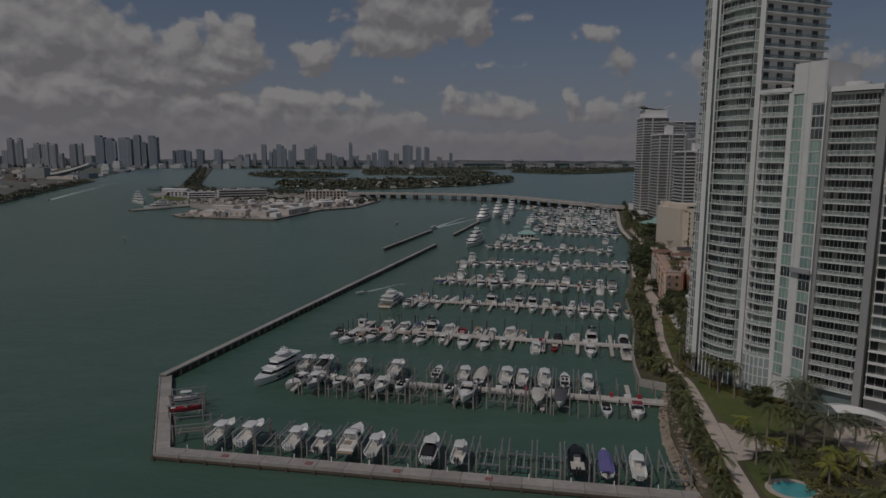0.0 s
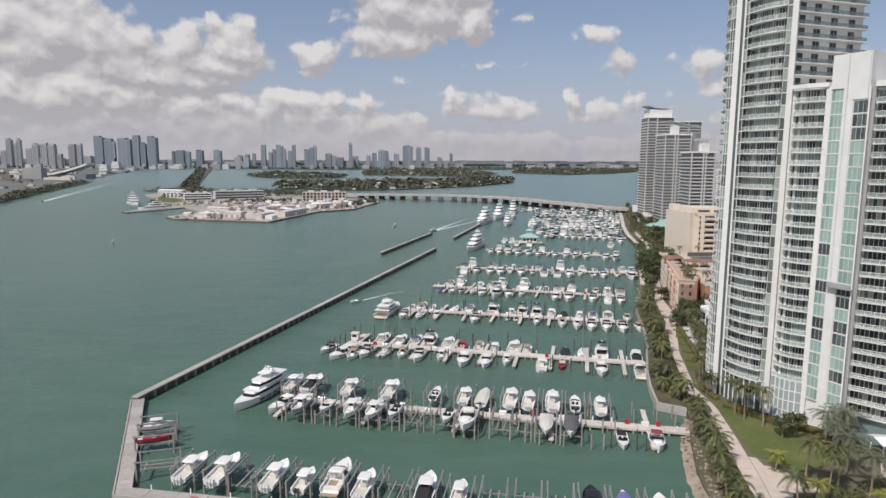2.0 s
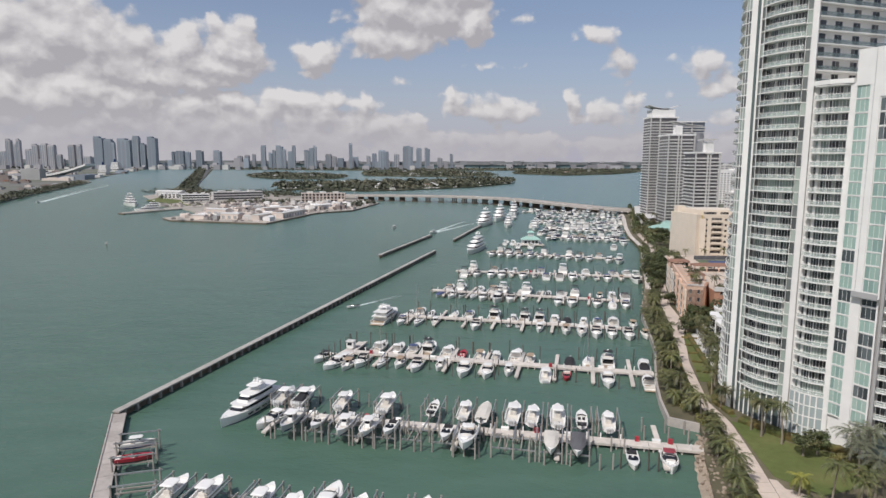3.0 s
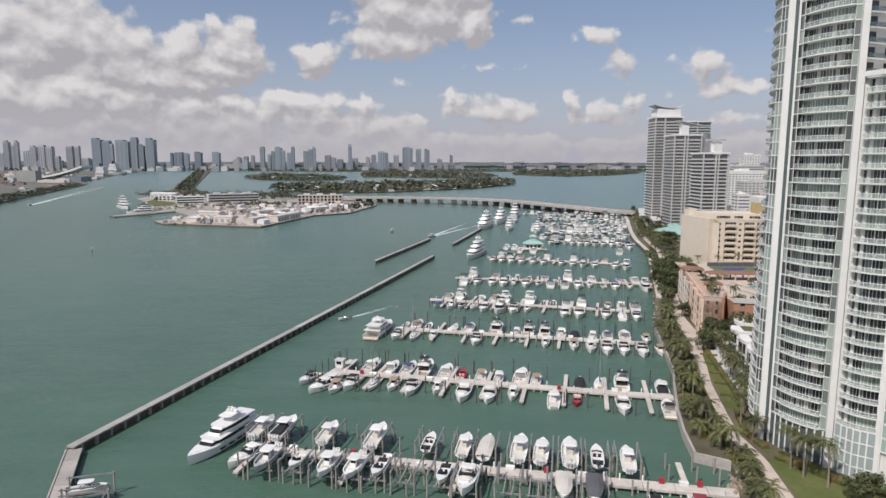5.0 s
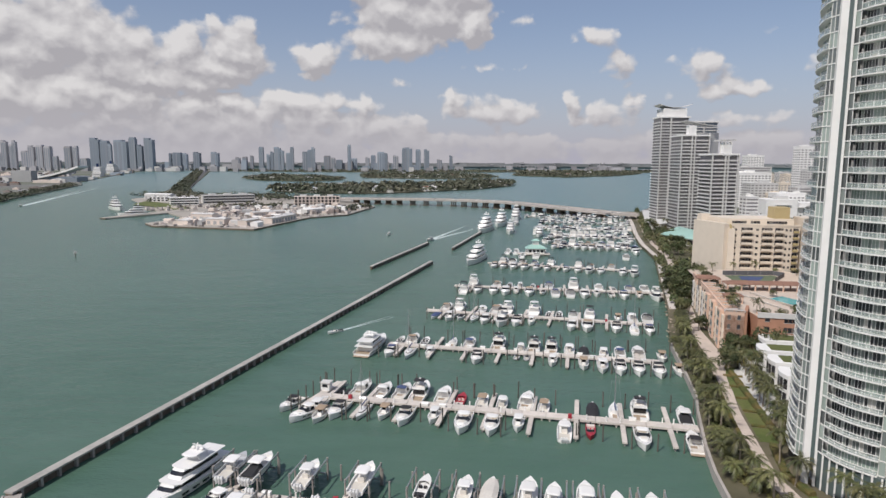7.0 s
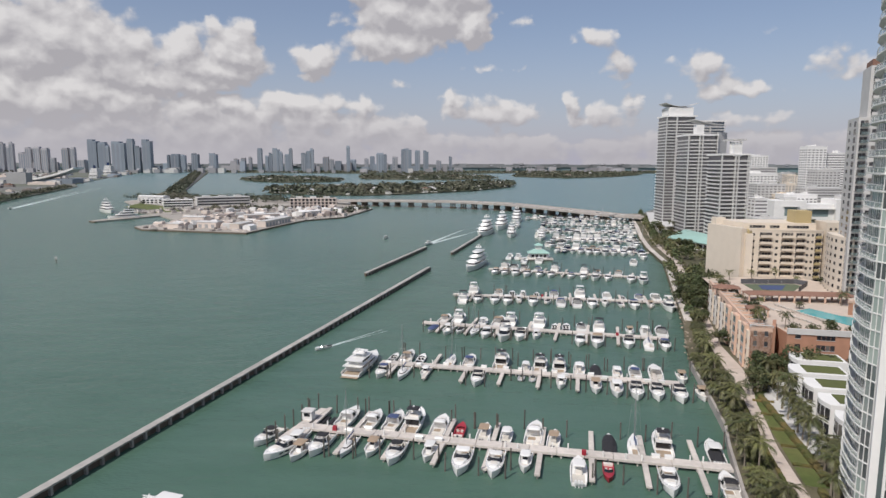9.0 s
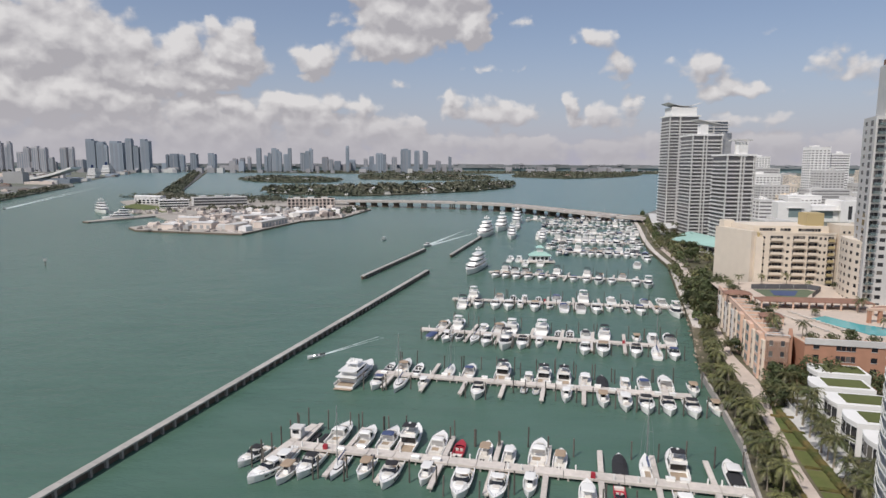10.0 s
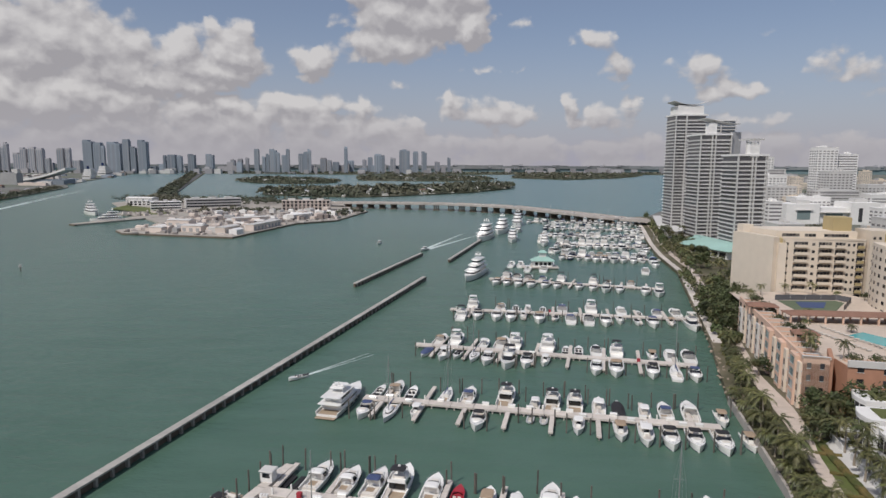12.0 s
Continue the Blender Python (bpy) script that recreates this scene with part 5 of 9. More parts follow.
def berth(pier, u, side, kind, gap=2.0, raised=0.0, bow_out=True, size=1.0, skew=0.0):
    v = side * (gap + HALF.get(kind, 5.0) * size)
    x, y = uv(pier, u, v)
    rz = heading(pier) + (0 if side > 0 else 180) + (0 if bow_out else 180) + skew
    key = kind + ("_far" if LITE[0] else "")
    m_ = pose(x, y, raised, 0, 0, rz) @ Matrix.Scale(1.0 if key not in STOCK else size, 4)
    return place(key, BUILD[kind], m_)


# low cruisers outnumber the tall boats, under tops of many colours
LOWER = {"sf": ("sf", "cx", "cxk", "cxt", "fbk"), "fb": ("fb", "cx", "cxt", "fbk", "cxb"), "cx": ("cx", "cx", "cxk", "cxw", "cxt", "cxb", "cct"), "cc": ("cc", "cc", "cct", "ccs", "cc")}


def moor(n, side, rows, lifted=False, gap=2.0, grow=1.0):
    r = random.Random(n * 10 + side)
    q = random.Random(n * 7 + side)
    pier = PIERS[n]
    for u, kind in rows:
        if not lifted:
            kind = q.choice(LOWER.get(kind, (kind,)))
        size = grow * r.uniform(0.92, 1.08) * (1.1 if 4 < n < 8 else 1.0)
        z = 2.5 if lifted else 0.0
        out = lifted or r.random() < 0.9
        berth(pier, u, side, kind, gap, z, out, size, r.uniform(-2, 2))
        if lifted:
            x, y = uv(pier, u, side * (gap + HALF.get(kind, 5.0)))
            place("lift", lambda: lift_frame(8.0, 4.9), pose(x, y, 0, 0, 0, heading(pier)))
        elif n < 8:
            for du in (-2.9, 2.9):
                if r.random() < (0.8 if n < 6 else 0.5):
                    x, y = uv(pier, u + du, side * (gap + HALF.get(kind, 5.0) * 1.7))
                    piling(x, y, r.choice((0, 0, 1)))


moor(1, 1, [(9.8, "cc"), (16.8, "cc"), (28.1, "cc"), (34.8, "ccs"), (40.8, "cxw"), (46.8, "cc"), (59.0, "cck"), (65.6, "ccs"), (90.3, "rib"), (96.2, "cvp"), (102.6, "cc")], True, 2.6, 0.98)
moor(2, 1, [(0.1, "ccg"), (5.5, "cck"), (16.8, "cc"), (28.5, "cc"), (41.1, "rud"), (49.3, "cc"), (54.2, "cvw"), (61.6, "cc"), (66.4, "cc"), (72.5, "cc"), (78.3, "rud"), (84.7, "cc")], True, 2.2)
moor(2, -1, [(8.6, "ccg"), (15.3, "ru"), (22.3, "cc"), (28.1, "cc"), (33.3, "rud"), (47.0, "rud"), (52.2, "cx"), (71.3, "cvw"), (77.2, "cvg")], True, 2.2)
moor(2, -1, [(89.2, "rud"), (97.0, "cxr")], False, 2.2)
moor(3, 1, [(-0.6, "ru"), (8.9, "cx"), (15.6, "cx"), (21.3, "fb"), (26.5, "fbk"), (33.4, "cx"), (38.7, "rur"), (44.8, "cc"), (50.4, "ccs"), (56.9, "fb"), (61.7, "cc"), (74.5, "cvk"), (80.3, "sl"), (86.6, "sf"), (97.9, "cck")])
moor(3, -1, [(1.6, "cc"), (8.0, "cx"), (14.6, "sl"), (20.5, "cx"), (26.5, "cx"), (34.0, "ccs"), (42.1, "cx"), (49.5, "cx"), (56.0, "cc"), (67.6, "cc"), (73.9, "rur"), (86.2, "cx"), (97.9, "cx")])
moor(4, 1, [(2.5, "rud"), (7, "fb"), (12, "rud"), (22.3, "sl"), (28.6, "fb"), (39.2, "fbk"), (47.4, "ccs"), (52.0, "fbk"), (58.0, "fbk"), (64.4, "cc"), (69.4, "cvk"), (76.1, "cc"), (81.5, "cx"), (87.8, "sf"), (95.5, "cx")])
moor(4, -1, [(3.2, "cx"), (9.9, "sl"), (16.7, "ccs"), (33.8, "cx"), (46.8, "dg"), (50.3, "dg"), (59.1, "ccs"), (69.3, "cc"), (75.3, "cc"), (80.8, "cx"), (86.6, "cx"), (92.8, "cx"), (99.1, "cx")])
LITE[0] = True
moor(5, 1, [(7.3, "fb"), (13.3, "fb"), (24.0, "cc"), (30.3, "fb"), (35.1, "sf"), (46.9, "sf"), (53.4, "rud"), (57.9, "rud"), (63.8, "cx"), (70.8, "fb"), (82.7, "cc"), (88.4, "cc"), (94.4, "sf")])
moor(5, -1, [(6.0, "cvb"), (12.9, "cc"), (17.3, "rud"), (23.3, "sl"), (28.3, "cx"), (35.6, "fb"), (41.6, "cx"), (47.5, "ccs"), (64.3, "cx"), (70.5, "fb"), (81.8, "cx"), (88.6, "sl"), (94.5, "fb")])
moor(6, -1, [(6.6, "fb"), (13.5, "sf"), (21.8, "fb"), (28.0, "cx"), (33.2, "ccs"), (40.1, "cx"), (46.9, "rud"), (53.2, "fb"), (60.7, "sf"), (67.8, "cx"), (73.9, "ccs"), (81.0, "rud"), (87.0, "cx"), (94.7, "cx"), (102.3, "fb")])
moor(6, 1, [(9.3, "fb"), (22.3, "fb"), (29.1, "rud"), (34.7, "cc"), (41.4, "rud"), (50, "cx"), (62.8, "sf"), (75.8, "cx"), (83.4, "rud"), (91, "fb"), (99, "cx")])
moor(7, -1, [(6.6, "cx"), (12.6, "fb"), (19.1, "sf"), (26.1, "cx"), (33.6, "fb"), (40.2, "cx"), (51.9, "fb"), (59.2, "sf"), (66.0, "fb"), (73.0, "cx"), (85.9, "cx"), (92.6, "sf")])
moor(7, 1, [(8.4, "fb"), (14.4, "sf"), (21.0, "cx"), (29.5, "cx"), (40, "fbk"), (57.7, "fb"), (66, "cx"), (78, "fb")])
for n in range(8, 13):
    r = random.Random(n)
    ln = math.dist(*PIERS[n])
    for side in (-1, 1):
        u = 3.0
        while u < ln - 2:
            if r.random() < 0.94:
                berth(PIERS[n], u, side, r.choice(("cx", "fb", "fbk", "cx", "cc", "cxk", "cxt", "rud", "cxd", "sl", "cx", "fb", "cxb")), 2.0, 0, True, r.uniform(1.2, 1.48), r.uniform(-2, 2))
            u += r.uniform(5.4, 6.8)

LITE[0] = False
# boats alongside the broad head of the third dock
place("cx", BUILD["cx"], pose(-35.2, 224.6, 0, 0, 0, 150))
place("cct", BUILD["cct"], pose(-31.0, 223.6, 0, 0, 0, 168))
place("cxk", BUILD["cxk"], pose(-40.4, 231.2, 0, 0, 0, 156) @ Matrix.Scale(0.9, 4))
# the large yachts lie at the dock ends
place("my", BUILD["my"], pose(-51.4, 187.4, 0, 0, 0, 162) @ Matrix.Diagonal((1.0, 0.98, 0.68, 1)))
place("my", BUILD["my"], pose(-24.5, 287, 0, 0, 0, -14) @ Matrix.Diagonal((1.15, 0.98, 0.92, 1)))
LITE[0] = True
place("mega", BUILD["mega"], pose(21, 487, 0, 0, 0, 163))
for x, y, rz, k in ((38, 676, 165, 1.0), (58, 732, 168, 1.0), (82, 806, 170, 0.95), (62, 664, 172, 0.72), (86, 640, 170, 0.62)):
    place("mega", BUILD["mega"], pose(x, y, 0, 0, 0, rz) @ Matrix.Diagonal((1.4 * k, 1.15 * k, 1.3 * k, 1)))
# smaller boats fill the water round the fuel dock
rf = random.Random(55)
for k in range(30):
    x, y = (rf.uniform(84, 100), rf.uniform(575, 660)) if k < 8 else ((rf.uniform(44, 82), rf.choice((508.0, 526.0))) if k < 16 else (rf.uniform(150, 196), rf.uniform(500, 690)))
    if k >= 16:
        x = 142 + (y - 497) * 0.2 - rf.uniform(5, 16)
    kind = rf.choice(("cx", "fb", "cxk", "cc"))
    key = kind + "_far"
    place(key, BUILD[kind], pose(x, y, 0, 0, 0, rf.choice((165, 345)) + rf.uniform(-4, 4)) @ Matrix.Scale(1.25 if key in STOCK else 1.0, 4))
for x, y, rz, k in ((76, 742, 172, "my"), (-43, 180, 152, "cx")):
    place(k, BUILD[k], pose(x, y, 0, 0, 0, rz))
LITE[0] = False
# lifts on the west arm of the wharf, one with a red-decked runabout
for x, y in ((-68.2, 161.0), (-65.6, 154.2), (-59.6, 142.6)):
    place("lift", lambda: lift_frame(8.0, 4.9), pose(x, y, 0, 0, 0, -74))
place("rur", BUILD["rur"], pose(-65.6, 154.2, 2.5, 0, 0, -74) @ Matrix.Scale(0.9, 4))
place("ccs", BUILD["ccs"], pose(-68.2, 161.0, 2.5, 0, 0, -74) @ Matrix.Scale(0.8, 4))
for u in (22.5, 53, 72, 78.5, 84.5, 110):
    x, y = uv(PIERS[1], u, 7.4)
    place("lift", lambda: lift_frame(8.0, 4.9), pose(x, y, 0, 0, 0, heading(PIERS[1])))
for u in (39.5, 60.5, 65.5):
    x, y = uv(PIERS[2], u, -7.2)
    place("lift", lambda: lift_frame(8.0, 4.9), pose(x, y, 0, 0, 0, heading(PIERS[2])))
for u in (93, 98.5, 103):
    for v in (5, 10):
        x, y = uv(PIERS[2], u, v)
        piling(x, y, 2)
# more pilings crowd the lifts of the second dock
r_ = random.Random(29)
for k in range(30):
    for v in (r_.choice((3.0, 7.0)), 12.0, -r_.choice((3.0, 7.0)), -12.0):
        if r_.random() < 0.62:
            piling(*uv(PIERS[2], 2 + 2.95 * k + r_.uniform(-0.4, 0.4), v + r_.uniform(-0.5, 0.5)), 2)

# ---- buildings ----
FH = 2.92


def ribbon(pts, z0, z1, material):
    """An unbroken strip of glass along a line; its map counts the panes."""
    c = bmesh.new()
    lay = c.loops.layers.uv.new("UVMap")
    lo = [c.verts.new((x, y, z0)) for x, y in pts]
    hi = [c.verts.new((x, y, z1)) for x, y in pts]
    for k in range(len(pts) - 1):
        f = c.faces.new((lo[k], lo[k + 1], hi[k + 1], hi[k]))
        for loop, u, v in zip(f.loops, (k, k + 1, k + 1, k), (0.1, 0.1, 0.9, 0.9)):
            loop[lay].uv = (u + (0.01 if u == k else -0.01), v)
    me = bpy.data.meshes.new("window_band")
    c.to_mesh(me)
    c.free()
    me.materials.append(material)
    return me


def curtain(parent, line, z0, floors, fh, glass, pane):
    """A flush curtain wall over all the floors: one sheet of glass and one grid of slab edges and mullions."""
    pts = even(line, pane)
    inn = inset(pts, 0.12)
    c = bmesh.new()
    lay = c.loops.layers.uv.new("UVMap")
    grid = [[c.verts.new((x, y, z0 + f * fh)) for x, y in inn] for f in range(floors + 1)]
    for f in range(floors):
        for k in range(len(inn) - 1):
            face = c.faces.new((grid[f][k], grid[f][k + 1], grid[f + 1][k + 1], grid[f + 1][k]))
            for loop, u, v in zip(face.loops, (k + 0.01, k + 0.99, k + 0.99, k + 0.01), (f + 0.1, f + 0.1, f + 0.9, f + 0.9)):
                loop[lay].uv = (u, v)
    me = bpy.data.meshes.new("curtain_glass")
    c.to_mesh(me)
    c.free()
    me.materials.append(glass)
    new("curtain_glass", me).parent = parent
    c = bmesh.new()
    for f in range(floors + 1):
        strip(c, pts, inset(pts, 0.4), z0 + f * fh - 0.12, z0 + f * fh + 0.12)
    for p in inset(pts, 0.08):
        box(c, p[0] - 0.05, p[0] + 0.05, p[1] - 0.06, p[1] + 0.06, z0, z0 + floors * fh)
    part("curtain_frame", c, WHITE, parent)


def facade(parent, line, z0, floors, fh, depth, glass, rail_mat, pane=1.25, rail=True, post=4, edge=0.12):
    """A front of balconies along a line: on each floor a slab, a ribbon of panes behind mullions, and a railing. Alike floors share meshes."""
    pts = even(line, pane)
    inn = inset(pts, depth)
    c = bmesh.new()
    strip(c, pts, inset(pts, depth + 0.3), -edge, edge)
    if rail:
        strip(c, inset(pts, 0.03), inset(pts, 0.13), 1.02, 1.12)
        for p in inset(pts, 0.08)[::2]:
            box(c, p[0] - 0.025, p[0] + 0.025, p[1] - 0.025, p[1] + 0.025, edge, 1.03)
    meshes = [("balcony_slab", data_of("balcony_slab", c, WHITE)), ("window_band", ribbon(inn, edge + 0.02, fh - edge - 0.02, glass))]
    c = bmesh.new()
    strip(c, inset(pts, depth + 0.06), inset(pts, depth + 0.2), edge, fh - edge)
    for k, p in enumerate(inn):
        w = 0.07 if k % post == 0 else 0.03
        box(c, p[0] - w, p[0] + w, p[1] - min(w, 0.07), p[1] + min(w, 0.07), edge, fh - edge)
    strip(c, inset(pts, depth - 0.03), inset(pts, depth + 0.05), fh - edge - 0.16, fh - edge)
    meshes.append(("window_frame", data_of("window_frame", c, WHITE)))
    if rail:
        c = bmesh.new()
        strip(c, inset(pts, 0.07), inset(pts, 0.10), edge + 0.05, 1.0)
        meshes.append(("railing", data_of("railing", c, rail_mat)))
    for f in range(floors + 1):
        for nm, me in meshes if f < floors else meshes[:1]:
            o = new(nm, me)
            o.parent, o.location = parent, (0, 0, z0 + f * fh)


def poly(parent, name, pts, z0, z1, material, label=""):
    c = bmesh.new()
    prism(c, pts, z0, z1)
    return part(name, c, material, parent, label)


def lerp(a, b, f):
    return (a[0] + (b[0] - a[0]) * f, a[1] + (b[1] - a[1]) * f)


def windows(parent, a, b, z0, floors, fh, cols, glass, proud=0.03, sill=None, balcony=None, rail_mat=None, ledge_on=True):
    """Rows of windows on the wall from a to b; cols gives their start, end and the heights of sill and head. Optional balconies project by so much."""
    dx, dy = b[0] - a[0], b[1] - a[1]
    ln = math.hypot(dx, dy)
    nx, ny = dy / ln, -dx / ln
    for f0, f1, h0, h1 in cols:
        p, q = lerp(a, b, f0), lerp(a, b, f1)
        c = bmesh.new()
        n = max(1, round(math.dist(p, q) / 1.4))
        for k in range(n):
            s, e = lerp(p, q, (k + 0.04) / n), lerp(p, q, (k + 0.96) / n)
            prism(c, [(s[0] + nx * proud, s[1] + ny * proud), (e[0] + nx * proud, e[1] + ny * proud), (e[0] - nx * 0.05, e[1] - ny * 0.05), (s[0] - nx * 0.05, s[1] - ny * 0.05)], h0, h1)
        me = data_of("window", c, glass)
        c = bmesh.new()
        if balcony:
            prism(c, [(p[0] + nx * balcony, p[1] + ny * balcony), (q[0] + nx * balcony, q[1] + ny * balcony), q, p], h0 - 0.22, h0 - 0.02)
            for s, e, th in ((p, q, 0.1),):
                prism(c, [(s[0] + nx * balcony, s[1] + ny * balcony), (e[0] + nx * balcony, e[1] + ny * balcony), (e[0] + nx * (balcony - th), e[1] + ny * (balcony - th)), (s[0] + nx * (balcony - th), s[1] + ny * (balcony - th))], h0 - 0.02, h0 + 0.95)
            nm, mt = "balcony", rail_mat or CREAM
        else:
            prism(c, [(p[0] + nx * 0.14, p[1] + ny * 0.14), (q[0] + nx * 0.14, q[1] + ny * 0.14), q, p], h0 - 0.12, h0 - 0.01)
            nm, mt = "window_sill", sill or OFFWHITE
        ledge = data_of(nm, c, mt)
        for f in range(floors):
            o = new("window", me)
            o.parent, o.location = parent, (0, 0, z0 + f * fh)
            if not (balcony or ledge_on):
                continue
            o2 = new(nm, ledge)
            o2.parent, o2.location = parent, (0, 0, z0 + f * fh)


def column(parent, x, y, w, z0, z1, turn=0.0, material=None, d=None):
    c = bmesh.new()
    d = d or w
    box(c, -w / 2, w / 2, -d / 2, d / 2, z0, z1)
    o = part("column", c, material or WHITE, parent)
    o.location, o.rotation_euler = (x, y, 0), (0, 0, radians(turn))
    return o


# the tall round-fronted tower
C1, C2 = (75.4, 188.0), (82.4, 173.2)
tower = thing("condominium_tower", "white round fronted condominium tower with glass balconies", "tower", "waterfront towers")
poly(tower, "core", [(77.4, 188.5), (84.6, 176.0), (103.5, 182.5), (110, 205), (98, 214), (87, 208), (81.0, 198)], 2, 128, GREY_WALL)
front = resample(bow((76.6, 186.2), (82.1, 174.6), 1.5, 24), 0.3)
curtain(tower, front[:6], 9.5, 40, FH, GLASS_SIDE, 1.0)
facade(tower, front[5:-4], 9.5, 40, FH, 1.25, GLASS_TOWER, GLASS_RAIL, 0.72, post=5)
curtain(tower, inset(front[-5:], 0.9), 9.5, 40, FH, GLASS_SIDE, 0.8)
SIDE = [(89.4, 211.3), (84.6, 208.6), (80.5, 204.3), (77.2, 198.8), (75.2, 193.4), (74.8, 190.9)]
facade(tower, SIDE, 6.6, 41, FH, 1.1, GLASS_SIDE, GLASS_RAIL, 1.2, post=3)
curtain(tower, [(75.0, 191.0), (75.3, 188.9)], 6.6, 41, FH, GLASS_SIDE, 1.05)
UP0, UP1 = (83.4, 173.3), (104.2, 180.4)
poly(tower, "upper_wall", [(83.0, 174.6), (103.7, 181.8), (103.2, 183.2), (82.6, 176.0)], 83.6, 127.4, WHITE, "pale wall behind the upper balconies")
windows(tower, (83.0, 174.6), (103.7, 181.8), 83.6, 15, FH, [(0.06, 0.15, 0.2, 2.4), (0.27, 0.37, 0.2, 2.4), (0.52, 0.62, 0.2, 2.4), (0.78, 0.88, 0.2, 2.4)], GLASS_DARK, ledge_on=False)
deck_line = resample([UP0, UP1], 1.6)
for nm, z_lo, z_hi, d0, d1, mt in (("balcony_slab", -0.12, 0.12, 0.0, 1.4, WHITE), ("railing", 0.17, 1.05, 0.05, 0.09, TEAL_RAIL)):
    c = bmesh.new()
    strip(c, inset(deck_line, d0), inset(deck_line, d1), z_lo, z_hi)
    me = data_of(nm, c, mt)
    for f in range(15):
        o = new(nm, me)
        o.parent, o.location = tower, (0, 0, 83.6 + f * FH)
column(tower, C1[0] + 0.1, C1[1] - 0.3, 1.25, 2, 129, -25)
column(tower, C1[0] + 1.0, C1[1] - 1.9, 0.4, 2, 129, -25)
poly(tower, "joint_glass", [(75.7, 187.1), (76.6, 186.35), (77.6, 187.4), (76.7, 188.2)], 6.6, 127, GLASS_PALE)
column(tower, C2[0], C2[1] + 0.2, 1.2, 2, 129, -25)
poly(tower, "lobby_glass", bow((76.6, 186.2), (82.1, 174.6), 0.8, 6) + [(84.6, 176), (78.2, 188.5)], 2, 9.3, GLASS_PALE, "two storey glazed lobby")
for k in range(9):
    p = bow((76.5, 186.0), (82.0, 174.8), 0.95, 8)[k]
    column(tower, p[0], p[1], 0.3, 2, 9.4, -25)
poly(tower, "roof_slab", [(76, 188), (82.5, 172.6), (105, 180), (111, 206), (98, 215), (86, 209), (78, 198)], 128, 129.2, WHITE)

# the lower block with its white fin
block = thing("condominium_block", "white condominium block with a tall blank fin and balconies", "apartment block", "waterfront towers")
mid = bow((82.9, 172.2), (87.3, 166.4), 0.9, 6)
facade(block, mid, 12.6, 24, FH, 1.25, GLASS_TOWER, GLASS_RAIL, 0.72, post=5)
poly(block, "core", [(85, 173.6), (89.2, 168.0), (104, 175), (103.5, 179)], 2, 83, GREY_WALL)
poly(block, "roof_slab", [(82.6, 172.8), (84.0, 168.9), (87.4, 165.9), (104, 174), (103, 180)], 82.9, 83.9, WHITE)
poly(block, "lobby_glass", [mid[0], mid[3], mid[-1], (89.2, 168), (85, 173.6)], 2, 12.4, GLASS_PALE, "tall white framed lobby glazing")
for k in range(1, 6):
    column(block, *mid[k], 0.28, 2, 12.5, -35)
for z in (4.6, 7.2, 9.8):
    c = bmesh.new()
    strip(c, mid, inset(mid, 0.25), z, z + 0.22)
    part("transom", c, WHITE, block)
column(block, 84.4, 171.5, 0.5, 12, 82.9, -35)
poly(block, "joint_wall", [(83.1, 173.9), (83.7, 172.6), (84.9, 172.9), (84.2, 174.6)], 2, 82.9, WHITE)
poly(block, "joint_wall", [(87.25, 166.6), (87.95, 165.6), (90.0, 166.9), (89.2, 168.2)], 2, 82.9, WHITE)
F0, F1 = (87.9, 165.6), (91.5, 157.7)
BK0, BK1 = (101.4, 174.5), (105.0, 166.6)
e0, e1 = lerp(F0, F1, 0.345), lerp(F0, F1, 0.60)
fin_n = (-0.885, -0.466)


def pushed(p, d):
    return (p[0] + fin_n[0] * d, p[1] + fin_n[1] * d)


poly(block, "fin", [pushed(e0, 0.3), pushed(e1, 0.3), pushed(e1, -0.3), pushed(lerp(F0, F1, 0.99), -0.3), BK1, BK0, pushed(lerp(F0, F1, 0.01), -0.3), pushed(e0, -0.3)], 2, 79.6, WHITE, "blank white wall fin")
poly(block, "fin", [pushed(F0, 0.3), pushed(F1, 0.3), BK1, BK0], 82.2, 89.6, WHITE, "blank white top of the fin")
poly(block, "fin", [pushed(e0, 0.3), pushed(F1, 0.3), BK1, BK0], 79.6, 82.2, WHITE)
for f0, f1, fl in ((0.01, 0.345, 25), (0.61, 0.985, 24)):
    facade(block, [pushed(lerp(F0, F1, f0), 0.15), pushed(lerp(F0, F1, f1), 0.15)], 9.4, fl, FH, 0.12, GLASS_TEAL, GLASS_RAIL, 1.05, rail=False, post=3)
column(block, *pushed(F1, 0.15), 0.3, 2, 82.3, -27)
column(block, *pushed(F0, 0.15), 0.3, 2, 82.3, -27)
c = bmesh.new()
box(c, 100, 104, 172, 176, 83.9, 87.5)
part("roof_house", c, OFFWHITE, block)
c = bmesh.new()
tube(c, (101.6, 162.5, 81.8), (101.6, 162.5, 84.9), 2.9, 22)
part("cooling_drum", c, WHITE, block)

wing = thing("condominium_wing", "white condominium wing with deep shaded balconies", "apartment block", "waterfront towers")
W0, W1 = (92.7, 157.4), (99.6, 150.6)
facade(wing, [W0, W1], 8.6, 25, FH, 1.9, GLASS_WING, GLASS_RAIL, 0.9, post=5)
poly(wing, "core", [(94.4, 159.2), (101.3, 152.4), (112, 165), (106, 171)], 2, 82, GREY_WALL)
poly(wing, "side_wall", [(92.2, 157.9), (92.6, 157.5), (94.4, 159.2), (93.6, 160)], 2, 82, GREY_WALL)
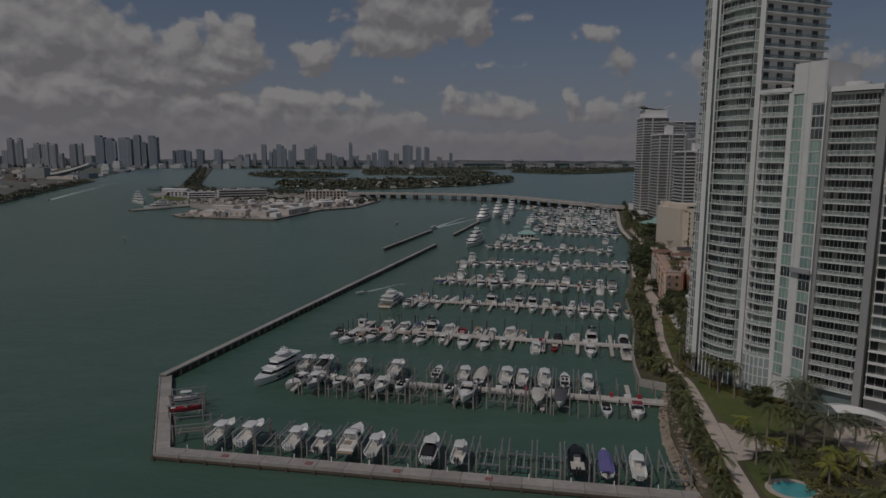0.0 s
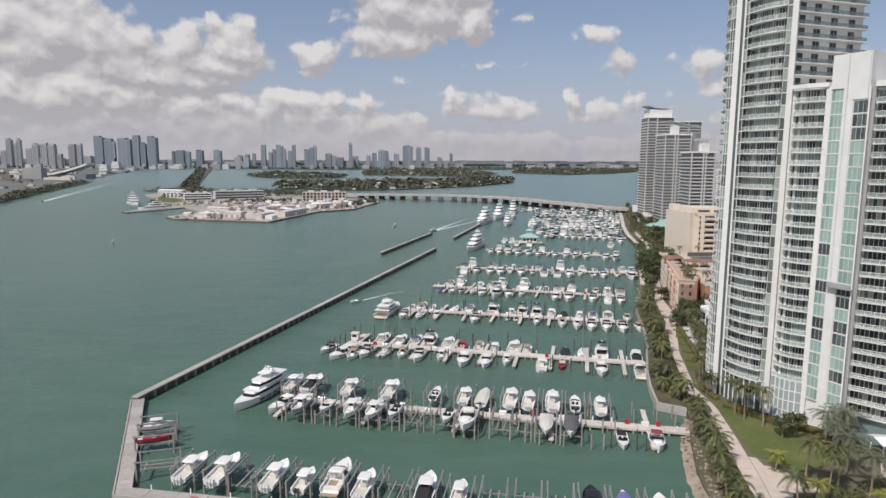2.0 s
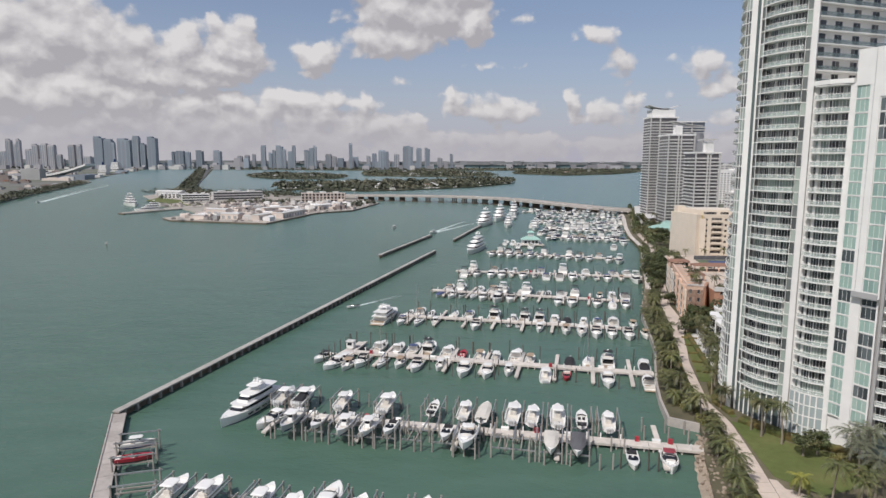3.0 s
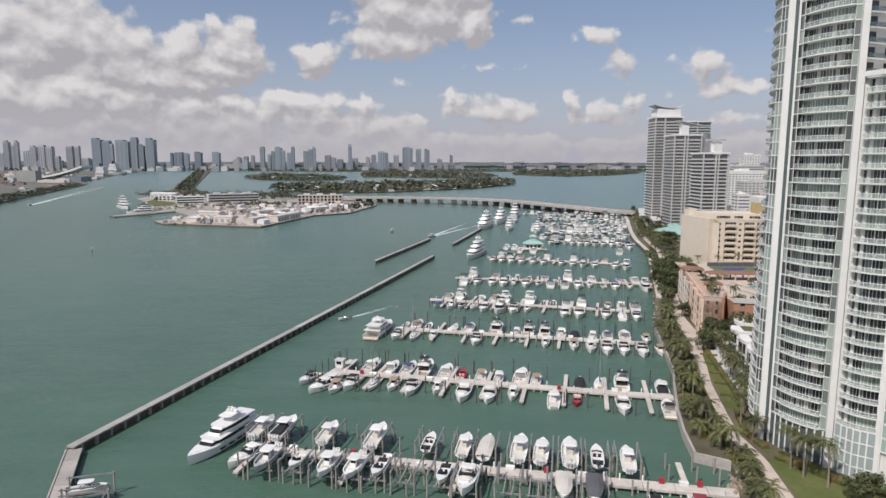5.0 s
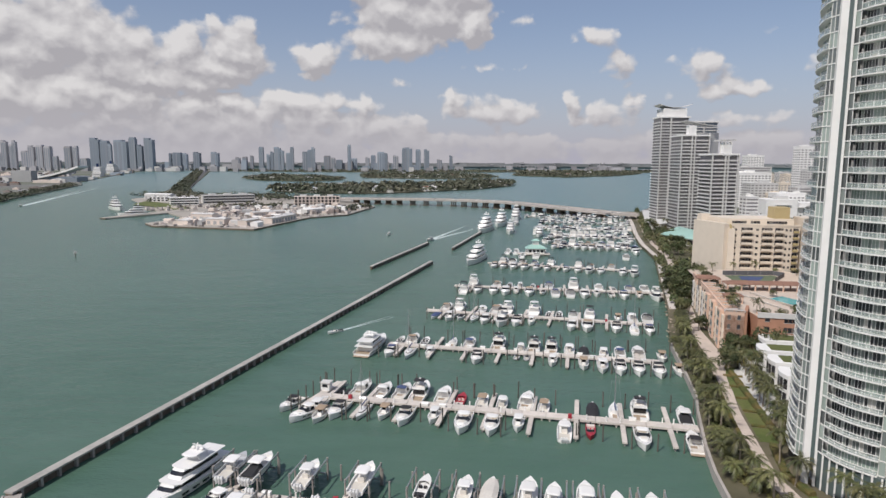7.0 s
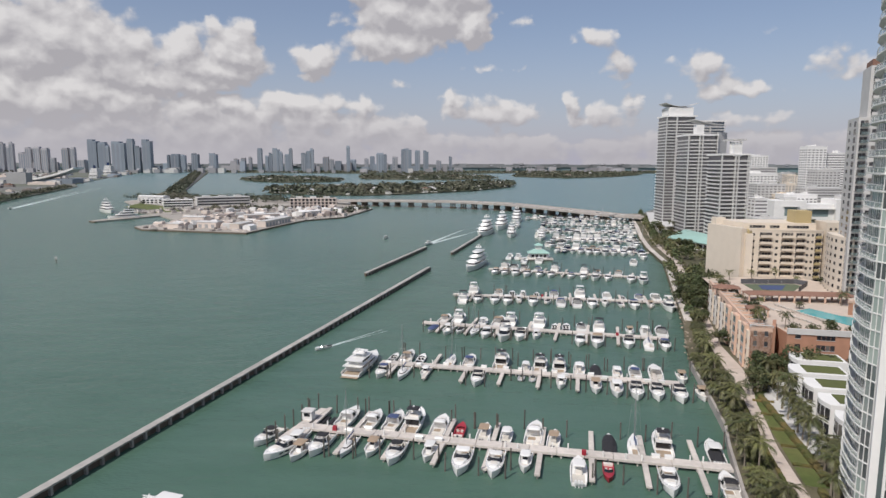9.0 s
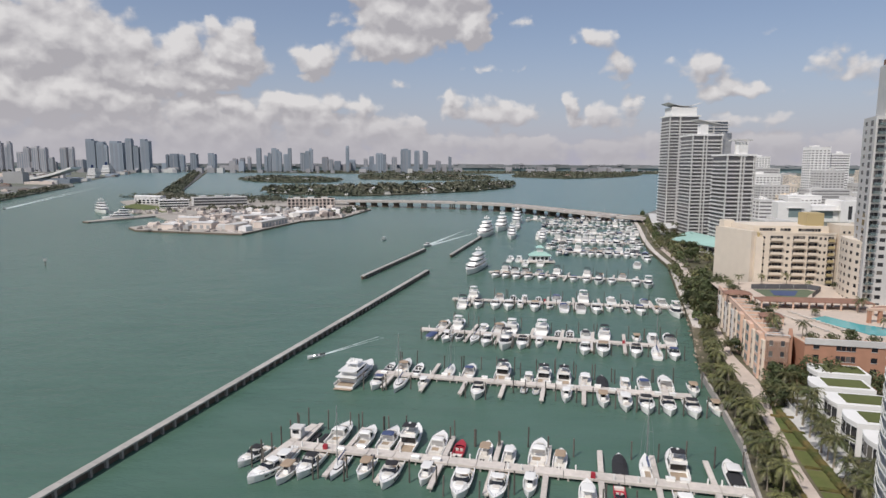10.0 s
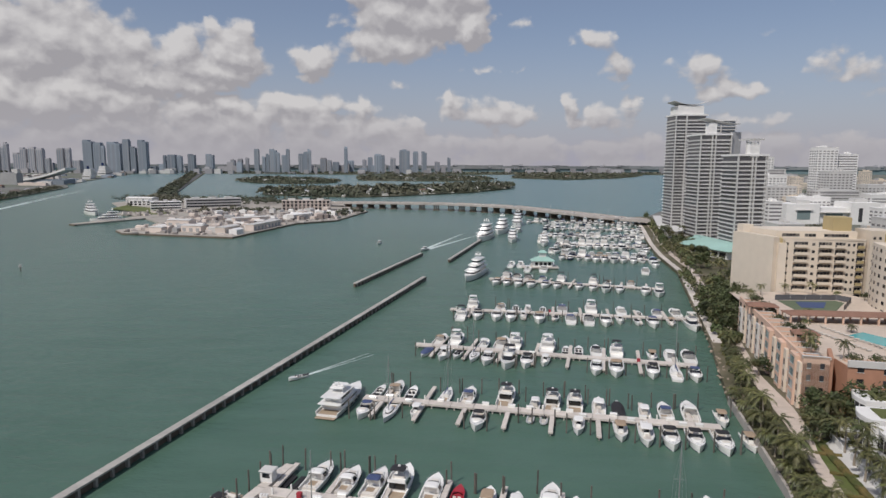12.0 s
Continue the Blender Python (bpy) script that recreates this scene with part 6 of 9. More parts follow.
# grey in place of white: the shaded strip between the wings, as wall colour
poly(wing, "end_wall", [(100.2, 151.2), (101.4, 150.1), (103.4, 152.0), (101.6, 153.0)], 2, 82, GREY_WALL)
facade(wing, [(101.5, 148.9), (117.4, 134.4)], 8.6, 25, FH, 1.8, GLASS_WING, GLASS_RAIL, 1.8, rail=False)
poly(wing, "core", [(103.0, 150.7), (118.8, 136.3), (130, 150), (113, 164)], 2, 82, GREY_WALL)
poly(wing, "roof_slab", [(101.0, 148.7), (117.2, 134.0), (130, 150), (113, 164), (103.2, 153.3)], 82.0, 83.2, WHITE)
poly(wing, "roof_slab", [(92.2, 157.2), (99.8, 149.8), (103, 153.5), (96, 160.5)], 82.0, 83.2, WHITE)
poly(wing, "lobby_glass", [(93.6, 158.4), (100.4, 151.6), (101.2, 152.4), (94.4, 159.2)], 2, 8.4, GLASS_PALE)

stage = thing("hanging_scaffold", "grey suspended work platform on the white fin", "scaffold")
p0, p1 = pushed(lerp(F0, F1, 0.42), 0.35), pushed(lerp(F0, F1, 1.05), 0.35)
q0, q1 = pushed(p0, 1.1), pushed(p1, 1.1)
c = bmesh.new()
prism(c, [p0, p1, q1, q0], 37.4, 37.6)
part("deck", c, GALV, stage)
c = bmesh.new()
prism(c, [pushed(p0, 1.05), pushed(p1, 1.05), q1, q0], 37.6, 38.7)
part("guard_panel", c, GREY_WALL, stage)
c = bmesh.new()
for f in (0.08, 0.92):
    p = pushed(lerp(p0, p1, f), 0.5)
    tube(c, (*p, 38), (*p, 89.8), 0.03, 4)
part("rope", c, GALV, stage)

canopy = thing("entrance_canopy", "white tensile canopy over the tower entrance", "canopy")
c = bmesh.new()
loft(c, [[(94.5 + 9 * k / 6, 147.0 - 6.0 * k / 6 + o, 5.6 + z + 0.9 * math.sin(math.pi * k / 6)) for o, z in ((0, 0), (3, 0.7), (6, 0), (6, -0.15), (3, 0.55), (0, -0.15))] for k in range(7)])
part("fabric", c, GEL, canopy)
for x, y in ((95, 147.4), (103, 142.0), (95.4, 152.0), (103, 146.6)):
    c = bmesh.new()
    tube(c, (x, y, 1.9), (x, y, 5.7), 0.12, 6)
    part("post", c, WHITE, canopy)

# the cream apartment house
beige = thing("apartment_house", "cream stuccoed apartment house with stacked loggias", "apartment house", "waterfront towers")
BA, BB, BC, BD = (133.2, 400), (138.2, 374.6), (172.5, 369.6), (178, 400)
poly(beige, "wall", [BA, (137.6, 377.6), lerp(BB, BC, 0.10), (BC[0], BC[1]), BD], 2, 36.2, CREAM)
poly(beige, "end_bay", [(139.6, 373.0), (142.6, 372.5), (143.2, 377), (140.2, 377.5)], 2, 34.8, CREAM, "projecting cream end bay")
poly(beige, "end_bay", [(132.6, 399), (137.9, 374.0), (140.4, 374.6), (135.5, 399)], 2, 37.2, CREAM, "blank cream end bay")
poly(beige, "recess", [lerp(BB, BC, 0.075), lerp(BB, BC, 0.13), (144, 380), (141, 380)], 2, 36.6, OCHRE, "ochre stair recess")
windows(beige, lerp(BB, BC, 0.1), BC, 2.6, 11, 3.03, [(0.035, 0.075, 1.0, 2.1), (0.36, 0.40, 1.0, 2.1)], GLASS_DARK, ledge_on=False)
windows(beige, lerp(BB, BC, 0.1), BC, 2.6, 11, 3.03, [(0.14, 0.31, 0.5, 2.5), (0.44, 0.60, 0.5, 2.5), (0.64, 0.76, 0.5, 2.5)], GLASS_DARK, balcony=1.3, rail_mat=CREAM)
windows(beige, lerp(BB, BC, 0.1), BC, 2.6, 11, 3.03, [(0.79, 0.82, 1.0, 2.1), (0.85, 0.88, 1.0, 2.1)], GLASS_DARK, ledge_on=False)
windows(beige, lerp(BB, BC, 0.1), BC, 2.6, 11, 3.03, [(0.90, 0.98, 0.5, 2.5)], GLASS_DARK, balcony=1.0, rail_mat=OCHRE)
poly(beige, "penthouse", [(141, 379), (172, 374.5), (176, 396), (137, 398)], 36.2, 39.4, CREAM)
windows(beige, (141, 379), (172, 374.5), 36.5, 1, 3, [(0.08, 0.30, 0.6, 1.8), (0.36, 0.50, 0.6, 1.8), (0.6, 0.9, 0.6, 1.8)], GLASS_DARK)
poly(beige, "lift_tower", [(164, 378), (171, 377), (173, 386), (165, 387)], 39.4, 45, OCHRE)
poly(beige, "stair_house", [(134.8, 395), (139, 394), (139, 398.5), (134.2, 399)], 37.2, 40.5, CREAM)
poly(beige, "parapet", [lerp(BB, BC, 0.1), (BC[0], BC[1] - 0.25), (BC[0], BC[1] + 0.3), (141.6, 375.2)], 36.2, 37.0, CREAM)
beige2 = thing("apartment_house", "second cream apartment house with an ochre stair tower", "apartment house", "waterfront towers")
poly(beige2, "stair_tower", [(173.5, 368.6), (182, 367.2), (184, 380), (175, 381)], 2, 40.5, CREAM)
poly(beige2, "recess", [(178.6, 367.2), (181.6, 366.7), (182, 370), (179, 370)], 2, 39.5, OCHRE, "ochre stair recess")
windows(beige2, (173.5, 368.6), (182, 367.2), 2.6, 12, 3.03, [(0.12, 0.24, 1.0, 2.1), (0.36, 0.48, 1.0, 2.1)], GLASS_DARK, ledge_on=False)
poly(beige2, "wall", [(182, 364.5), (214, 359), (220, 390), (184, 392)], 2, 37.5, CREAM)
windows(beige2, (182, 364.5), (214, 359), 2.6, 11, 3.03, [(0.06, 0.12, 1, 2.1)], GLASS_DARK, ledge_on=False)
windows(beige2, (182, 364.5), (214, 359), 2.6, 11, 3.03, [(0.22, 0.5, 0.5, 2.5), (0.6, 0.9, 0.5, 2.5)], GLASS_DARK, balcony=1.3)

# the pale green and cream tower
yacht_t = thing("condominium_tower", "pale cream tower with blue shaded balconies and a tiled cap", "tower", "waterfront towers")
YA, YB, YC = (164.0, 345), (157.4, 328), (191.0, 322)
poly(yacht_t, "wall", [YA, YB, YC, (195.0, 345)], 2, 84, OFFWHITE)
poly(yacht_t, "upper_wall", [(167.0, 343), (161.0, 329), (189.0, 324), (192.0, 343)], 84, 103, OFFWHITE)
poly(yacht_t, "roof_cap", [(167.5, 342), (162.0, 330), (188.0, 325), (191.0, 342)], 103, 105.5, TILE)
windows(yacht_t, YB, YC, 4, 26, 3.05, [(0.02, 0.10, 0.4, 2.5), (0.30, 0.40, 0.4, 2.5), (0.60, 0.72, 0.4, 2.5)], GLASS_DARK, balcony=1.4, rail_mat=TEAL_RAIL)
windows(yacht_t, YB, YC, 4, 26, 3.05, [(0.14, 0.20, 0.9, 2.3), (0.46, 0.52, 0.9, 2.3)], GLASS_DARK, ledge_on=False)
windows(yacht_t, YA, YB, 4, 26, 3.05, [(0.18, 0.34, 0.9, 2.3), (0.62, 0.82, 0.4, 2.5)], GLASS_DARK, ledge_on=False)
windows(yacht_t, (161.0, 329), (189.0, 324), 84.5, 6, 3.05, [(0.04, 0.12, 0.4, 2.5), (0.3, 0.4, 0.4, 2.5)], GLASS_DARK, balcony=1.0, rail_mat=OFFWHITE)
yacht_w = thing("apartment_house", "rounded cream apartment wing below the pale tower", "apartment house", "waterfront towers")
yw = bow((163.5, 352), (159.0, 327.2), 2.0, 6)
poly(yacht_w, "wall", yw + [(165.0, 330), (169.0, 350)], 2, 38, CREAM)
for a_, b_ in zip(yw, yw[1:]):
    windows(yacht_w, a_, b_, 4, 11, 3.05, [(0.3, 0.7, 0.9, 2.2)], GLASS_DARK, ledge_on=False)

# the terracotta building with its pool deck
pink = thing("terracotta_building", "terracotta and salmon low apartment building with pool deck", "apartment building", "waterfront houses")
PA, PB, PC, PD = (116.2, 354.5), (107.0, 316), (98.0, 278.6), (104.0, 276.9)
poly(pink, "wall", [PA, PB, PC, PD, (108.8, 286.5), (140, 300), (150, 345)], 2, 14.6, SALMON)
poly(pink, "pool_deck", [(116.6, 353.6), (107.6, 316), (98.8, 279.2), (103.8, 277.8), (108.9, 286.2), (108.4, 276.2), (150, 267), (172, 340), (165, 372), (120, 372)], 14.6, 14.8, DECK_PAVE)
poly(pink, "parapet", [PA, PB, PC, PD, lerp(PD, (103.0, 279), 0.5), (98.9, 279.6), (107.7, 316), (116.9, 354.3)], 14.6, 16.6, SALMON)
poly(pink, "parapet", [lerp(PC, PD, -0.03), lerp(PC, PD, 1.04), (104.2, 277.6), (98.0, 279.3)], 16.0, 16.7, OFFWHITE, "white coping")
poly(pink, "south_wall", [PC, PD, (104.6, 280), (99.4, 281.5)], 2, 14.7, BRICK)
poly(pink, "recess_wall", [(104.0, 277.2), (108.8, 286.4), (110, 286.4), (105, 277)], 2, 16.4, BRICK)
poly(pink, "east_wing", [(107.9, 275.6), (150, 266), (154, 282), (109.2, 288.5)], 2, 14.7, BRICK, "terracotta east wing")
poly(pink, "parapet", [(107.7, 275.3), (150, 265.7), (150.2, 266.5), (108, 276.1)], 14.7, 16.4, OFFWHITE, "white coping")
windows(pink, PC, PD, 2.6, 4, 3.3, [(0.14, 0.32, 0.9, 2.4), (0.64, 0.82, 0.9, 2.4)], GLASS_DARK, sill=OFFWHITE)
windows(pink, (107.9, 275.6), (150, 266), 2.6, 4, 3.3, [(0.05, 0.09, 0.9, 2.4), (0.19, 0.31, 0.7, 2.4), (0.40, 0.44, 0.9, 2.4), (0.52, 0.56, 0.9, 2.4)], GLASS_DARK, sill=OFFWHITE)
windows(pink, PA, PB, 2.6, 4, 3.3, [(k * 0.16 + 0.04, k * 0.16 + 0.11, 0.8, 2.5) for k in range(6)], GLASS_DARK, sill=OFFWHITE)
windows(pink, PB, PC, 2.6, 4, 3.3, [(k * 0.16 + 0.04, k * 0.16 + 0.11, 0.8, 2.5) for k in range(6)], GLASS_DARK, sill=OFFWHITE)
for f in (0.12, 0.46, 0.80):
    p, q = lerp(PB, PC, f), lerp(PB, PC, f + 0.13)
    poly(pink, "bay", [(p[0] - 1.2, p[1] + 0.3), (q[0] - 1.2, q[1] + 0.3), q, p], 2, 15.8, SALMON)
    windows(pink, (p[0] - 1.2, p[1] + 0.3), (q[0] - 1.2, q[1] + 0.3), 2.6, 4, 3.3, [(0.15, 0.85, 0.6, 2.6)], GLASS_PALE, sill=OFFWHITE)


for a_, b_ in ((PA, PB), (PB, PC)):
    for z in (5.6, 8.9, 12.2):
        d_ = (Vector(b_) - Vector(a_)).normalized()
        n_ = Vector((d_.y, -d_.x)) * 0.18
        poly(pink, "string_course", [(a_[0] + n_.x, a_[1] + n_.y), (b_[0] + n_.x, b_[1] + n_.y), b_, a_], z, z + 0.28, OFFWHITE)
    for k in range(6):
        p, q = lerp(a_, b_, k * 0.16 + 0.125), lerp(a_, b_, k * 0.16 + 0.185)
        d_ = (Vector(q) - Vector(p)).normalized()
        n_ = Vector((d_.y, -d_.x))
        poly(pink, "pale_bay", [(p[0] + n_.x * 0.7, p[1] + n_.y * 0.7), (q[0] + n_.x * 0.7, q[1] + n_.y * 0.7), q, p], 2, 13.6 + 0.9 * (k % 2), CREAM if k % 2 else OFFWHITE)
        windows(pink, (p[0] + n_.x * 0.7, p[1] + n_.y * 0.7), (q[0] + n_.x * 0.7, q[1] + n_.y * 0.7), 2.6, 3, 3.3, [(0.2, 0.8, 0.7, 2.5)], GLASS_DARK, ledge_on=False)


def pavilion(x0, y0, x1, y1, turn, label):
    """A tiled pavilion roof on posts on the pool deck."""
    t = thing("pool_pavilion", label, "pavilion", "roof pavilions", at=((x0 + x1) / 2, (y0 + y1) / 2, 14.8), rz=turn)
    w, d = abs(x1 - x0) / 2, abs(y1 - y0) / 2
    c = bmesh.new()
    loft(c, [[(-w, -d, 2.6), (w, -d, 2.6), (w, d, 2.6), (-w, d, 2.6)], [(-w, -d, 2.8), (w, -d, 2.8), (w, d, 2.8), (-w, d, 2.8)], [(-w + d * 0.85, -0.1, 3.8), (w - d * 0.85, -0.1, 3.8), (w - d * 0.85, 0.1, 3.8), (-w + d * 0.85, 0.1, 3.8)]])
    part("tiled_roof", c, TILE, t)
    n = max(2, int(w * 2 / 5))
    for k in range(n + 1):
        for s in (-1, 1):
            c = bmesh.new()
            px = -w + 0.5 + (2 * w - 1) * k / n
            box(c, px - 0.25, px + 0.25, s * (d - 0.5) - 0.25, s * (d - 0.5) + 0.25, 0, 2.6)
            part("post", c, SALMON, t)


pavilion(117, 318, 156, 325.5, -6, "long clay tiled pavilion beside the roof pool")
pavilion(110, 332, 120, 338, -14, "small clay tiled pavilion on the roof deck")
pavilion(106, 296, 113, 301, -14, "small clay tiled pavilion on the roof deck")
pavilion(150, 305, 168, 310, -8, "clay tiled pavilion at the end of the roof pool")
for pts, mt, nm, lb, cat, z in (
        ([(126, 305), (128.5, 298), (131, 291), (133, 284.5), (146, 281), (150, 284), (146, 291), (138, 298), (133.5, 309)], POOL, "roof_pool", "turquoise swimming pool on the roof deck", "pool", 14.84),
        ([(131, 355), (129, 339), (143, 338), (154, 351), (153, 355)], COURT_G, "tennis_court", "green surround of the rooftop tennis court", "tennis court", 14.84),
        ([(136.5, 352.5), (133.5, 343), (141, 342), (147.5, 351.5)], COURT_B, "court_surface", "blue playing surface of the rooftop tennis court", "tennis court", 14.93)):
    c = bmesh.new()
    prism(c, pts, z, z + 0.08)
    solo(nm, c, mt, lb, cat)
fence = thing("court_fence", "dark mesh fence round the tennis court", "fence")
fl = [(130.5, 356), (154, 356), (156.5, 351), (145, 337)]
for a_, b_ in zip(resample(fl, 6), resample(fl, 6)[1:]):
    c = bmesh.new()
    prism(c, [a_, b_, (b_[0] + 0.06, b_[1] + 0.06), (a_[0] + 0.06, a_[1] + 0.06)], 15.0, 17.0)
    part("mesh_panel", c, CLOTHS["g"], fence)
    c = bmesh.new()
    tube(c, (*a_, 14.8), (*a_, 17.1), 0.06, 5)
    part("post", c, GALV, fence)
arbor = thing("roof_arch", "terracotta garden arch on the pool deck", "pavilion", at=(146, 300, 14.8))
for x in (-3.5, 0, 3.5):
    c = bmesh.new()
    box(c, x - 0.5, x + 0.5, -0.5, 0.5, 0, 4.2)
    part("pier", c, BRICK, arbor)
c = bmesh.new()
box(c, -4.2, 4.2, -0.7, 0.7, 4.2, 5.0)
part("beam", c, SALMON, arbor)


# white townhouses with planted roofs
def townhouse(x, y, rz=-13):
    t = thing("townhouse", "white townhouse with a curved front and planted roof", "townhouse", "row of townhouses", at=(x, y, 1.9), rz=rz)
    front = bow((0, 8.6), (0, 0), 1.1, 5)
    poly(t, "wall", front + [(13, 0), (13, 8.6)], 0, 7.6, WHITE)
    poly(t, "cornice", [(p[0] - 0.1, p[1]) for p in front] + [(13, 0), (13, 8.6)], 7.6, 8.2, WHITE)
    poly(t, "planted_roof", [(2.4, 1.3), (12.0, 1.3), (12.0, 7.3), (2.4, 7.3)], 8.2, 8.45, ROOF_GREEN, "planted green roof bed")
    for k in range(5):
        a_, b_ = lerp(front[k], front[k + 1], 0.08), lerp(front[k], front[k + 1], 0.92)
        for z0, z1 in ((0.4, 3.2), (4.2, 7.0)):
            poly(t, "window", [(a_[0] - 0.05, a_[1]), (b_[0] - 0.05, b_[1]), (b_[0] + 0.05, b_[1]), (a_[0] + 0.05, a_[1])], z0, z1, GLASS_DARK)
    for x0 in (2.0, 5.2):
        poly(t, "window", [(x0, -0.04), (x0 + 2.2, -0.04), (x0 + 2.2, 0.05), (x0, 0.05)], 4.6, 6.4, GLASS_DARK)
    poly(t, "terrace", [(-5, 0.3), (-1.4, 0.3), (-1.4, 8.3), (-5, 8.3)], 0, 0.5, OFFWHITE)
    poly(t, "terrace_wall", [(-5.2, 0.3), (-5, 0.3), (-5, 8.3), (-5.2, 8.3)], 0, 1.5, WHITE)
    return t


for k, (x, y) in enumerate(((98.8, 252.2), (96.4, 240.6), (93.8, 229.2), (91.1, 217.8), (105.0, 263.5))):
    m_ = pose(x, y, 1.9, 0, 0, -13)
    place("townhouse", lambda: townhouse(0, 0), m_)
c = bmesh.new()
prism(c, [(83.6, 222), (86.6, 240), (92.2, 257.5), (98, 262), (96.5, 252), (92, 232), (89, 218)], 1.9, 1.98)
solo("terrace_paving", c, OFFWHITE, "white tiled terraces before the townhouses", "pavement", kind="structure")

# ---- planting ----
def frond_parts(seed, ln, droop, leaf):
    """One palm frond as points and faces: a bent rib with hanging leaflets on both sides."""
    r = random.Random(seed)
    verts, faces = [], []
    n = 7
    rise = 0.75 - 0.45 * droop
    rib = [Vector((ln * (k / n) * (1 - 0.22 * (k / n) * droop), 0, ln * (rise * (k / n) - (0.55 + 0.35 * droop) * (k / n) ** 2))) for k in range(n + 1)]

    def face(*pts):
        i = len(verts)
        verts.extend(tuple(p) for p in pts)
        faces.append(tuple(range(i, i + len(pts))))
    for a, b in zip(rib, rib[1:]):
        face(a + Vector((0, -0.05, 0)), a + Vector((0, 0.05, 0)), b + Vector((0, 0.03, 0)), b + Vector((0, -0.03, 0)))
    m_ = 18
    for k in range(2, m_):
        f = k / m_
        i = min(n - 1, int(f * n))
        p = rib[i].lerp(rib[i + 1], f * n - i)
        d = (rib[i + 1] - rib[i]).normalized()
        w = leaf * (0.45 + 0.85 * math.sin(math.pi * min(1, f * 0.8 + 0.12)))
        for s in (-1, 1):
            tip = p + d * w * 0.75 + Vector((0, s * w * 0.75, -w * r.uniform(0.1, 0.5)))
            face(p - d * 0.1, p + d * 0.1, tip)
    return verts, faces


def frond_mesh(seed, ln, droop, material, leaf=0.8):
    me = bpy.data.meshes.new("frond")
    v, f = frond_parts(seed, ln, droop, leaf)
    me.from_pydata(v, [], f)
    me.materials.append(material)
    return me


def palm(label, h, ln, count, material, lean=0.4, leaf=0.8, seed=1, whole=False):
    """A palm; whole: its crown is one mesh, for those too far off to tell the fronds apart."""
    r = random.Random(seed)
    t = thing("palm_tree", label, "palm tree", "palms along the waterfront")
    c = bmesh.new()
    rings = []
    for k in range(6):
        f = k / 5
        rad = 0.22 * (1 - 0.45 * f) + (0.1 if k == 0 else 0)
        rings.append([(lean * f * f + rad * math.cos(a * math.tau / 7), rad * math.sin(a * math.tau / 7), h * f - (0.3 if k == 0 else 0)) for a in range(7)])
    loft(c, rings)
    part("trunk", c, BARK, t)
    droops = (0.15, 0.55, 0.95, 1.3)
    meshes = [None if whole else frond_mesh(seed * 7 + k, ln, d, material, leaf) for k, d in enumerate(droops)]
    vs, fs = [], []
    for k in range(count):
        i = (k * 4 // count)
        turn = Matrix.LocRotScale((lean, 0, h - 0.05), Euler((r.uniform(-0.15, 0.15), r.uniform(-0.15, 0.1), k * 2.4 + r.uniform(-0.3, 0.3))), [r.uniform(0.85, 1.12)] * 3)
        if whole:
            v, f = frond_parts(seed * 7 + i, ln, droops[i], leaf)
            fs += [tuple(j + len(vs) for j in q) for q in f]
            vs += [tuple(turn @ Vector(p)) for p in v]
        else:
            o = new("frond", meshes[i])
            o.parent = t
            o.matrix_basis = turn
    if whole:
        me = bpy.data.meshes.new("crown")
        me.from_pydata(vs, [], fs)
        me.materials.append(material)
        new("crown", me).parent = t
    return t


def clump_mesh(name, seed, rx, rz, n, leaf, material, lift=0.0):
    """A crown: many small leaf cards gathered in uneven clumps with gaps between."""
    r = random.Random(seed)
    heads = []
    for _ in range(9):
        a, e = r.uniform(0, math.tau), r.uniform(-0.3, 1.2)
        k = r.uniform(0.45, 0.85)
        heads.append((Vector((math.cos(a) * math.cos(e) * rx * k, math.sin(a) * math.cos(e) * rx * k, lift + math.sin(e) * rz * k)), r.uniform(0.28, 0.5) * rx))
    verts, faces = [], []
    for _ in range(n):
        ctr, rad = r.choice(heads)
        d = Vector((r.gauss(0, 1), r.gauss(0, 1), r.gauss(0, 0.8)))
        d.normalize()
        p = ctr + d * rad * r.uniform(0.65, 1.1)
        u = Vector((r.gauss(0, 1), r.gauss(0, 1), r.gauss(0, 0.6))).normalized()
        v = d.cross(u)
        if v.length < 0.1:
            continue
        v.normalize()
        s = leaf * r.uniform(0.6, 1.4)
        i = len(verts)
        verts += [tuple(p - u * s), tuple(p + v * s * 0.6), tuple(p + u * s), tuple(p - v * s * 0.6)]
        faces.append((i, i + 1, i + 2, i + 3))
    me = bpy.data.meshes.new(name)
    me.from_pydata(verts, [], faces)
    me.materials.append(material)
    return me


def tree(label, h, rx, rz, seed, material=None, n=900, leaf=0.42):
    r = random.Random(seed)
    t = thing("broadleaf_tree", label, "tree", "trees behind the promenade")
    c = bmesh.new()
    tube(c, (0, 0, -0.3), (0.1, 0, h * 0.5), 0.3, 7, 0.2)
    part("trunk", c, BARK, t)
    for k in range(2):
        a = k * 2.9 + r.random()
        c = bmesh.new()
        tube(c, (0.1, 0, h * 0.42), (math.cos(a) * rx * 0.55, math.sin(a) * rx * 0.55, h * 0.8), 0.14, 5, 0.05)
        part("limb", c, BARK, t)
    o = new("crown", clump_mesh("crown", seed, rx, rz, n, leaf, material or FOLIAGE))
    o.parent, o.location = t, (0, 0, h * 0.72)
    return t


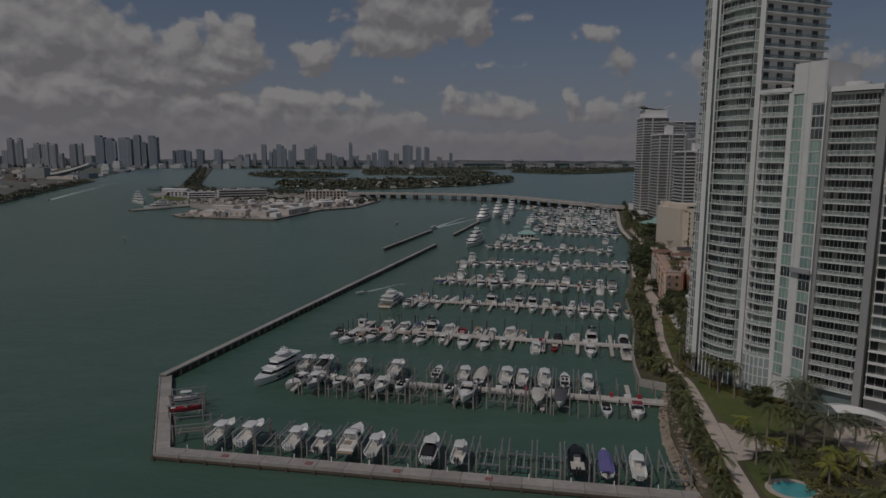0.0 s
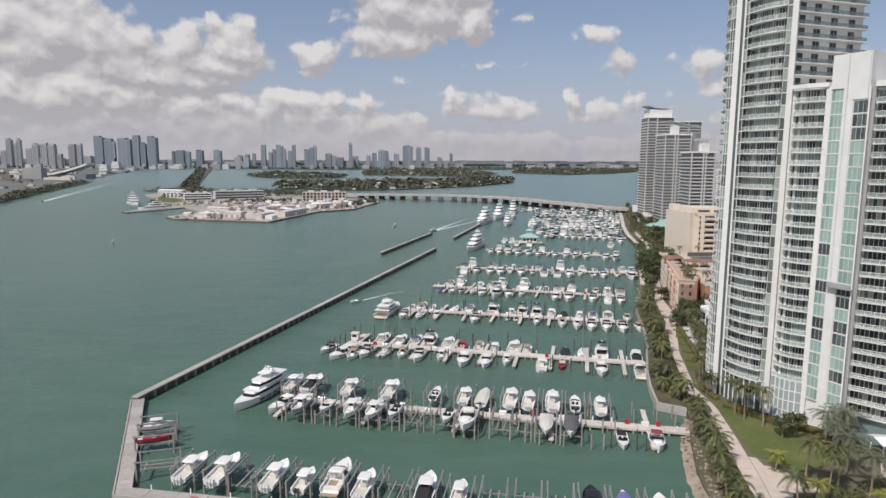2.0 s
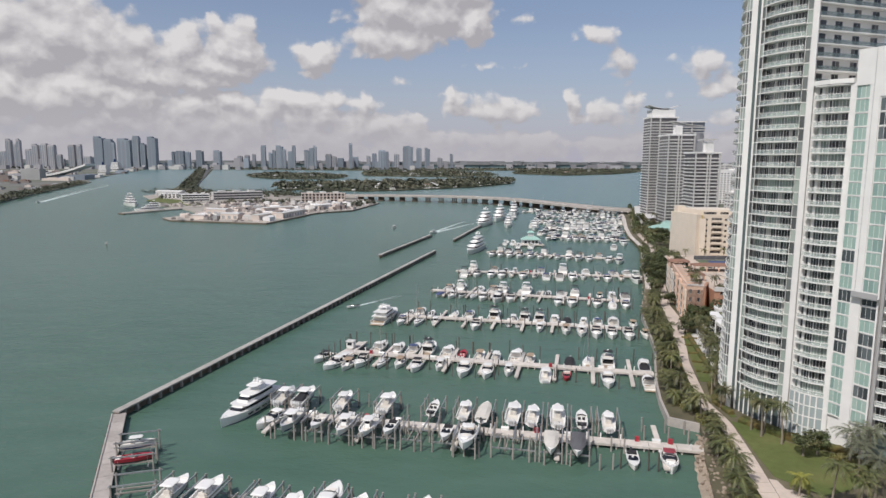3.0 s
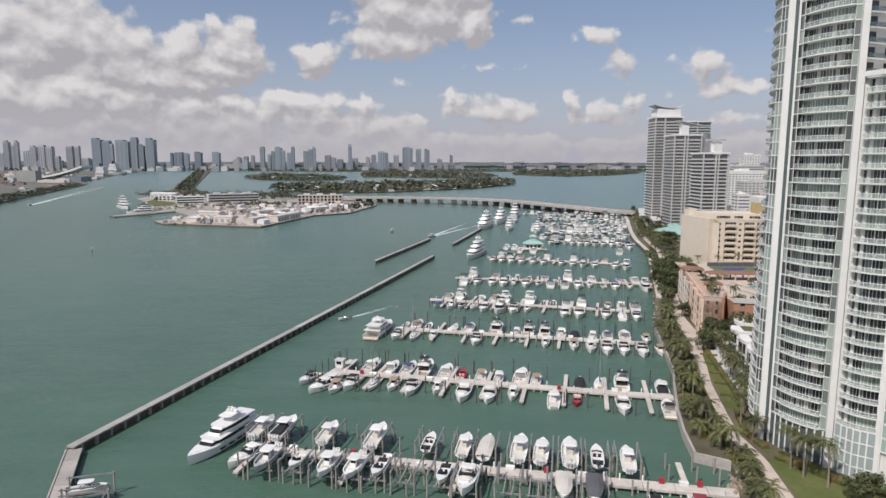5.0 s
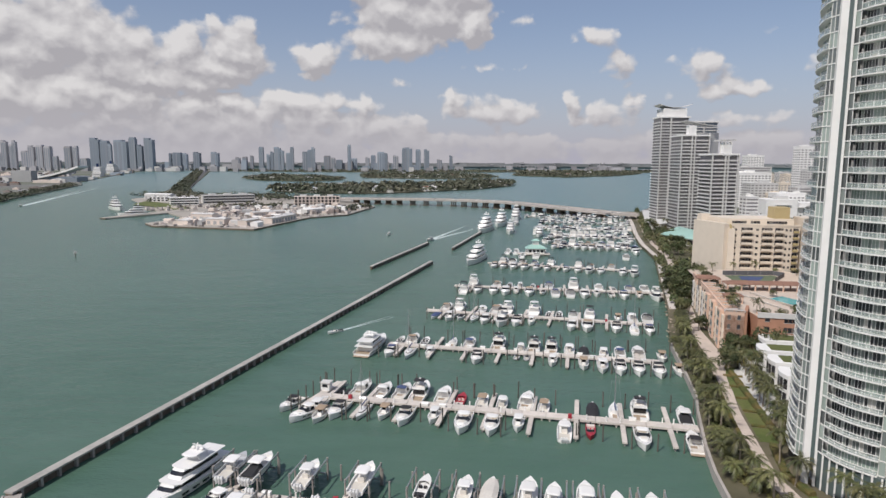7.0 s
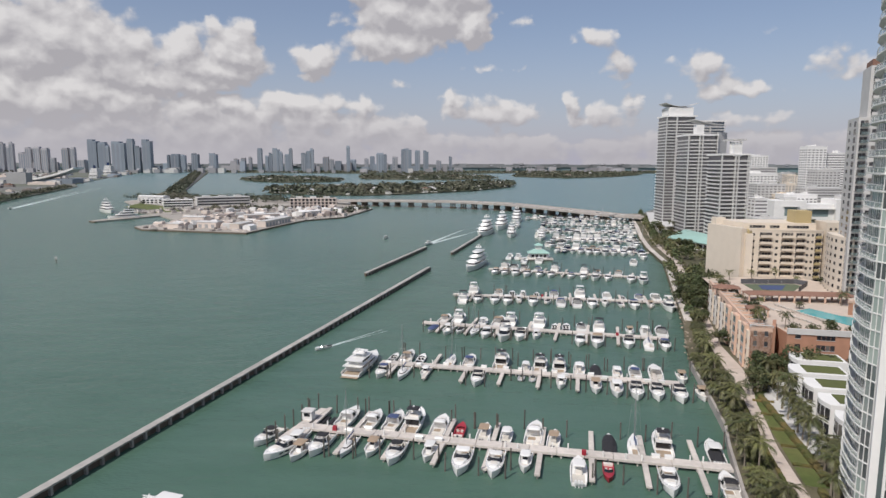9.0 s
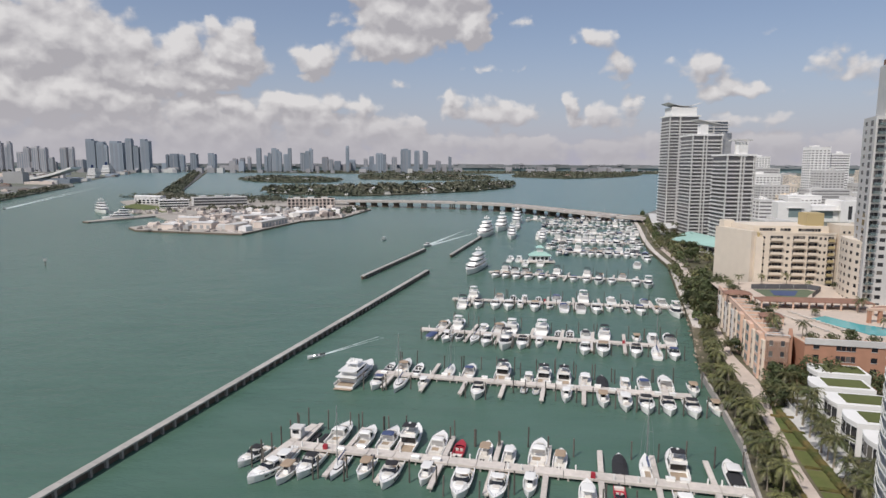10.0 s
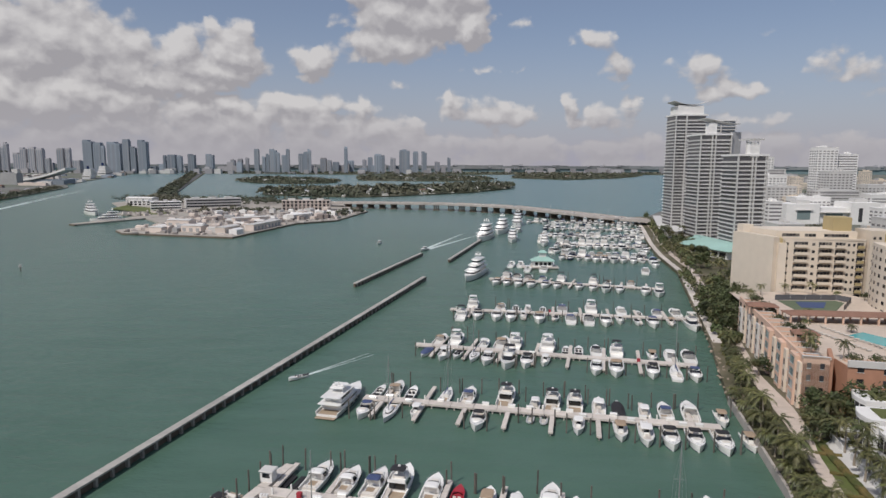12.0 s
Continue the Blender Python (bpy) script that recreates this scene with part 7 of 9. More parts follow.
PALM_SPECS = {
    "palm_a": ("green coconut palm with drooping fronds beside the promenade", 6.2, 3.5, 16, LEAF, 0.5, 0.8, 3),
    "palm_b": ("tall green palm with a slim pale trunk", 9.0, 3.4, 16, LEAF, 0.9, 0.75, 5),
    "palm_c": ("short bushy palm with dark fronds", 3.4, 3.1, 16, LEAF, 0.1, 0.85, 8),
    "palm_y": ("short palm with yellowish fronds beside the pool", 4.4, 3.3, 16, LEAF_Y, 0.3, 0.85, 11),
    "palm_s": ("silvery date palm with a full round crown", 7.5, 4.4, 22, LEAF_S, 0.2, 0.75, 14),
}
PALM_KINDS = {}
for nm, sp_ in PALM_SPECS.items():
    PALM_KINDS[nm] = lambda q=sp_: palm(*q, whole=True)
    PALM_KINDS[nm + "_near"] = lambda q=sp_: palm(*q)
TREE_KINDS = {
    "tree_a": lambda: tree("dense dark green broadleaf tree", 6.5, 4.2, 3.2, 21),
    "tree_b": lambda: tree("spreading dark green broadleaf tree", 8.5, 5.6, 4.0, 22, n=1300),
    "bush": lambda: tree("rounded dark green shrub tree on the lawn", 4.0, 3.2, 2.6, 23, n=700, leaf=0.3),
}


def plant(kind, x, y, z=1.9, s=1.0, rz=None):
    r = rng.random() * 360 if rz is None else rz
    if kind in PALM_SPECS and y < 152 and z < 3 and x < 78:
        kind += "_near"
    k = {**PALM_KINDS, **TREE_KINDS}[kind]
    return place(kind, k, pose(x, y, z, 0, 0, r) @ Matrix.Scale(1.0 if kind not in STOCK else s, 4))


rng = random.Random(77)
# rows of palms between the sea wall and the promenade
row = [(52.5, 112), (54.5, 128), (57, 142), (61.5, 158), (66, 176), (63.5, 184), (66.5, 203), (72.5, 225), (77.0, 240), (81, 255), (85.5, 274), (89, 290), (99, 320), (108, 345)]
for p in resample(row, 4.4):
    plant(rng.choice(("palm_a", "palm_a", "palm_c", "palm_c")), p[0] + rng.uniform(-0.8, 0.8), p[1] + rng.uniform(-1, 1), 1.9, rng.uniform(0.8, 1.1))
row2 = [(61.5, 188), (64.5, 203), (70.5, 225), (75.3, 242), (79.5, 262), (84.5, 287)]
for p in resample(row2, 5.2):
    plant(rng.choice(("palm_a", "palm_c", "palm_c")), p[0] + rng.uniform(-0.6, 0.6), p[1] + rng.uniform(-1, 1), 1.9, rng.uniform(0.7, 1.0))
# by the tower and the townhouses
for x, y, k in ((75.3, 169.2, 1.05), (74.6, 172.8, 0.95), (78.0, 165.2, 1.0), (76.6, 170.8, 0.9)):
    plant("palm_b", x, y, 1.9, k)
for x, y in ((72.9, 186.0), (74.0, 194.5), (78, 202), (80.5, 206), (82.0, 211), (84.6, 218), (86.6, 225), (88.0, 232), (90, 240), (92.2, 247), (94, 253), (88, 216), (83.5, 208), (90.5, 236), (92.8, 243), (87, 228), (95.2, 258), (99, 268), (102, 270)):
    plant(rng.choice(("palm_a", "palm_b", "palm_a")), x, y, 1.9, rng.uniform(0.85, 1.1))
for x, y in ((87.7, 156.0), (90.8, 154.6), (86.0, 150.5), (83.4, 141.4), (83.9, 134.3), (86.6, 133.4), (90.3, 133.6)):
    plant("palm_s", x, y, 1.9, rng.uniform(0.9, 1.1))
for k in range(34):
    x, y = rng.uniform(70, 108), rng.uniform(108, 146)
    if y < 133 + (x - 70) * 0.1 and not (62 < x < 74 and y < 124):
        plant(rng.choice(("palm_y", "palm_y", "palm_a", "palm_b", "palm_c")), x, y, 1.9, rng.uniform(0.8, 1.15))
for x, y in ((64.5, 119.5), (66, 128), (69.4, 142.4), (73.3, 138.4), (75.1, 133.5), (71, 130.5), (78.5, 136)):
    plant(rng.choice(("palm_a", "palm_b", "palm_y")), x, y, 1.9, rng.uniform(0.85, 1.05))
plant("bush", 79.6, 159.4, 1.9)
plant("bush", 83.2, 160.0, 1.9, 1.05)
for x, y, k, s in ((99.5, 272, "tree_a", 0.9), (104, 270, "tree_a", 1.0), (109, 268.5, "tree_b", 0.9), (95, 268, "tree_a", 0.7), (93, 262, "bush", 1.2), (90.5, 257, "bush", 1.1), (115, 264, "tree_a", 1.1), (122, 262, "tree_b", 0.8), (107, 312, "tree_a", 0.7),
                   (100, 305, "tree_a", 0.8), (104, 330, "tree_a", 0.9), (114, 360, "tree_b", 1.1), (122, 372, "tree_b", 1.3), (127, 385, "tree_b", 1.3), (118, 383, "tree_b", 1.2), (131, 396, "tree_b", 1.2), (113, 372, "tree_a", 1.1), (126, 405, "tree_a", 1.2), (110, 352, "tree_a", 1.0)):
    plant(k, x, y, 1.9, s)
for k in range(30):
    y = rng.uniform(400, 850)
    x = 121 + (y - 413) * 0.255 + rng.uniform(6, 34) + (4 if y > 560 else 0)
    plant(rng.choice(("palm_b", "tree_a", "tree_b", "palm_a", "tree_a")), x, y, 1.9, rng.uniform(0.9, 1.3))
# palms and shrubs on the roof deck
for x, y in ((117, 347), (119, 349), (112, 306), (116, 310), (103, 284), (106, 290), (130, 309), (141, 291), (146, 286), (150, 290), (152, 300), (148, 314), (128, 330), (124, 362), (130, 366), (140, 366), (150, 365), (158, 362), (165, 356), (168, 350), (172, 345), (110, 281), (122, 277), (136, 273)):
    plant(rng.choice(("palm_c", "palm_a", "bush")), x, y, 14.8, rng.uniform(0.55, 0.8))


def hedge(a, b, w, h, label):
    """A clipped hedge with a leafy, uneven face."""
    r = random.Random(int(a[0] * 7 + a[1]))
    c = bmesh.new()
    pts = resample([a, b], 0.9)
    rings = []
    d = (Vector(b) - Vector(a)).normalized()
    n = Vector((-d.y, d.x))
    for p in pts:
        o = lambda: r.uniform(-0.14, 0.14)
        rings.append([(p[0] + n.x * (w / 2 * s + o()), p[1] + n.y * (w / 2 * s + o()), z + (o() if z > 1.9 else 0)) for s, z in ((-1, 1.88), (-1.05, 1.9 + h * 0.6), (-0.7, 1.9 + h), (0.7, 1.9 + h), (1.05, 1.9 + h * 0.6), (1, 1.88))])
    loft(c, rings)
    solo("hedge", c, HEDGE, label, "hedge", "clipped hedges")


for a, b, w, h, lb in (((74.0, 182), (73.2, 190), 1.6, 1.0, "clipped hedge below the tower"), ((73.2, 190), (77.5, 204), 1.6, 1.0, "clipped hedge below the tower"), ((74.5, 178), (83, 165.5), 2.6, 1.4, "reddish clipped hedge before the lobby"), ((83, 165.5), (93, 159), 2.2, 1.3, "reddish clipped hedge before the lobby"),
                       ((80.6, 206), (91.5, 260), 1.6, 1.1, "long clipped hedge before the townhouses"), ((68.3, 190), (71.0, 203), 0.8, 0.6, "low hedge along the promenade"), ((71.0, 203), (76.0, 224), 0.8, 0.6, "low hedge along the promenade"), ((76.0, 224), (84.0, 252), 0.8, 0.6, "low hedge along the promenade"),
                       ((61.2, 143), (67.6, 178), 1.4, 0.7, "low hedge along the promenade"), ((56, 114), (61.2, 143), 1.4, 0.7, "low hedge along the promenade")):
    hedge(a, b, w, h, lb)
for k in range(5):
    y = 206 + (k + 1) / 6 * 56
    x = 75.6 + (y - 206) * 0.245
    hedge((x, y), (x + 5.2, y - 1.5), 0.6, 0.6, "low hedge between bays of lawn")
# garden pool by the palms
pool = thing("garden_pool", "round turquoise garden pool with a pale rim", "pool")
c = bmesh.new()
prism(c, [(68.2 + 5.2 * math.cos(k * math.tau / 28), 117.5 + 4.3 * math.sin(k * math.tau / 28)) for k in range(28)], 1.9, 2.08)
part("rim", c, PATH_M, pool)
c = bmesh.new()
prism(c, [(68.2 + 3.9 * math.cos(k * math.tau / 28), 117.5 + 3.1 * math.sin(k * math.tau / 28)) for k in range(28)], 2.0, 2.1)
part("water_surface", c, POOL, pool)

# low shrubs filling the beds
r_ = random.Random(91)
beds = []
for p in resample([(54.5, 114), (58.2, 138), (62.0, 152), (66.0, 170), (66.0, 180), (64.8, 192), (68.5, 206), (74.0, 224), (79.0, 242), (84.5, 262), (88.5, 280), (95, 305), (104, 335), (110, 352)], 1.3):
    beds.append((p[0] + r_.uniform(-2.6, 0.9), p[1], r_.uniform(0.7, 1.4), r_.uniform(0.7, 1.9)))
woods_near = [(r_.uniform(71, 112), r_.uniform(104, 146), r_.uniform(0.8, 1.9), r_.uniform(0.8, 2.2)) for _ in range(260)]
beds += [q for q in woods_near if q[1] < 134 + (q[0] - 70) * 0.15 and not (87 < q[0] < 109 and 127 < q[1] < 150)]
beds += [(96 + r_.uniform(-2, 16), y + r_.uniform(-4, 4), r_.uniform(1.0, 2.0), r_.uniform(1.2, 3)) for y in (258, 262, 266, 268, 270, 271) for _ in range(9)]
beds += [(x + r_.uniform(-1.2, 1.2), y + r_.uniform(-1.2, 1.2), r_.uniform(0.8, 1.3), r_.uniform(0.9, 1.6)) for x, y in resample([(86, 158.5), (89.5, 154.5), (94, 151.5)], 0.8)]
verts, faces = [], []
for x, y, rad, h in beds:
    for _ in range(90):
        a, e = r_.uniform(0, math.tau), math.asin(r_.uniform(0.0, 1.0))
        k = r_.uniform(0.7, 1.1)
        d = Vector((math.cos(a) * math.cos(e), math.sin(a) * math.cos(e), math.sin(e)))
        p = Vector((x + d.x * rad * k, y + d.y * rad * k, 1.95 + d.z * h * k))
        u = Vector((r_.gauss(0, 1), r_.gauss(0, 1), r_.gauss(0, 0.5))).normalized()
        v = d.cross(u)
        s_ = r_.uniform(0.14, 0.3)
        i = len(verts)
        verts += [tuple(p - u * s_), tuple(p + v * s_ * 0.7), tuple(p + u * s_), tuple(p - v * s_ * 0.7)]
        faces.append((i, i + 1, i + 2, i + 3))
me = bpy.data.meshes.new("bed_shrubs")
me.from_pydata(verts, [], faces)
me.materials.append(HEDGE_LEAF)
tagged(new("bed_shrubs", me), "mixed green shrubs filling the planting beds", "shrubs", kind="stuff")

# loungers, planters and terrace walls on the deck
def lounger():
    t = thing("sun_lounger", "pale sun lounger on the pool deck", "sun lounger", "loungers on the deck")
    c = bmesh.new()
    loft(c, [[(-0.35, y, z), (0.35, y, z), (0.35, y, z + 0.12), (-0.35, y, z + 0.12)] for y, z in ((-1.0, 0.3), (0.3, 0.3), (1.0, 0.75))])
    part("mattress", c, VINYL, t)
    c = bmesh.new()
    for x in (-0.3, 0.3):
        for y in (-0.8, 0.3):
            box(c, x - 0.04, x + 0.04, y - 0.04, y + 0.04, 0, 0.3)
    part("frame", c, GALV, t)
    return t


def planter():
    t = thing("planter", "clay planter box with clipped shrubs", "planter", "planters on the deck")
    c = bmesh.new()
    box(c, -2.4, 2.4, -0.7, 0.7, 0, 0.7)
    part("trough", c, SALMON, t)
    o = new("shrub", clump_mesh("shrub", 5, 2.2, 0.9, 260, 0.28, FOLIAGE))
    o.parent, o.location = t, (0, 0, 1.0)
    return t


def terrace_wall():
    t = thing("terrace_wall", "low salmon wall with white coping between terraces", "wall", "terrace walls")
    c = bmesh.new()
    box(c, -2.6, 2.6, -0.15, 0.15, 0, 1.3)
    part("wall", c, SALMON, t)
    c = bmesh.new()
    box(c, -2.7, 2.7, -0.22, 0.22, 1.3, 1.45)
    part("coping", c, OFFWHITE, t)
    return t


rng = random.Random(61)
for k in range(30):
    f = k / 29
    place("lounger", lounger, pose(118 + 6 * (k % 2) + 4 * f, 315 - 27 * f, 14.8, 0, 0, rng.uniform(60, 120)))
DECK_EDGE = [(101.5, 282.5), (110.5, 316), (119.5, 352)]
for k, p in enumerate(resample(DECK_EDGE, 5.6)):
    place("terrace_wall", terrace_wall, pose(p[0] - 0.2, p[1], 14.8, 0, 0, -14))
    if k % 2:
        place("planter", planter, pose(p[0] + 3.4, p[1] + 2.4, 14.8, 0, 0, 76))
for k in range(9):
    place("planter", planter, pose(112 + 5.4 * k, 279.5 - 1.22 * k, 14.8, 0, 0, -13))

# ---- the far towers on the shore ----
def slab_tower(label, x0, x1, y0, y1, h, fins, crown=0, glass=None):
    """A tower of stacked balconies: core, slab edges on the two fronts that show, white fins, and a roof house."""
    t = thing("condominium_tower", label, "tower", "far waterfront towers")
    poly(t, "core", [(x0 + 1.3, y0 + 1.3), (x1 - 1.3, y0 + 1.3), (x1 - 1.3, y1), (x0 + 1.3, y1)], 2, h, glass or GLASS_MID)
    n = int((h - 6) / 3.0)
    for nm, face in (("south_front", 0), ("west_front", 1)):
        c = bmesh.new()
        for k in range(n):
            z = 5 + k * 3.0
            if face == 0:
                box(c, x0, x1, y0, y0 + 1.4, z, z + 0.3)
                box(c, x0, x1, y0 + 0.1, y0 + 0.2, z + 0.3, z + 1.1)
            else:
                box(c, x0, x0 + 1.4, y0 + 1.45, y1, z, z + 0.3)
                box(c, x0 + 0.1, x0 + 0.2, y0 + 1.45, y1, z + 0.3, z + 1.1)
        o = part(nm, c, OFFWHITE, t)
        o["kind"] = "stuff"
    for f, w in fins:
        xf = x0 + (x1 - x0) * f
        poly(t, "fin", [(xf, y0 - 0.35), (xf + w, y0 - 0.35), (xf + w, y0 + 1.5), (xf, y0 + 1.5)], 2, h + 1.2, OFFWHITE)
    poly(t, "roof_slab", [(x0 - 0.4, y0 - 0.4), (x1 + 0.4, y0 - 0.4), (x1 + 0.4, y1 + 0.4), (x0 - 0.4, y1 + 0.4)], h, h + 1.4, WHITE)
    return t


t = slab_tower("grey white stepped condominium tower with a swept roof", 218, 248, 718, 744, 112, [(0.02, 0.7), (0.34, 1.2)])
poly(t, "roof_house", [(221, 720), (245, 720), (245, 741), (221, 741)], 113, 121.5, WHITE)
windows(t, (228, 719.9), (245, 719.9), 100, 3, 4.4, [(k * 0.2 + 0.04, k * 0.2 + 0.14, 0.6, 3.6) for k in range(5)], GLASS_DARK)
c = bmesh.new()
loft(c, [[(217 + 33 * k / 8, y, 122 + 3.5 * (1 - k / 4) ** 2 + dz) for y, dz in ((719, 0), (741, 0), (741, 0.35), (719, 0.35))] for k in range(9)])
part("swept_roof", c, OFFWHITE, t)
t = slab_tower("grey white condominium tower with a central white shaft", 212.5, 238, 642, 672, 90.5, [(0.0, 0.7), (0.36, 0.9), (0.47, 0.9), (0.97, 0.8)])
poly(t, "shaft", [(219, 642.5), (225.5, 642.5), (225.5, 650), (219, 650)], 90.5, 100, WHITE)
poly(t, "side_wall", [(238, 643), (249, 650), (249, 672), (238, 672)], 2, 93.5, OFFWHITE)
c = bmesh.new()
loft(c, [[(216 + 28 * k / 6, y, 104 - 4.5 * math.sin(k / 6 * 1.5) + dz) for y, dz in ((641, 0), (660, 0), (660, 0.5), (641, 0.5))] for k in range(7)])
part("swept_roof", c, OFFWHITE, t)
t = slab_tower("grey white condominium tower with a trellis crown", 213, 234.5, 574, 602, 72.8, [(0.0, 0.7), (0.47, 0.9), (0.58, 0.9), (0.97, 0.8)])
poly(t, "shaft", [(221.5, 574.3), (228, 574.3), (228, 582), (221.5, 582)], 72, 83, WHITE)
c = bmesh.new()
for k in range(5):
    box(c, 220 + k * 2.4, 220.8 + k * 2.4, 572.5, 590, 84, 85.2)
for x in (221, 229):
    box(c, x, x + 0.6, 580, 580.6, 73, 84)
part("trellis", c, OFFWHITE, t)
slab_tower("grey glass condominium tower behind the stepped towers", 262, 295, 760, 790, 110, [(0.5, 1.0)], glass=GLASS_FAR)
marina = thing("marina_house", "white low marina building with arched front", "building", "waterfront houses")
poly(marina, "wall", [(243, 838), (262, 833), (232, 690), (206, 668), (200, 690)], 2, 8, WHITE)
for k in range(9):
    p = lerp((201, 690), (240, 832), (k + 0.2) / 9)
    q = lerp((201, 690), (240, 832), (k + 0.8) / 9)
    poly(marina, "window", [(p[0] - 0.3, p[1]), (q[0] - 0.3, q[1]), (q[0] + 0.4, q[1]), (p[0] + 0.4, p[1])], 3.4, 6.6, GLASS_DARK)
poly(marina, "roof_slab", [(241, 840), (264, 834), (234, 688), (206, 666), (198, 690)], 8, 8.8, OFFWHITE)
teal = thing("restaurant_house", "white waterfront restaurant under a teal metal roof", "building", "waterfront houses")
poly(teal, "wall", [(182, 590), (196, 545), (216, 552), (212, 640)], 2, 7.6, WHITE)
c = bmesh.new()
loft(c, [[(179, 588, 7.6), (195, 541, 7.6), (219, 549, 7.6), (213, 645, 7.6)], [(179, 588, 8.0), (195, 541, 8.0), (219, 549, 8.0), (213, 645, 8.0)], [(197, 590, 11.5), (203, 560, 11.5), (209, 562, 11.5), (205, 615, 11.5)]])
part("metal_roof", c, TEAL_ROOF, teal)
for k in range(6):
    p, q = lerp((182, 590), (196, 545), (k + 0.15) / 6), lerp((182, 590), (196, 545), (k + 0.85) / 6)
    poly(teal, "window", [(p[0] - 0.3, p[1]), (q[0] - 0.3, q[1]), (q[0] + 0.3, q[1]), (p[0] + 0.3, p[1])], 3.2, 6.4, GLASS_DARK)
fuel = thing("fuel_dock_house", "white dock house with a teal hipped roof and lantern", "building")
c = bmesh.new()
box(c, 53, 76, 514, 522, 0.6, 1.4)
part("platform", c, CONCRETE, fuel)
c = bmesh.new()
box(c, 60, 72, 516, 521.5, 1.4, 5.0)
part("wall", c, WHITE, fuel)
for k in range(4):
    c = bmesh.new()
    box(c, 61 + k * 2.8, 62.8 + k * 2.8, 515.9, 516.1, 2.2, 4.2)
    part("window", c, GLASS_DARK, fuel)
c = bmesh.new()
loft(c, [[(58.5, 514.6, 5.0), (73.5, 514.6, 5.0), (73.5, 522.6, 5.0), (58.5, 522.6, 5.0)], [(58.5, 514.6, 5.25), (73.5, 514.6, 5.25), (73.5, 522.6, 5.25), (58.5, 522.6, 5.25)], [(63, 517.5, 7.8), (69, 517.5, 7.8), (69, 519.5, 7.8), (63, 519.5, 7.8)]])
part("roof", c, TEAL_ROOF, fuel)
c = bmesh.new()
box(c, 64, 68, 517, 520, 7.6, 10.4)
part("upper_room", c, WHITE, fuel)
c = bmesh.new()
loft(c, [[(63, 516, 10.4), (69, 516, 10.4), (69, 521, 10.4), (63, 521, 10.4)], [(65.2, 518.2, 11.9), (66.8, 518.2, 11.9), (66.8, 518.8, 11.9), (65.2, 518.8, 11.9)]])
part("lantern", c, TEAL_ROOF, fuel)

# ---- the white low city behind ----
rng = random.Random(31)


def city_block(x, y, w, d, h, mt, label, cat="building"):
    c = bmesh.new()
    box(c, -w / 2, w / 2, -d / 2, d / 2, 0, h)
    box(c, -w / 2 - 0.2, w / 2 + 0.2, -d / 2 - 0.2, d / 2 + 0.2, h, h + 0.9)
    for _ in range(2):
        bx, by = rng.uniform(-0.4, 0.2) * w, rng.uniform(-0.4, 0.1) * d
        box(c, bx, bx + w * rng.uniform(0.1, 0.25), by, by + d * 0.3, h + 0.9, h + rng.uniform(2.2, 4.2))
    t = solo("city_building", c, mt, label, cat, "white city buildings")
    t.location = (x, y, 2)
    c = bmesh.new()
    band = rng.random() < 0.4
    for k in range(int(h / 3.4)):
        z = 0.9 + k * 3.4
        m_ = 1 if band else max(2, int(w / 5))
        for i in range(m_):
            x0 = -w / 2 + w * (i + (0.04 if band else 0.2)) / m_
            box(c, x0, x0 + w / m_ * (0.92 if band else 0.6), -d / 2 - 0.06, -d / 2 + 0.1, z, z + 1.5)
        m_ = max(2, int(d / 5))
        for i in range(m_):
            y0 = -d / 2 + d * (i + 0.2) / m_
            box(c, -w / 2 - 0.06, -w / 2 + 0.1, y0, y0 + d / m_ * 0.6, z, z + 1.5)
    part("window_field", c, GLASS_MID, t)["kind"] = "stuff"
    return t


for x, y, w, d, h, mt, lb, cat in (
        (470, 880, 50, 24, 34, OFFWHITE, "pale apartment block with banded windows", "building"), (524, 872, 44, 24, 30, WHITE, "white apartment block with a flat roof", "building"), (430, 862, 40, 22, 27, WHITE, "white apartment block with a flat roof", "building"),
        
        (517, 985, 27, 20, 88, WHITE, "white apartment tower with grey balcony stacks", "tower"), (546, 990, 30, 20, 79, WHITE, "white apartment slab with grey balcony stacks", "tower"),
        (415, 905, 36, 24, 38, OFFWHITE, "pale apartment building with small windows", "building"), (505, 935, 30, 24, 56, OFFWHITE, "grey white rounded apartment tower", "tower"),
        (440, 1010, 70, 30, 50, WHITE, "white office slab with horizontal window bands", "building"), (480, 1080, 60, 30, 58, OFFWHITE, "pale grey hotel slab building", "building"),
        (560, 920, 60, 24, 40, OFFWHITE, "pale grey apartment slab building", "building"), (640, 1400, 34, 26, 80, WHITE, "white apartment tower far off", "tower"), (620, 980, 40, 30, 34, OFFWHITE, "pale grey apartment slab building", "building")):
    city_block(x, y, w, d, h, mt, lb, cat)
for k in range(140):
    y = 560 + 2000 * rng.random() ** 1.25
    x = (y - 100) * rng.uniform(0.49, 0.78) + 5
    if abs(x - 420) < 120 and 700 < y < 860:
        continue
    h = rng.choice((7, 9, 12, 15, 20, 24, 32)) * rng.uniform(0.8, 1.3) * (1 if y < 1300 else 1.2)
    city_block(x, y, rng.uniform(12, 40), rng.uniform(12, 28), h, rng.choice((WHITE, WHITE, OFFWHITE, OFFWHITE, CREAM, GREY_WALL)), "low white city building with a flat roof")


store = thing("department_store", "long white department store with tall glazed bays", "building", "white city buildings", at=(430, 812, 2), rz=-4)
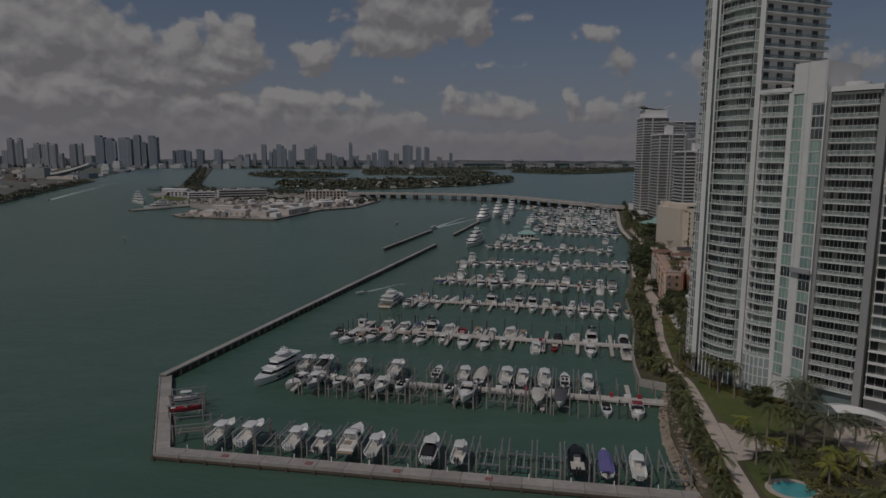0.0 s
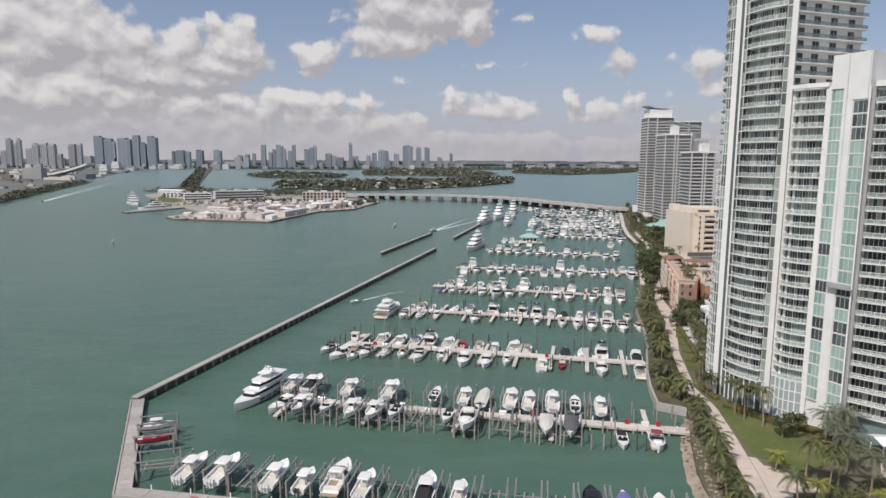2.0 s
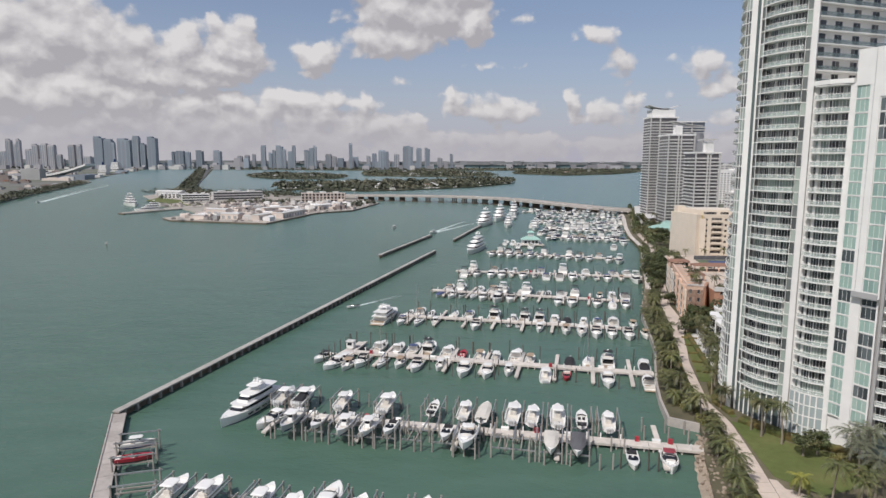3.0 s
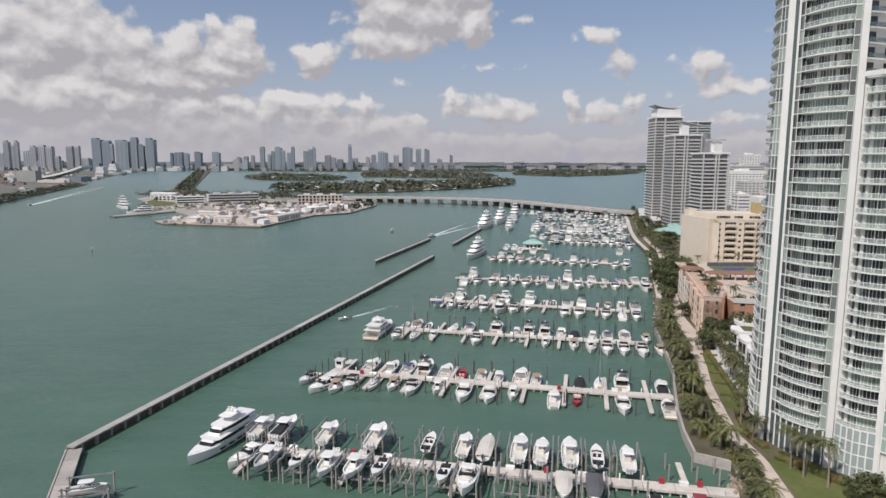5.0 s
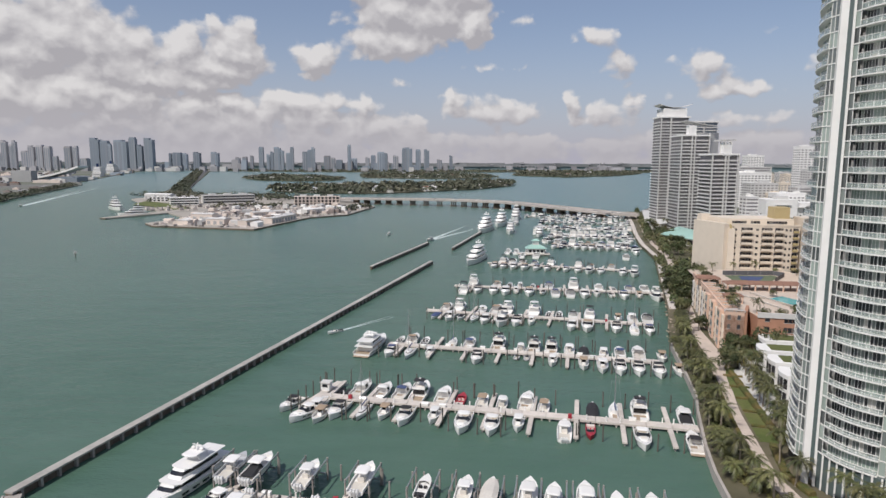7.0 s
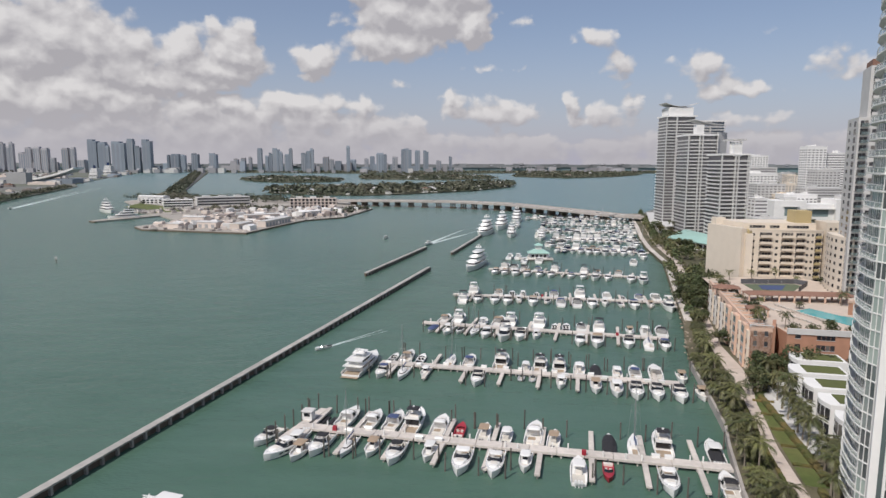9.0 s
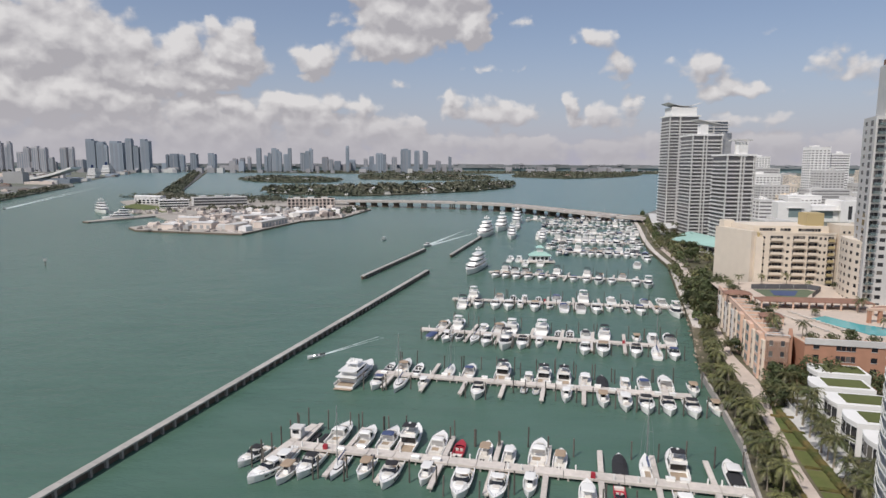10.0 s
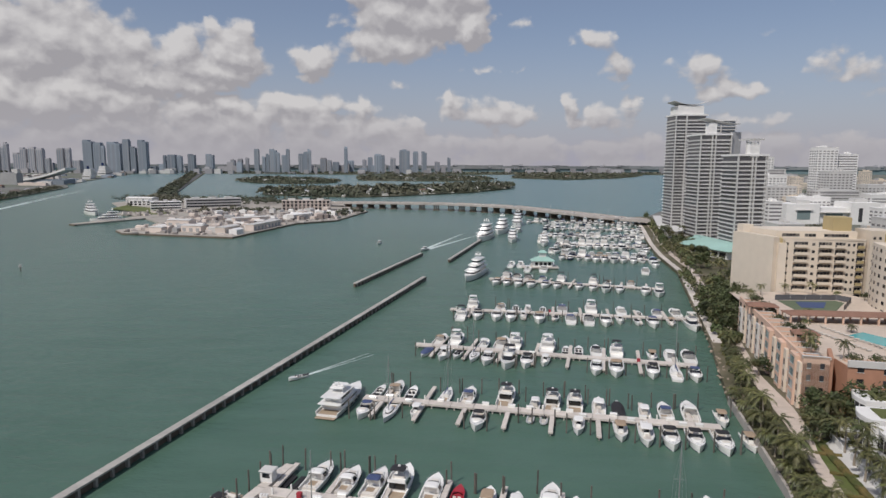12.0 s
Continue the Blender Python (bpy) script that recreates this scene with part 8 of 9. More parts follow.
for nm, x0, x1, y0, y1, z0, z1, mt in (("wall", -50, -14, 0, 34, 0, 22, WHITE), ("wall", -14, 18, 3, 34, 0, 18, WHITE), ("wall", 18, 50, -2, 34, 0, 24, WHITE), ("roof_house", -36, -22, 8, 20, 22, 26, OFFWHITE), ("roof_house", 26, 40, 8, 20, 24, 28, OFFWHITE),
                                       ("glazed_bay", -38, -24, -0.2, 0.2, 5, 15, GLASS_PALE), ("glazed_bay", -6, 12, 2.8, 3.2, 4, 12, GLASS_PALE), ("glazed_bay", 26, 30, -2.2, -1.8, 3, 18, GLASS_DARK), ("canopy", -14, 18, -1, 3, 12.5, 13.3, OFFWHITE), ("canopy", -40, -22, -2, 0, 15.2, 15.8, OFFWHITE)):
    c = bmesh.new()
    box(c, x0, x1, y0, y1, z0, z1)
    part(nm, c, mt, store)


# ---- far woods: crowns far too many to count ----
def woods(name, label, spots, material=None, seed=3, leaf=3.2, per=26):
    """Clumps of leaf cards heaped on a set of spots (x, y, radius, height)."""
    r = random.Random(seed)
    verts, faces = [], []
    for x, y, rad, h in spots:
        for _ in range(per):
            a, e = r.uniform(0, math.tau), math.asin(r.uniform(0.0, 1.0))
            k = r.uniform(0.75, 1.1)
            d = Vector((math.cos(a) * math.cos(e), math.sin(a) * math.cos(e), math.sin(e)))
            p = Vector((x, y, 1.5 + h * 0.35)) + Vector((d.x * rad * k, d.y * rad * k, d.z * h * 0.65 * k))
            u = Vector((r.gauss(0, 1), r.gauss(0, 1), r.gauss(0, 0.5))).normalized()
            v = d.cross(u)
            if v.length < 0.1:
                continue
            v.normalize()
            s = leaf * r.uniform(0.6, 1.3)
            i = len(verts)
            verts += [tuple(p - u * s), tuple(p + v * s * 0.7), tuple(p + u * s), tuple(p - v * s * 0.7)]
            faces.append((i, i + 1, i + 2, i + 3))
    me = bpy.data.meshes.new(name)
    me.from_pydata(verts, [], faces)
    me.materials.append(material or WOODS)
    return tagged(new(name, me), label, "trees", kind="stuff")


def inside(p, pts):
    x, y = p
    res = False
    for (x0, y0), (x1, y1) in zip(pts, pts[1:] + pts[:1]):
        if (y0 > y) != (y1 > y) and x < (x1 - x0) * (y - y0) / (y1 - y0) + x0:
            res = not res
    return res


def scatter(pts, n, rad, h, seed):
    r = random.Random(seed)
    xs_, ys_ = [p[0] for p in pts], [p[1] for p in pts]
    out = []
    while len(out) < n:
        p = (r.uniform(min(xs_), max(xs_)), r.uniform(min(ys_), max(ys_)))
        if inside(p, pts):
            out.append((*p, rad * r.uniform(0.6, 1.3), h * r.uniform(0.6, 1.3)))
    return out


def land(pts, label, material, z=1.4):
    c = bmesh.new()
    prism(c, pts, -2, z)
    solo("island", c, material, label, "island", kind="structure")


def rim(pts, step, rad, h, seed, jit=0.3):
    r = random.Random(seed)
    return [(p[0] + r.uniform(-jit, jit) * step, p[1] + r.uniform(-jit, jit) * step, rad * r.uniform(0.7, 1.3), h * r.uniform(0.6, 1.3)) for p in resample(pts + pts[:1], step)]


def villas(pts, n, seed, lo=10, hi=20):
    r = random.Random(seed)
    for x, y, a, b in scatter(pts, n, 1, 1, seed):
        w, d, h = r.uniform(lo, hi), r.uniform(lo, hi), r.uniform(6, 10)
        t = thing("villa", "pale waterfront villa among trees", "house", "island villas", at=(x, y, 1.4), rz=r.uniform(-30, 30))
        c = bmesh.new()
        box(c, -w / 2, w / 2, -d / 2, d / 2, 0, h)
        part("wall", c, WHITE, t)
        c = bmesh.new()
        loft(c, [[(-w * 0.54, -d * 0.54, h), (w * 0.54, -d * 0.54, h), (w * 0.54, d * 0.54, h), (-w * 0.54, d * 0.54, h)], [(-w * 0.1, -d * 0.1, h + 3), (w * 0.1, -d * 0.1, h + 3), (w * 0.1, d * 0.1, h + 3), (-w * 0.1, d * 0.1, h + 3)]])
        part("roof", c, r.choice((TILE, OFFWHITE, OFFWHITE, GREY_WALL)), t)


ISLES = [
    ([(-400, 1500), (-365, 1440), (-261, 1388), (-165, 1365), (-90, 1425), (60, 1590), (180, 1850), (205, 2050), (120, 2100), (-20, 1850), (-200, 1720), (-380, 1640)], 330, 11, 14, 16),
    ([(-770, 2480), (-640, 2260), (-520, 2185), (-400, 2260), (-390, 2420), (-560, 2750), (-800, 2900)], 150, 15, 12, 8),
    ([(-330, 2650), (0, 2560), (200, 2780), (160, 3150), (-200, 3500), (-420, 3200)], 280, 18, 12, 8),
    ([(330, 3180), (520, 2860), (800, 3150), (1100, 3720), (1050, 4100), (700, 4200), (420, 3700)], 300, 20, 12, 6),
    ([(-1700, 4700), (-1400, 4250), (-300, 3950), (600, 4300), (1500, 4300), (1500, 4850), (-1700, 4850)], 420, 26, 11, 0),
]
spots = []
for pts, n, rad, h, v in ISLES:
    land(pts, "flat wooded residential island", ISLE_SOIL)
    spots += scatter(pts, n, rad, h, int(abs(pts[0][0])))
    spots += rim(pts, rad * 1.6, rad * 0.8, h * 0.8, 9)
    if v == 16:
        rm = resample([(-385, 1500), (-355, 1455), (-258, 1402), (-165, 1380), (-95, 1440), (50, 1605), (165, 1850), (190, 2040)], 34)
        for k, (x, y) in enumerate(rm):
            if k % 3 == 1:
                villas([(x - 9, y - 6), (x + 9, y - 6), (x + 9, y + 10), (x - 9, y + 10)], 1, 50 + k, 9, 20)
    if v:
        villas([lerp(p, (sum(q[0] for q in pts) / len(pts), sum(q[1] for q in pts) / len(pts)), 0.08) for p in pts], v, int(abs(pts[1][0])), 14, 30)
woods("island_woods", "dark green woods covering the residential islands", spots, leaf=3.6)

# the causeway to the mainland with its tree rows
land([(-590, 1350), (-635, 1500), (-1860, 4780), (-1760, 4780), (-590, 1500), (-540, 1350)], "long narrow causeway with a road", ISLE_SOIL)
sp = []
for side in (-1, 1):
    for k in range(130):
        f = k / 130
        y = 1380 + f * 3300
        if rng.random() < 0.86:
            sp.append((-560 - (y - 1380) * 0.378 + side * (11 + 9 * f) + rng.uniform(-3, 3), y, rng.uniform(6, 11), rng.uniform(7, 14)))
woods("causeway_trees", "dark trees in two rows along the causeway", sp, leaf=2.8, seed=6)
c = bmesh.new()
prism(c, [(-556, 1380), (-1800, 4760), (-1770, 4760), (-545, 1380)], 1.4, 1.6)
solo("road", c, ASPHALT, "grey causeway road between trees", "road", kind="structure")

# the terminal island with its low sheds
TERM = [(-318, 727), (-299, 702), (-186, 672), (-161, 806), (-123, 845), (-105, 990), (-180, 1180), (-330, 1230), (-540, 1330), (-545, 1150), (-440, 985), (-330, 900), (-352, 860), (-300, 790)]
land(TERM, "flat harbour island with a concrete quay", YARD, 1.6)
land([(-400, 790), (-390, 781), (-345, 880), (-330, 905), (-350, 940), (-420, 960), (-430, 930), (-372, 890)], "concrete pier of the harbour island", YARD, 1.55)
c = bmesh.new()
prism(c, [(-401, 789), (-389.4, 780), (-388, 782), (-399.4, 791)], -1, 1.5)
solo("quay_wall", c, CONCRETE_WET_SHADE, "dark end wall of the concrete pier", "quay wall", kind="structure")
quay = thing("quay_wall", "dark stained quay wall of the harbour island", "quay wall", kind="structure")
for a_, b_ in zip(TERM[:6], TERM[1:7]):
    c = bmesh.new()
    d = (Vector(b_) - Vector(a_)).normalized() * 0.5
    prism(c, [(a_[0] + d.y, a_[1] - d.x), (b_[0] + d.y, b_[1] - d.x), b_, a_], -1, 1.3)
    part("wall_panel", c, CONCRETE_WET_SHADE, quay)


def shed(x, y, w, d, h, rz, mt, label):
    t = thing("harbour_shed", label, "shed", "harbour buildings", at=(x, y, 1.6), rz=rz)
    c = bmesh.new()
    box(c, -w / 2, w / 2, -d / 2, d / 2, 0, h)
    part("wall", c, mt, t)
    c = bmesh.new()
    loft(c, [[(-w / 2 - 0.4, -d / 2 - 0.4, h), (w / 2 + 0.4, -d / 2 - 0.4, h), (w / 2 + 0.4, d / 2 + 0.4, h), (-w / 2 - 0.4, d / 2 + 0.4, h)], [(-w / 2, -d * 0.12, h + d * 0.09), (w / 2, -d * 0.12, h + d * 0.09), (w / 2, d * 0.12, h + d * 0.09), (-w / 2, d * 0.12, h + d * 0.09)]])
    part("roof", c, OFFWHITE if mt is not OFFWHITE else WHITE, t)
    if w < 22:
        return
    c = bmesh.new()
    n = max(2, int(w / 7))
    for k in range(n):
        x0 = -w / 2 + w * (k + 0.25) / n
        box(c, x0, x0 + w / n * 0.5, -d / 2 - 0.08, -d / 2 + 0.1, 0.4, h * 0.65)
    part("door_field", c, GREY_WALL, t)["kind"] = "stuff"


SAND = mat("pale_pink_shed", (0.62, 0.54, 0.48), 0.85, grain=0.1, vary=0.12, rnd=0.12)
rng = random.Random(12)
shed(-181, 752, 58, 9, 6, 79, SAND, "long pale pink warehouse on the quay")
shed(-202, 708, 26, 10, 6, 77, SAND, "pale pink warehouse on the quay")
shed(-236, 716, 22, 13, 6, -15, SAND, "pale shed with wide doors")
shed(-264, 752, 26, 12, 8, -15, SAND, "tall pale shed on the harbour island")
shed(-268, 708, 14, 8, 5, -15, SAND, "small pale harbour shed")
shed(-212, 812, 40, 10, 6, 40, SAND, "pale warehouse behind the quay")
shed(-168, 860, 34, 10, 6, 60, OFFWHITE, "pale warehouse behind the quay")


def banded_house(label, x, y, w, d, storeys, rz, mt, bands=True, fh=3.6):
    """A flat-roofed harbour building: walls, floor slabs proud of them, window ribbons or a colonnade, and roof plant."""
    t = thing("harbour_house", label, "building", "harbour buildings", at=(x, y, 1.6), rz=rz)
    h = storeys * fh
    c = bmesh.new()
    box(c, -w / 2, w / 2, -d / 2, d / 2, 0, h)
    part("wall", c, mt, t)
    for k in range(storeys):
        c = bmesh.new()
        if bands:
            box(c, -w / 2 + 0.8, w / 2 - 0.8, -d / 2 - 0.12, -d / 2 + 0.1, k * fh + 1.1, k * fh + 2.9)
            part("window_band", c, GLASS_DARK, t)
        else:
            n = max(3, int(w / 5.5))
            for i in range(n):
                x0 = -w / 2 + w * (i + 0.2) / n
                box(c, x0, x0 + w / n * 0.6, -d / 2 - 0.12, -d / 2 + 0.1, k * fh + 0.6, k * fh + fh - 0.6)
            part("window_row", c, GLASS_DARK, t)["kind"] = "stuff"
        c = bmesh.new()
        box(c, -w / 2 - 0.5, w / 2 + 0.5, -d / 2 - 0.7, d / 2 + 0.5, (k + 1) * fh - 0.5, (k + 1) * fh + 0.1)
        part("floor_edge", c, mt, t)
    for k in range(3):
        c = bmesh.new()
        x0 = -w / 2 + w * (0.12 + 0.3 * k)
        box(c, x0, x0 + w * 0.14, -d * 0.2, d * 0.25, h, h + 2.4)
        part("roof_plant", c, OFFWHITE, t)


banded_house("long tan terminal hall with a colonnade", -193, 1006, 66, 16, 3, 8, SAND, False, 4.6)
banded_house("white stepped office house on the harbour island", -396, 1014, 40, 20, 3, 26, WHITE)
banded_house("long pale grey office house with ribbon windows", -346, 1062, 78, 20, 3, 30, OFFWHITE, True, 4.2)
banded_house("low white house on the harbour island", -468, 1092, 32, 14, 2, 4, WHITE, False)
shed(-490, 1140, 50, 16, 9, -14, OFFWHITE, "white building on the harbour island")
for x, y, a, b in scatter([(-296, 712), (-190, 686), (-165, 800), (-125, 900), (-112, 985), (-240, 960), (-310, 900), (-300, 820)], 95, 1, 1, 4):
    c = bmesh.new()
    w, d, h = rng.uniform(4, 15), rng.uniform(3, 9), rng.uniform(2.2, 5.5)
    loft(c, [[(-w / 2, -d / 2, 0), (w / 2, -d / 2, 0), (w / 2, d / 2, 0), (-w / 2, d / 2, 0)], [(-w / 2, -d / 2, h), (w / 2, -d / 2, h), (w / 2, d / 2, h), (-w / 2, d / 2, h)], [(-w / 2, -0.3, h + d * 0.15), (w / 2, -0.3, h + d * 0.15), (w / 2, 0.3, h + d * 0.15), (-w / 2, 0.3, h + d * 0.15)]])
    ob = solo("harbour_shed", c, rng.choice((SAND, SAND, SAND, SAND, OFFWHITE, WHITE, WHITE, GREY_WALL, CONTAINER)), "low harbour shed among stored goods", "shed", "harbour buildings")
    ob.location, ob.rotation_euler = (x, y, 1.6), (0, 0, radians(rng.choice((-15, 75, 78, -12)) + rng.uniform(-6, 6)))
woods("harbour_trees", "dark trees round the harbour buildings", scatter([(-545, 1320), (-540, 1190), (-400, 1090), (-200, 1110), (-140, 1010), (-190, 1180), (-330, 1225)], 110, 8, 10, 8) + scatter([(-330, 960), (-250, 930), (-180, 960), (-280, 990)], 14, 6, 7, 9) + scatter([(-120, 900), (-106, 985), (-130, 990), (-150, 900)], 14, 6, 7, 10), leaf=1.8, seed=8)
# loose goods on the quays, far too many to count
vs_, fs_ = [], []
r_ = random.Random(19)
for x, y, a, b in scatter([(-308, 712), (-296, 700), (-190, 680), (-165, 800), (-125, 850), (-110, 985), (-240, 960), (-310, 900), (-300, 800)], 420, 1, 1, 14) + scatter([(-380, 880), (-440, 960), (-330, 1010), (-180, 1010), (-300, 920)], 120, 1, 1, 15):
    w, d, h, t_ = r_.uniform(0.8, 3.2), r_.uniform(0.8, 2.4), r_.uniform(0.8, 3.2), r_.uniform(0, 3)
    i = len(vs_)
    cs_, sn_ = math.cos(t_), math.sin(t_)
    vs_ += [(x + px_ * cs_ - py_ * sn_, y + px_ * sn_ + py_ * cs_, 1.6 + pz_) for pz_ in (0, h) for px_, py_ in ((-w, -d), (w, -d), (w, d), (-w, d))]
    fs_ += [tuple(i + q for q in f) for f in ((4, 5, 6, 7), (0, 1, 5, 4), (1, 2, 6, 5), (2, 3, 7, 6), (3, 0, 4, 7))]
me = bpy.data.meshes.new("quay_goods")
me.from_pydata(vs_, [], fs_)
me.materials.append(mat("stored_goods", (0.42, 0.38, 0.35), 0.8, grain=0.1, vary=0.2, isle=0.75))
tagged(new("quay_goods", me), "loose cargo, vehicles and crates on the quays", "cargo", kind="stuff")
woods("harbour_tree_rows", "dark trees behind the white harbour buildings", [(x + r_.uniform(-6, 6), y + r_.uniform(-6, 6), r_.uniform(5, 8), r_.uniform(7, 12)) for x, y in resample([(-560, 1190), (-500, 1200), (-420, 1110), (-360, 1110), (-330, 1160), (-250, 1120)], 9)] + [(x, y, 4, 7) for x, y in ((-470, 1060), (-446, 1080), (-330, 985), (-300, 960), (-276, 985), (-250, 940))], leaf=1.7, seed=33)
lawn([(-476, 1015), (-492, 1095), (-402, 1010), (-352, 935), (-378, 900), (-420, 965)], "mown lawn on the harbour island", 1.6)
place("mega", BUILD["mega"], pose(-384, 833, 0, 0, 0, 127) @ Matrix.Diagonal((1.35, 0.85, 1.12, 1)))
place("mega", BUILD["mega"], pose(-455, 930, 0, 0, 0, 218) @ Matrix.Diagonal((1.7, 1.15, 1.35, 1)))

# ---- the road bridge ----
bridge = thing("road_bridge", "long low concrete road bridge on grouped piers", "bridge", kind="structure")
LINE = [(-230, 1100), (-145, 1081), (-74, 1058), (11, 1030), (89, 976), (150, 885), (199, 815), (228, 800)]


def deck_z(f):
    return 6.5 + 3.2 * math.sin(math.pi * min(1, max(0, f)))


bp = resample(LINE, 12)
for k, (a_, b_) in enumerate(zip(bp, bp[1:])):
    d = (Vector(b_) - Vector(a_)).normalized()
    n_ = Vector((-d.y, d.x)) * 13
    z0, z1 = deck_z(k / len(bp)), deck_z((k + 1) / len(bp))
    c = bmesh.new()
    loft(c, [[(p[0] - n_.x * s, p[1] - n_.y * s, z + dz) for s, dz in ((1, -1.7), (1, 0), (-1, 0), (-1, -1.7))] for p, z in ((a_, z0), (b_, z1))])
    part("deck_span", c, CONCRETE_G, bridge)
    c = bmesh.new()
    loft(c, [[(p[0] - n_.x * s, p[1] - n_.y * s, z + dz) for s, dz in ((-1, 0), (-1, 1.0), (-0.97, 1.0), (-0.97, 0))] for p, z in ((a_, z0), (b_, z1))])
    loft(c, [[(p[0] - n_.x * s, p[1] - n_.y * s, z + dz) for s, dz in ((0.97, 0), (0.97, 1.0), (1, 1.0), (1, 0))] for p, z in ((a_, z0), (b_, z1))])
    part("barrier", c, CONCRETE_G, bridge)
for k, p in enumerate(resample(LINE[1:7], 21)[:-1]):
    c = bmesh.new()
    f = (k + 3) / 22
    box(c, p[0] - 5, p[0] + 5, p[1] - 11, p[1] + 11, -1, 0.9)
    for dx in (-3, 0, 3):
        for dy in (-9, -3, 3, 9):
            box(c, p[0] + dx - 0.8, p[0] + dx + 0.8, p[1] + dy - 0.8, p[1] + dy + 0.8, 0.9, deck_z(f) - 2.2)
    box(c, p[0] - 4.5, p[0] + 4.5, p[1] - 12, p[1] + 12, deck_z(f) - 2.3, deck_z(f) - 1.4)
    part("pier_group", c, CONCRETE_WET_SHADE, bridge)
rng = random.Random(41)


def far_car():
    t = thing("car", "small car crossing the road bridge", "car", "cars on the bridge")
    c = bmesh.new()
    loft(c, [[(-0.9, y, z0), (0.9, y, z0), (0.9, y, z1), (-0.9, y, z1)] for y, z0, z1 in ((-2.2, 0.35, 0.95), (-1.6, 0.3, 1.0), (1.4, 0.3, 0.95), (2.2, 0.35, 0.75))])
    part("body", c, GEL, t)
    c = bmesh.new()
    box(c, -0.8, 0.8, -1.4, 0.9, 0.95, 1.5, 0.8)
    part("cabin", c, SMOKED, t)
    return t


for k in range(22):
    i = rng.randrange(len(bp) - 1)
    a_, b_ = bp[i], bp[i + 1]
    d = (Vector(b_) - Vector(a_)).normalized()
    o = rng.choice((-8, -4, 4, 8))
    f = rng.random()
    p = lerp(a_, b_, f)
    place("far_car", far_car, pose(p[0] - d.y * o, p[1] + d.x * o, deck_z((i + f) / len(bp)) + 0.02, 0, 0, math.degrees(math.atan2(d.y, d.x)) - 90))

# ---- the port shore to the west ----
PORT = [(-600, 780), (-655, 925), (-750, 1145), (-990, 1760), (-1010, 1810), (-1130, 2000), (-1500, 2900), (-2000, 4200), (-4800, 4800), (-4800, 780)]
land(PORT, "flat port shore with yards", CITY, 1.6)
woods("port_trees", "dark scrub along the port shore", [(x + rng.uniform(-26, 4), y, rng.uniform(5, 10), rng.uniform(4, 9)) for x, y in resample([(-640, 880), (-690, 1010), (-772, 1198), (-980, 1725)], 4)], leaf=1.9, seed=13)


def stack(x, y, w, d, h, mt, label, cat="building"):
    c = bmesh.new()
    box(c, x - w / 2, x + w / 2, y - d / 2, y + d / 2, 1.6, 1.6 + h)
    box(c, x - w / 4, x + w / 6, y - d / 4, y + d / 4, 1.6 + h, 3.4 + h)
    solo("port_building", c, mt, label, cat, "port buildings")


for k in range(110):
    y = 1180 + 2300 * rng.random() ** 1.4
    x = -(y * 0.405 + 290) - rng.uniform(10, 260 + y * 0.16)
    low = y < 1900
    stack(x, y, rng.uniform(10, 34) if low else rng.uniform(16, 60), rng.uniform(5, 12) if low else rng.uniform(10, 30), rng.uniform(2.5, 6) if low else rng.uniform(5, 17), rng.choice((CONTAINER, CONTAINER, CONTAINER, SAND, GREY_WALL, TILE, HAZE_TOWER) if low else (HAZE_TOWER, OFFWHITE, CONTAINER, SAND, BLUE_HAZE_TOWER)), "low port building or stacked cargo on the yard")
stack(-1305, 2010, 60, 30, 34, GREY_WALL, "tall grey terminal block beside the swept hall")
hall = thing("terminal_hall", "white cruise terminal hall with a sweeping roof", "hall", "port buildings", at=(-1262, 2120, 1.6))
hall.scale = (1.1, 1.0, 1.5)
c = bmesh.new()
loft(c, [[(-70 + 140 * k / 8, y, 9 + 24 * (k / 8) ** 1.6 + dz) for y, dz in ((-30, -4), (30, -4), (30, 0), (-30, 0))] for k in range(9)])
part("swept_roof", c, WHITE, hall)
c = bmesh.new()
box(c, -60, 68, -25, 25, 0, 9)
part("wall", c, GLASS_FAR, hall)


def cruise_ship(x, y, s, rz):
    t = thing("cruise_ship", "white cruise ship moored at the far terminal", "ship", "cruise ships", at=(x, y, 0), rz=rz)
    part("hull", hull_mesh(220, 30, 12, 0.3, 0.2, 3, 2.2, 6), GEL, t)
    for k in range(5):
        c = bmesh.new()
        box(c, -14 + k, 14 - k, -95 + k * 5, 70 - k * 9, 12 + k * 5, 16.2 + k * 5)
        d = part("deck_tier", c, GEL, t)
        c = bmesh.new()
        box(c, -14.2 + k, 14.2 - k, -93 + k * 5, 68 - k * 9, 13 + k * 5, 14.6 + k * 5)
        part("window_band", c, GLASS_FAR, d)
    c = bmesh.new()
    box(c, -4, 4, -60, -45, 36, 48, 0.8)
    part("funnel", c, NAVY, t)
    t.scale = (s, s, s)


cruise_ship(-1500, 2790, 1.15, 22)
cruise_ship(-1800, 3460, 1.4, 22)

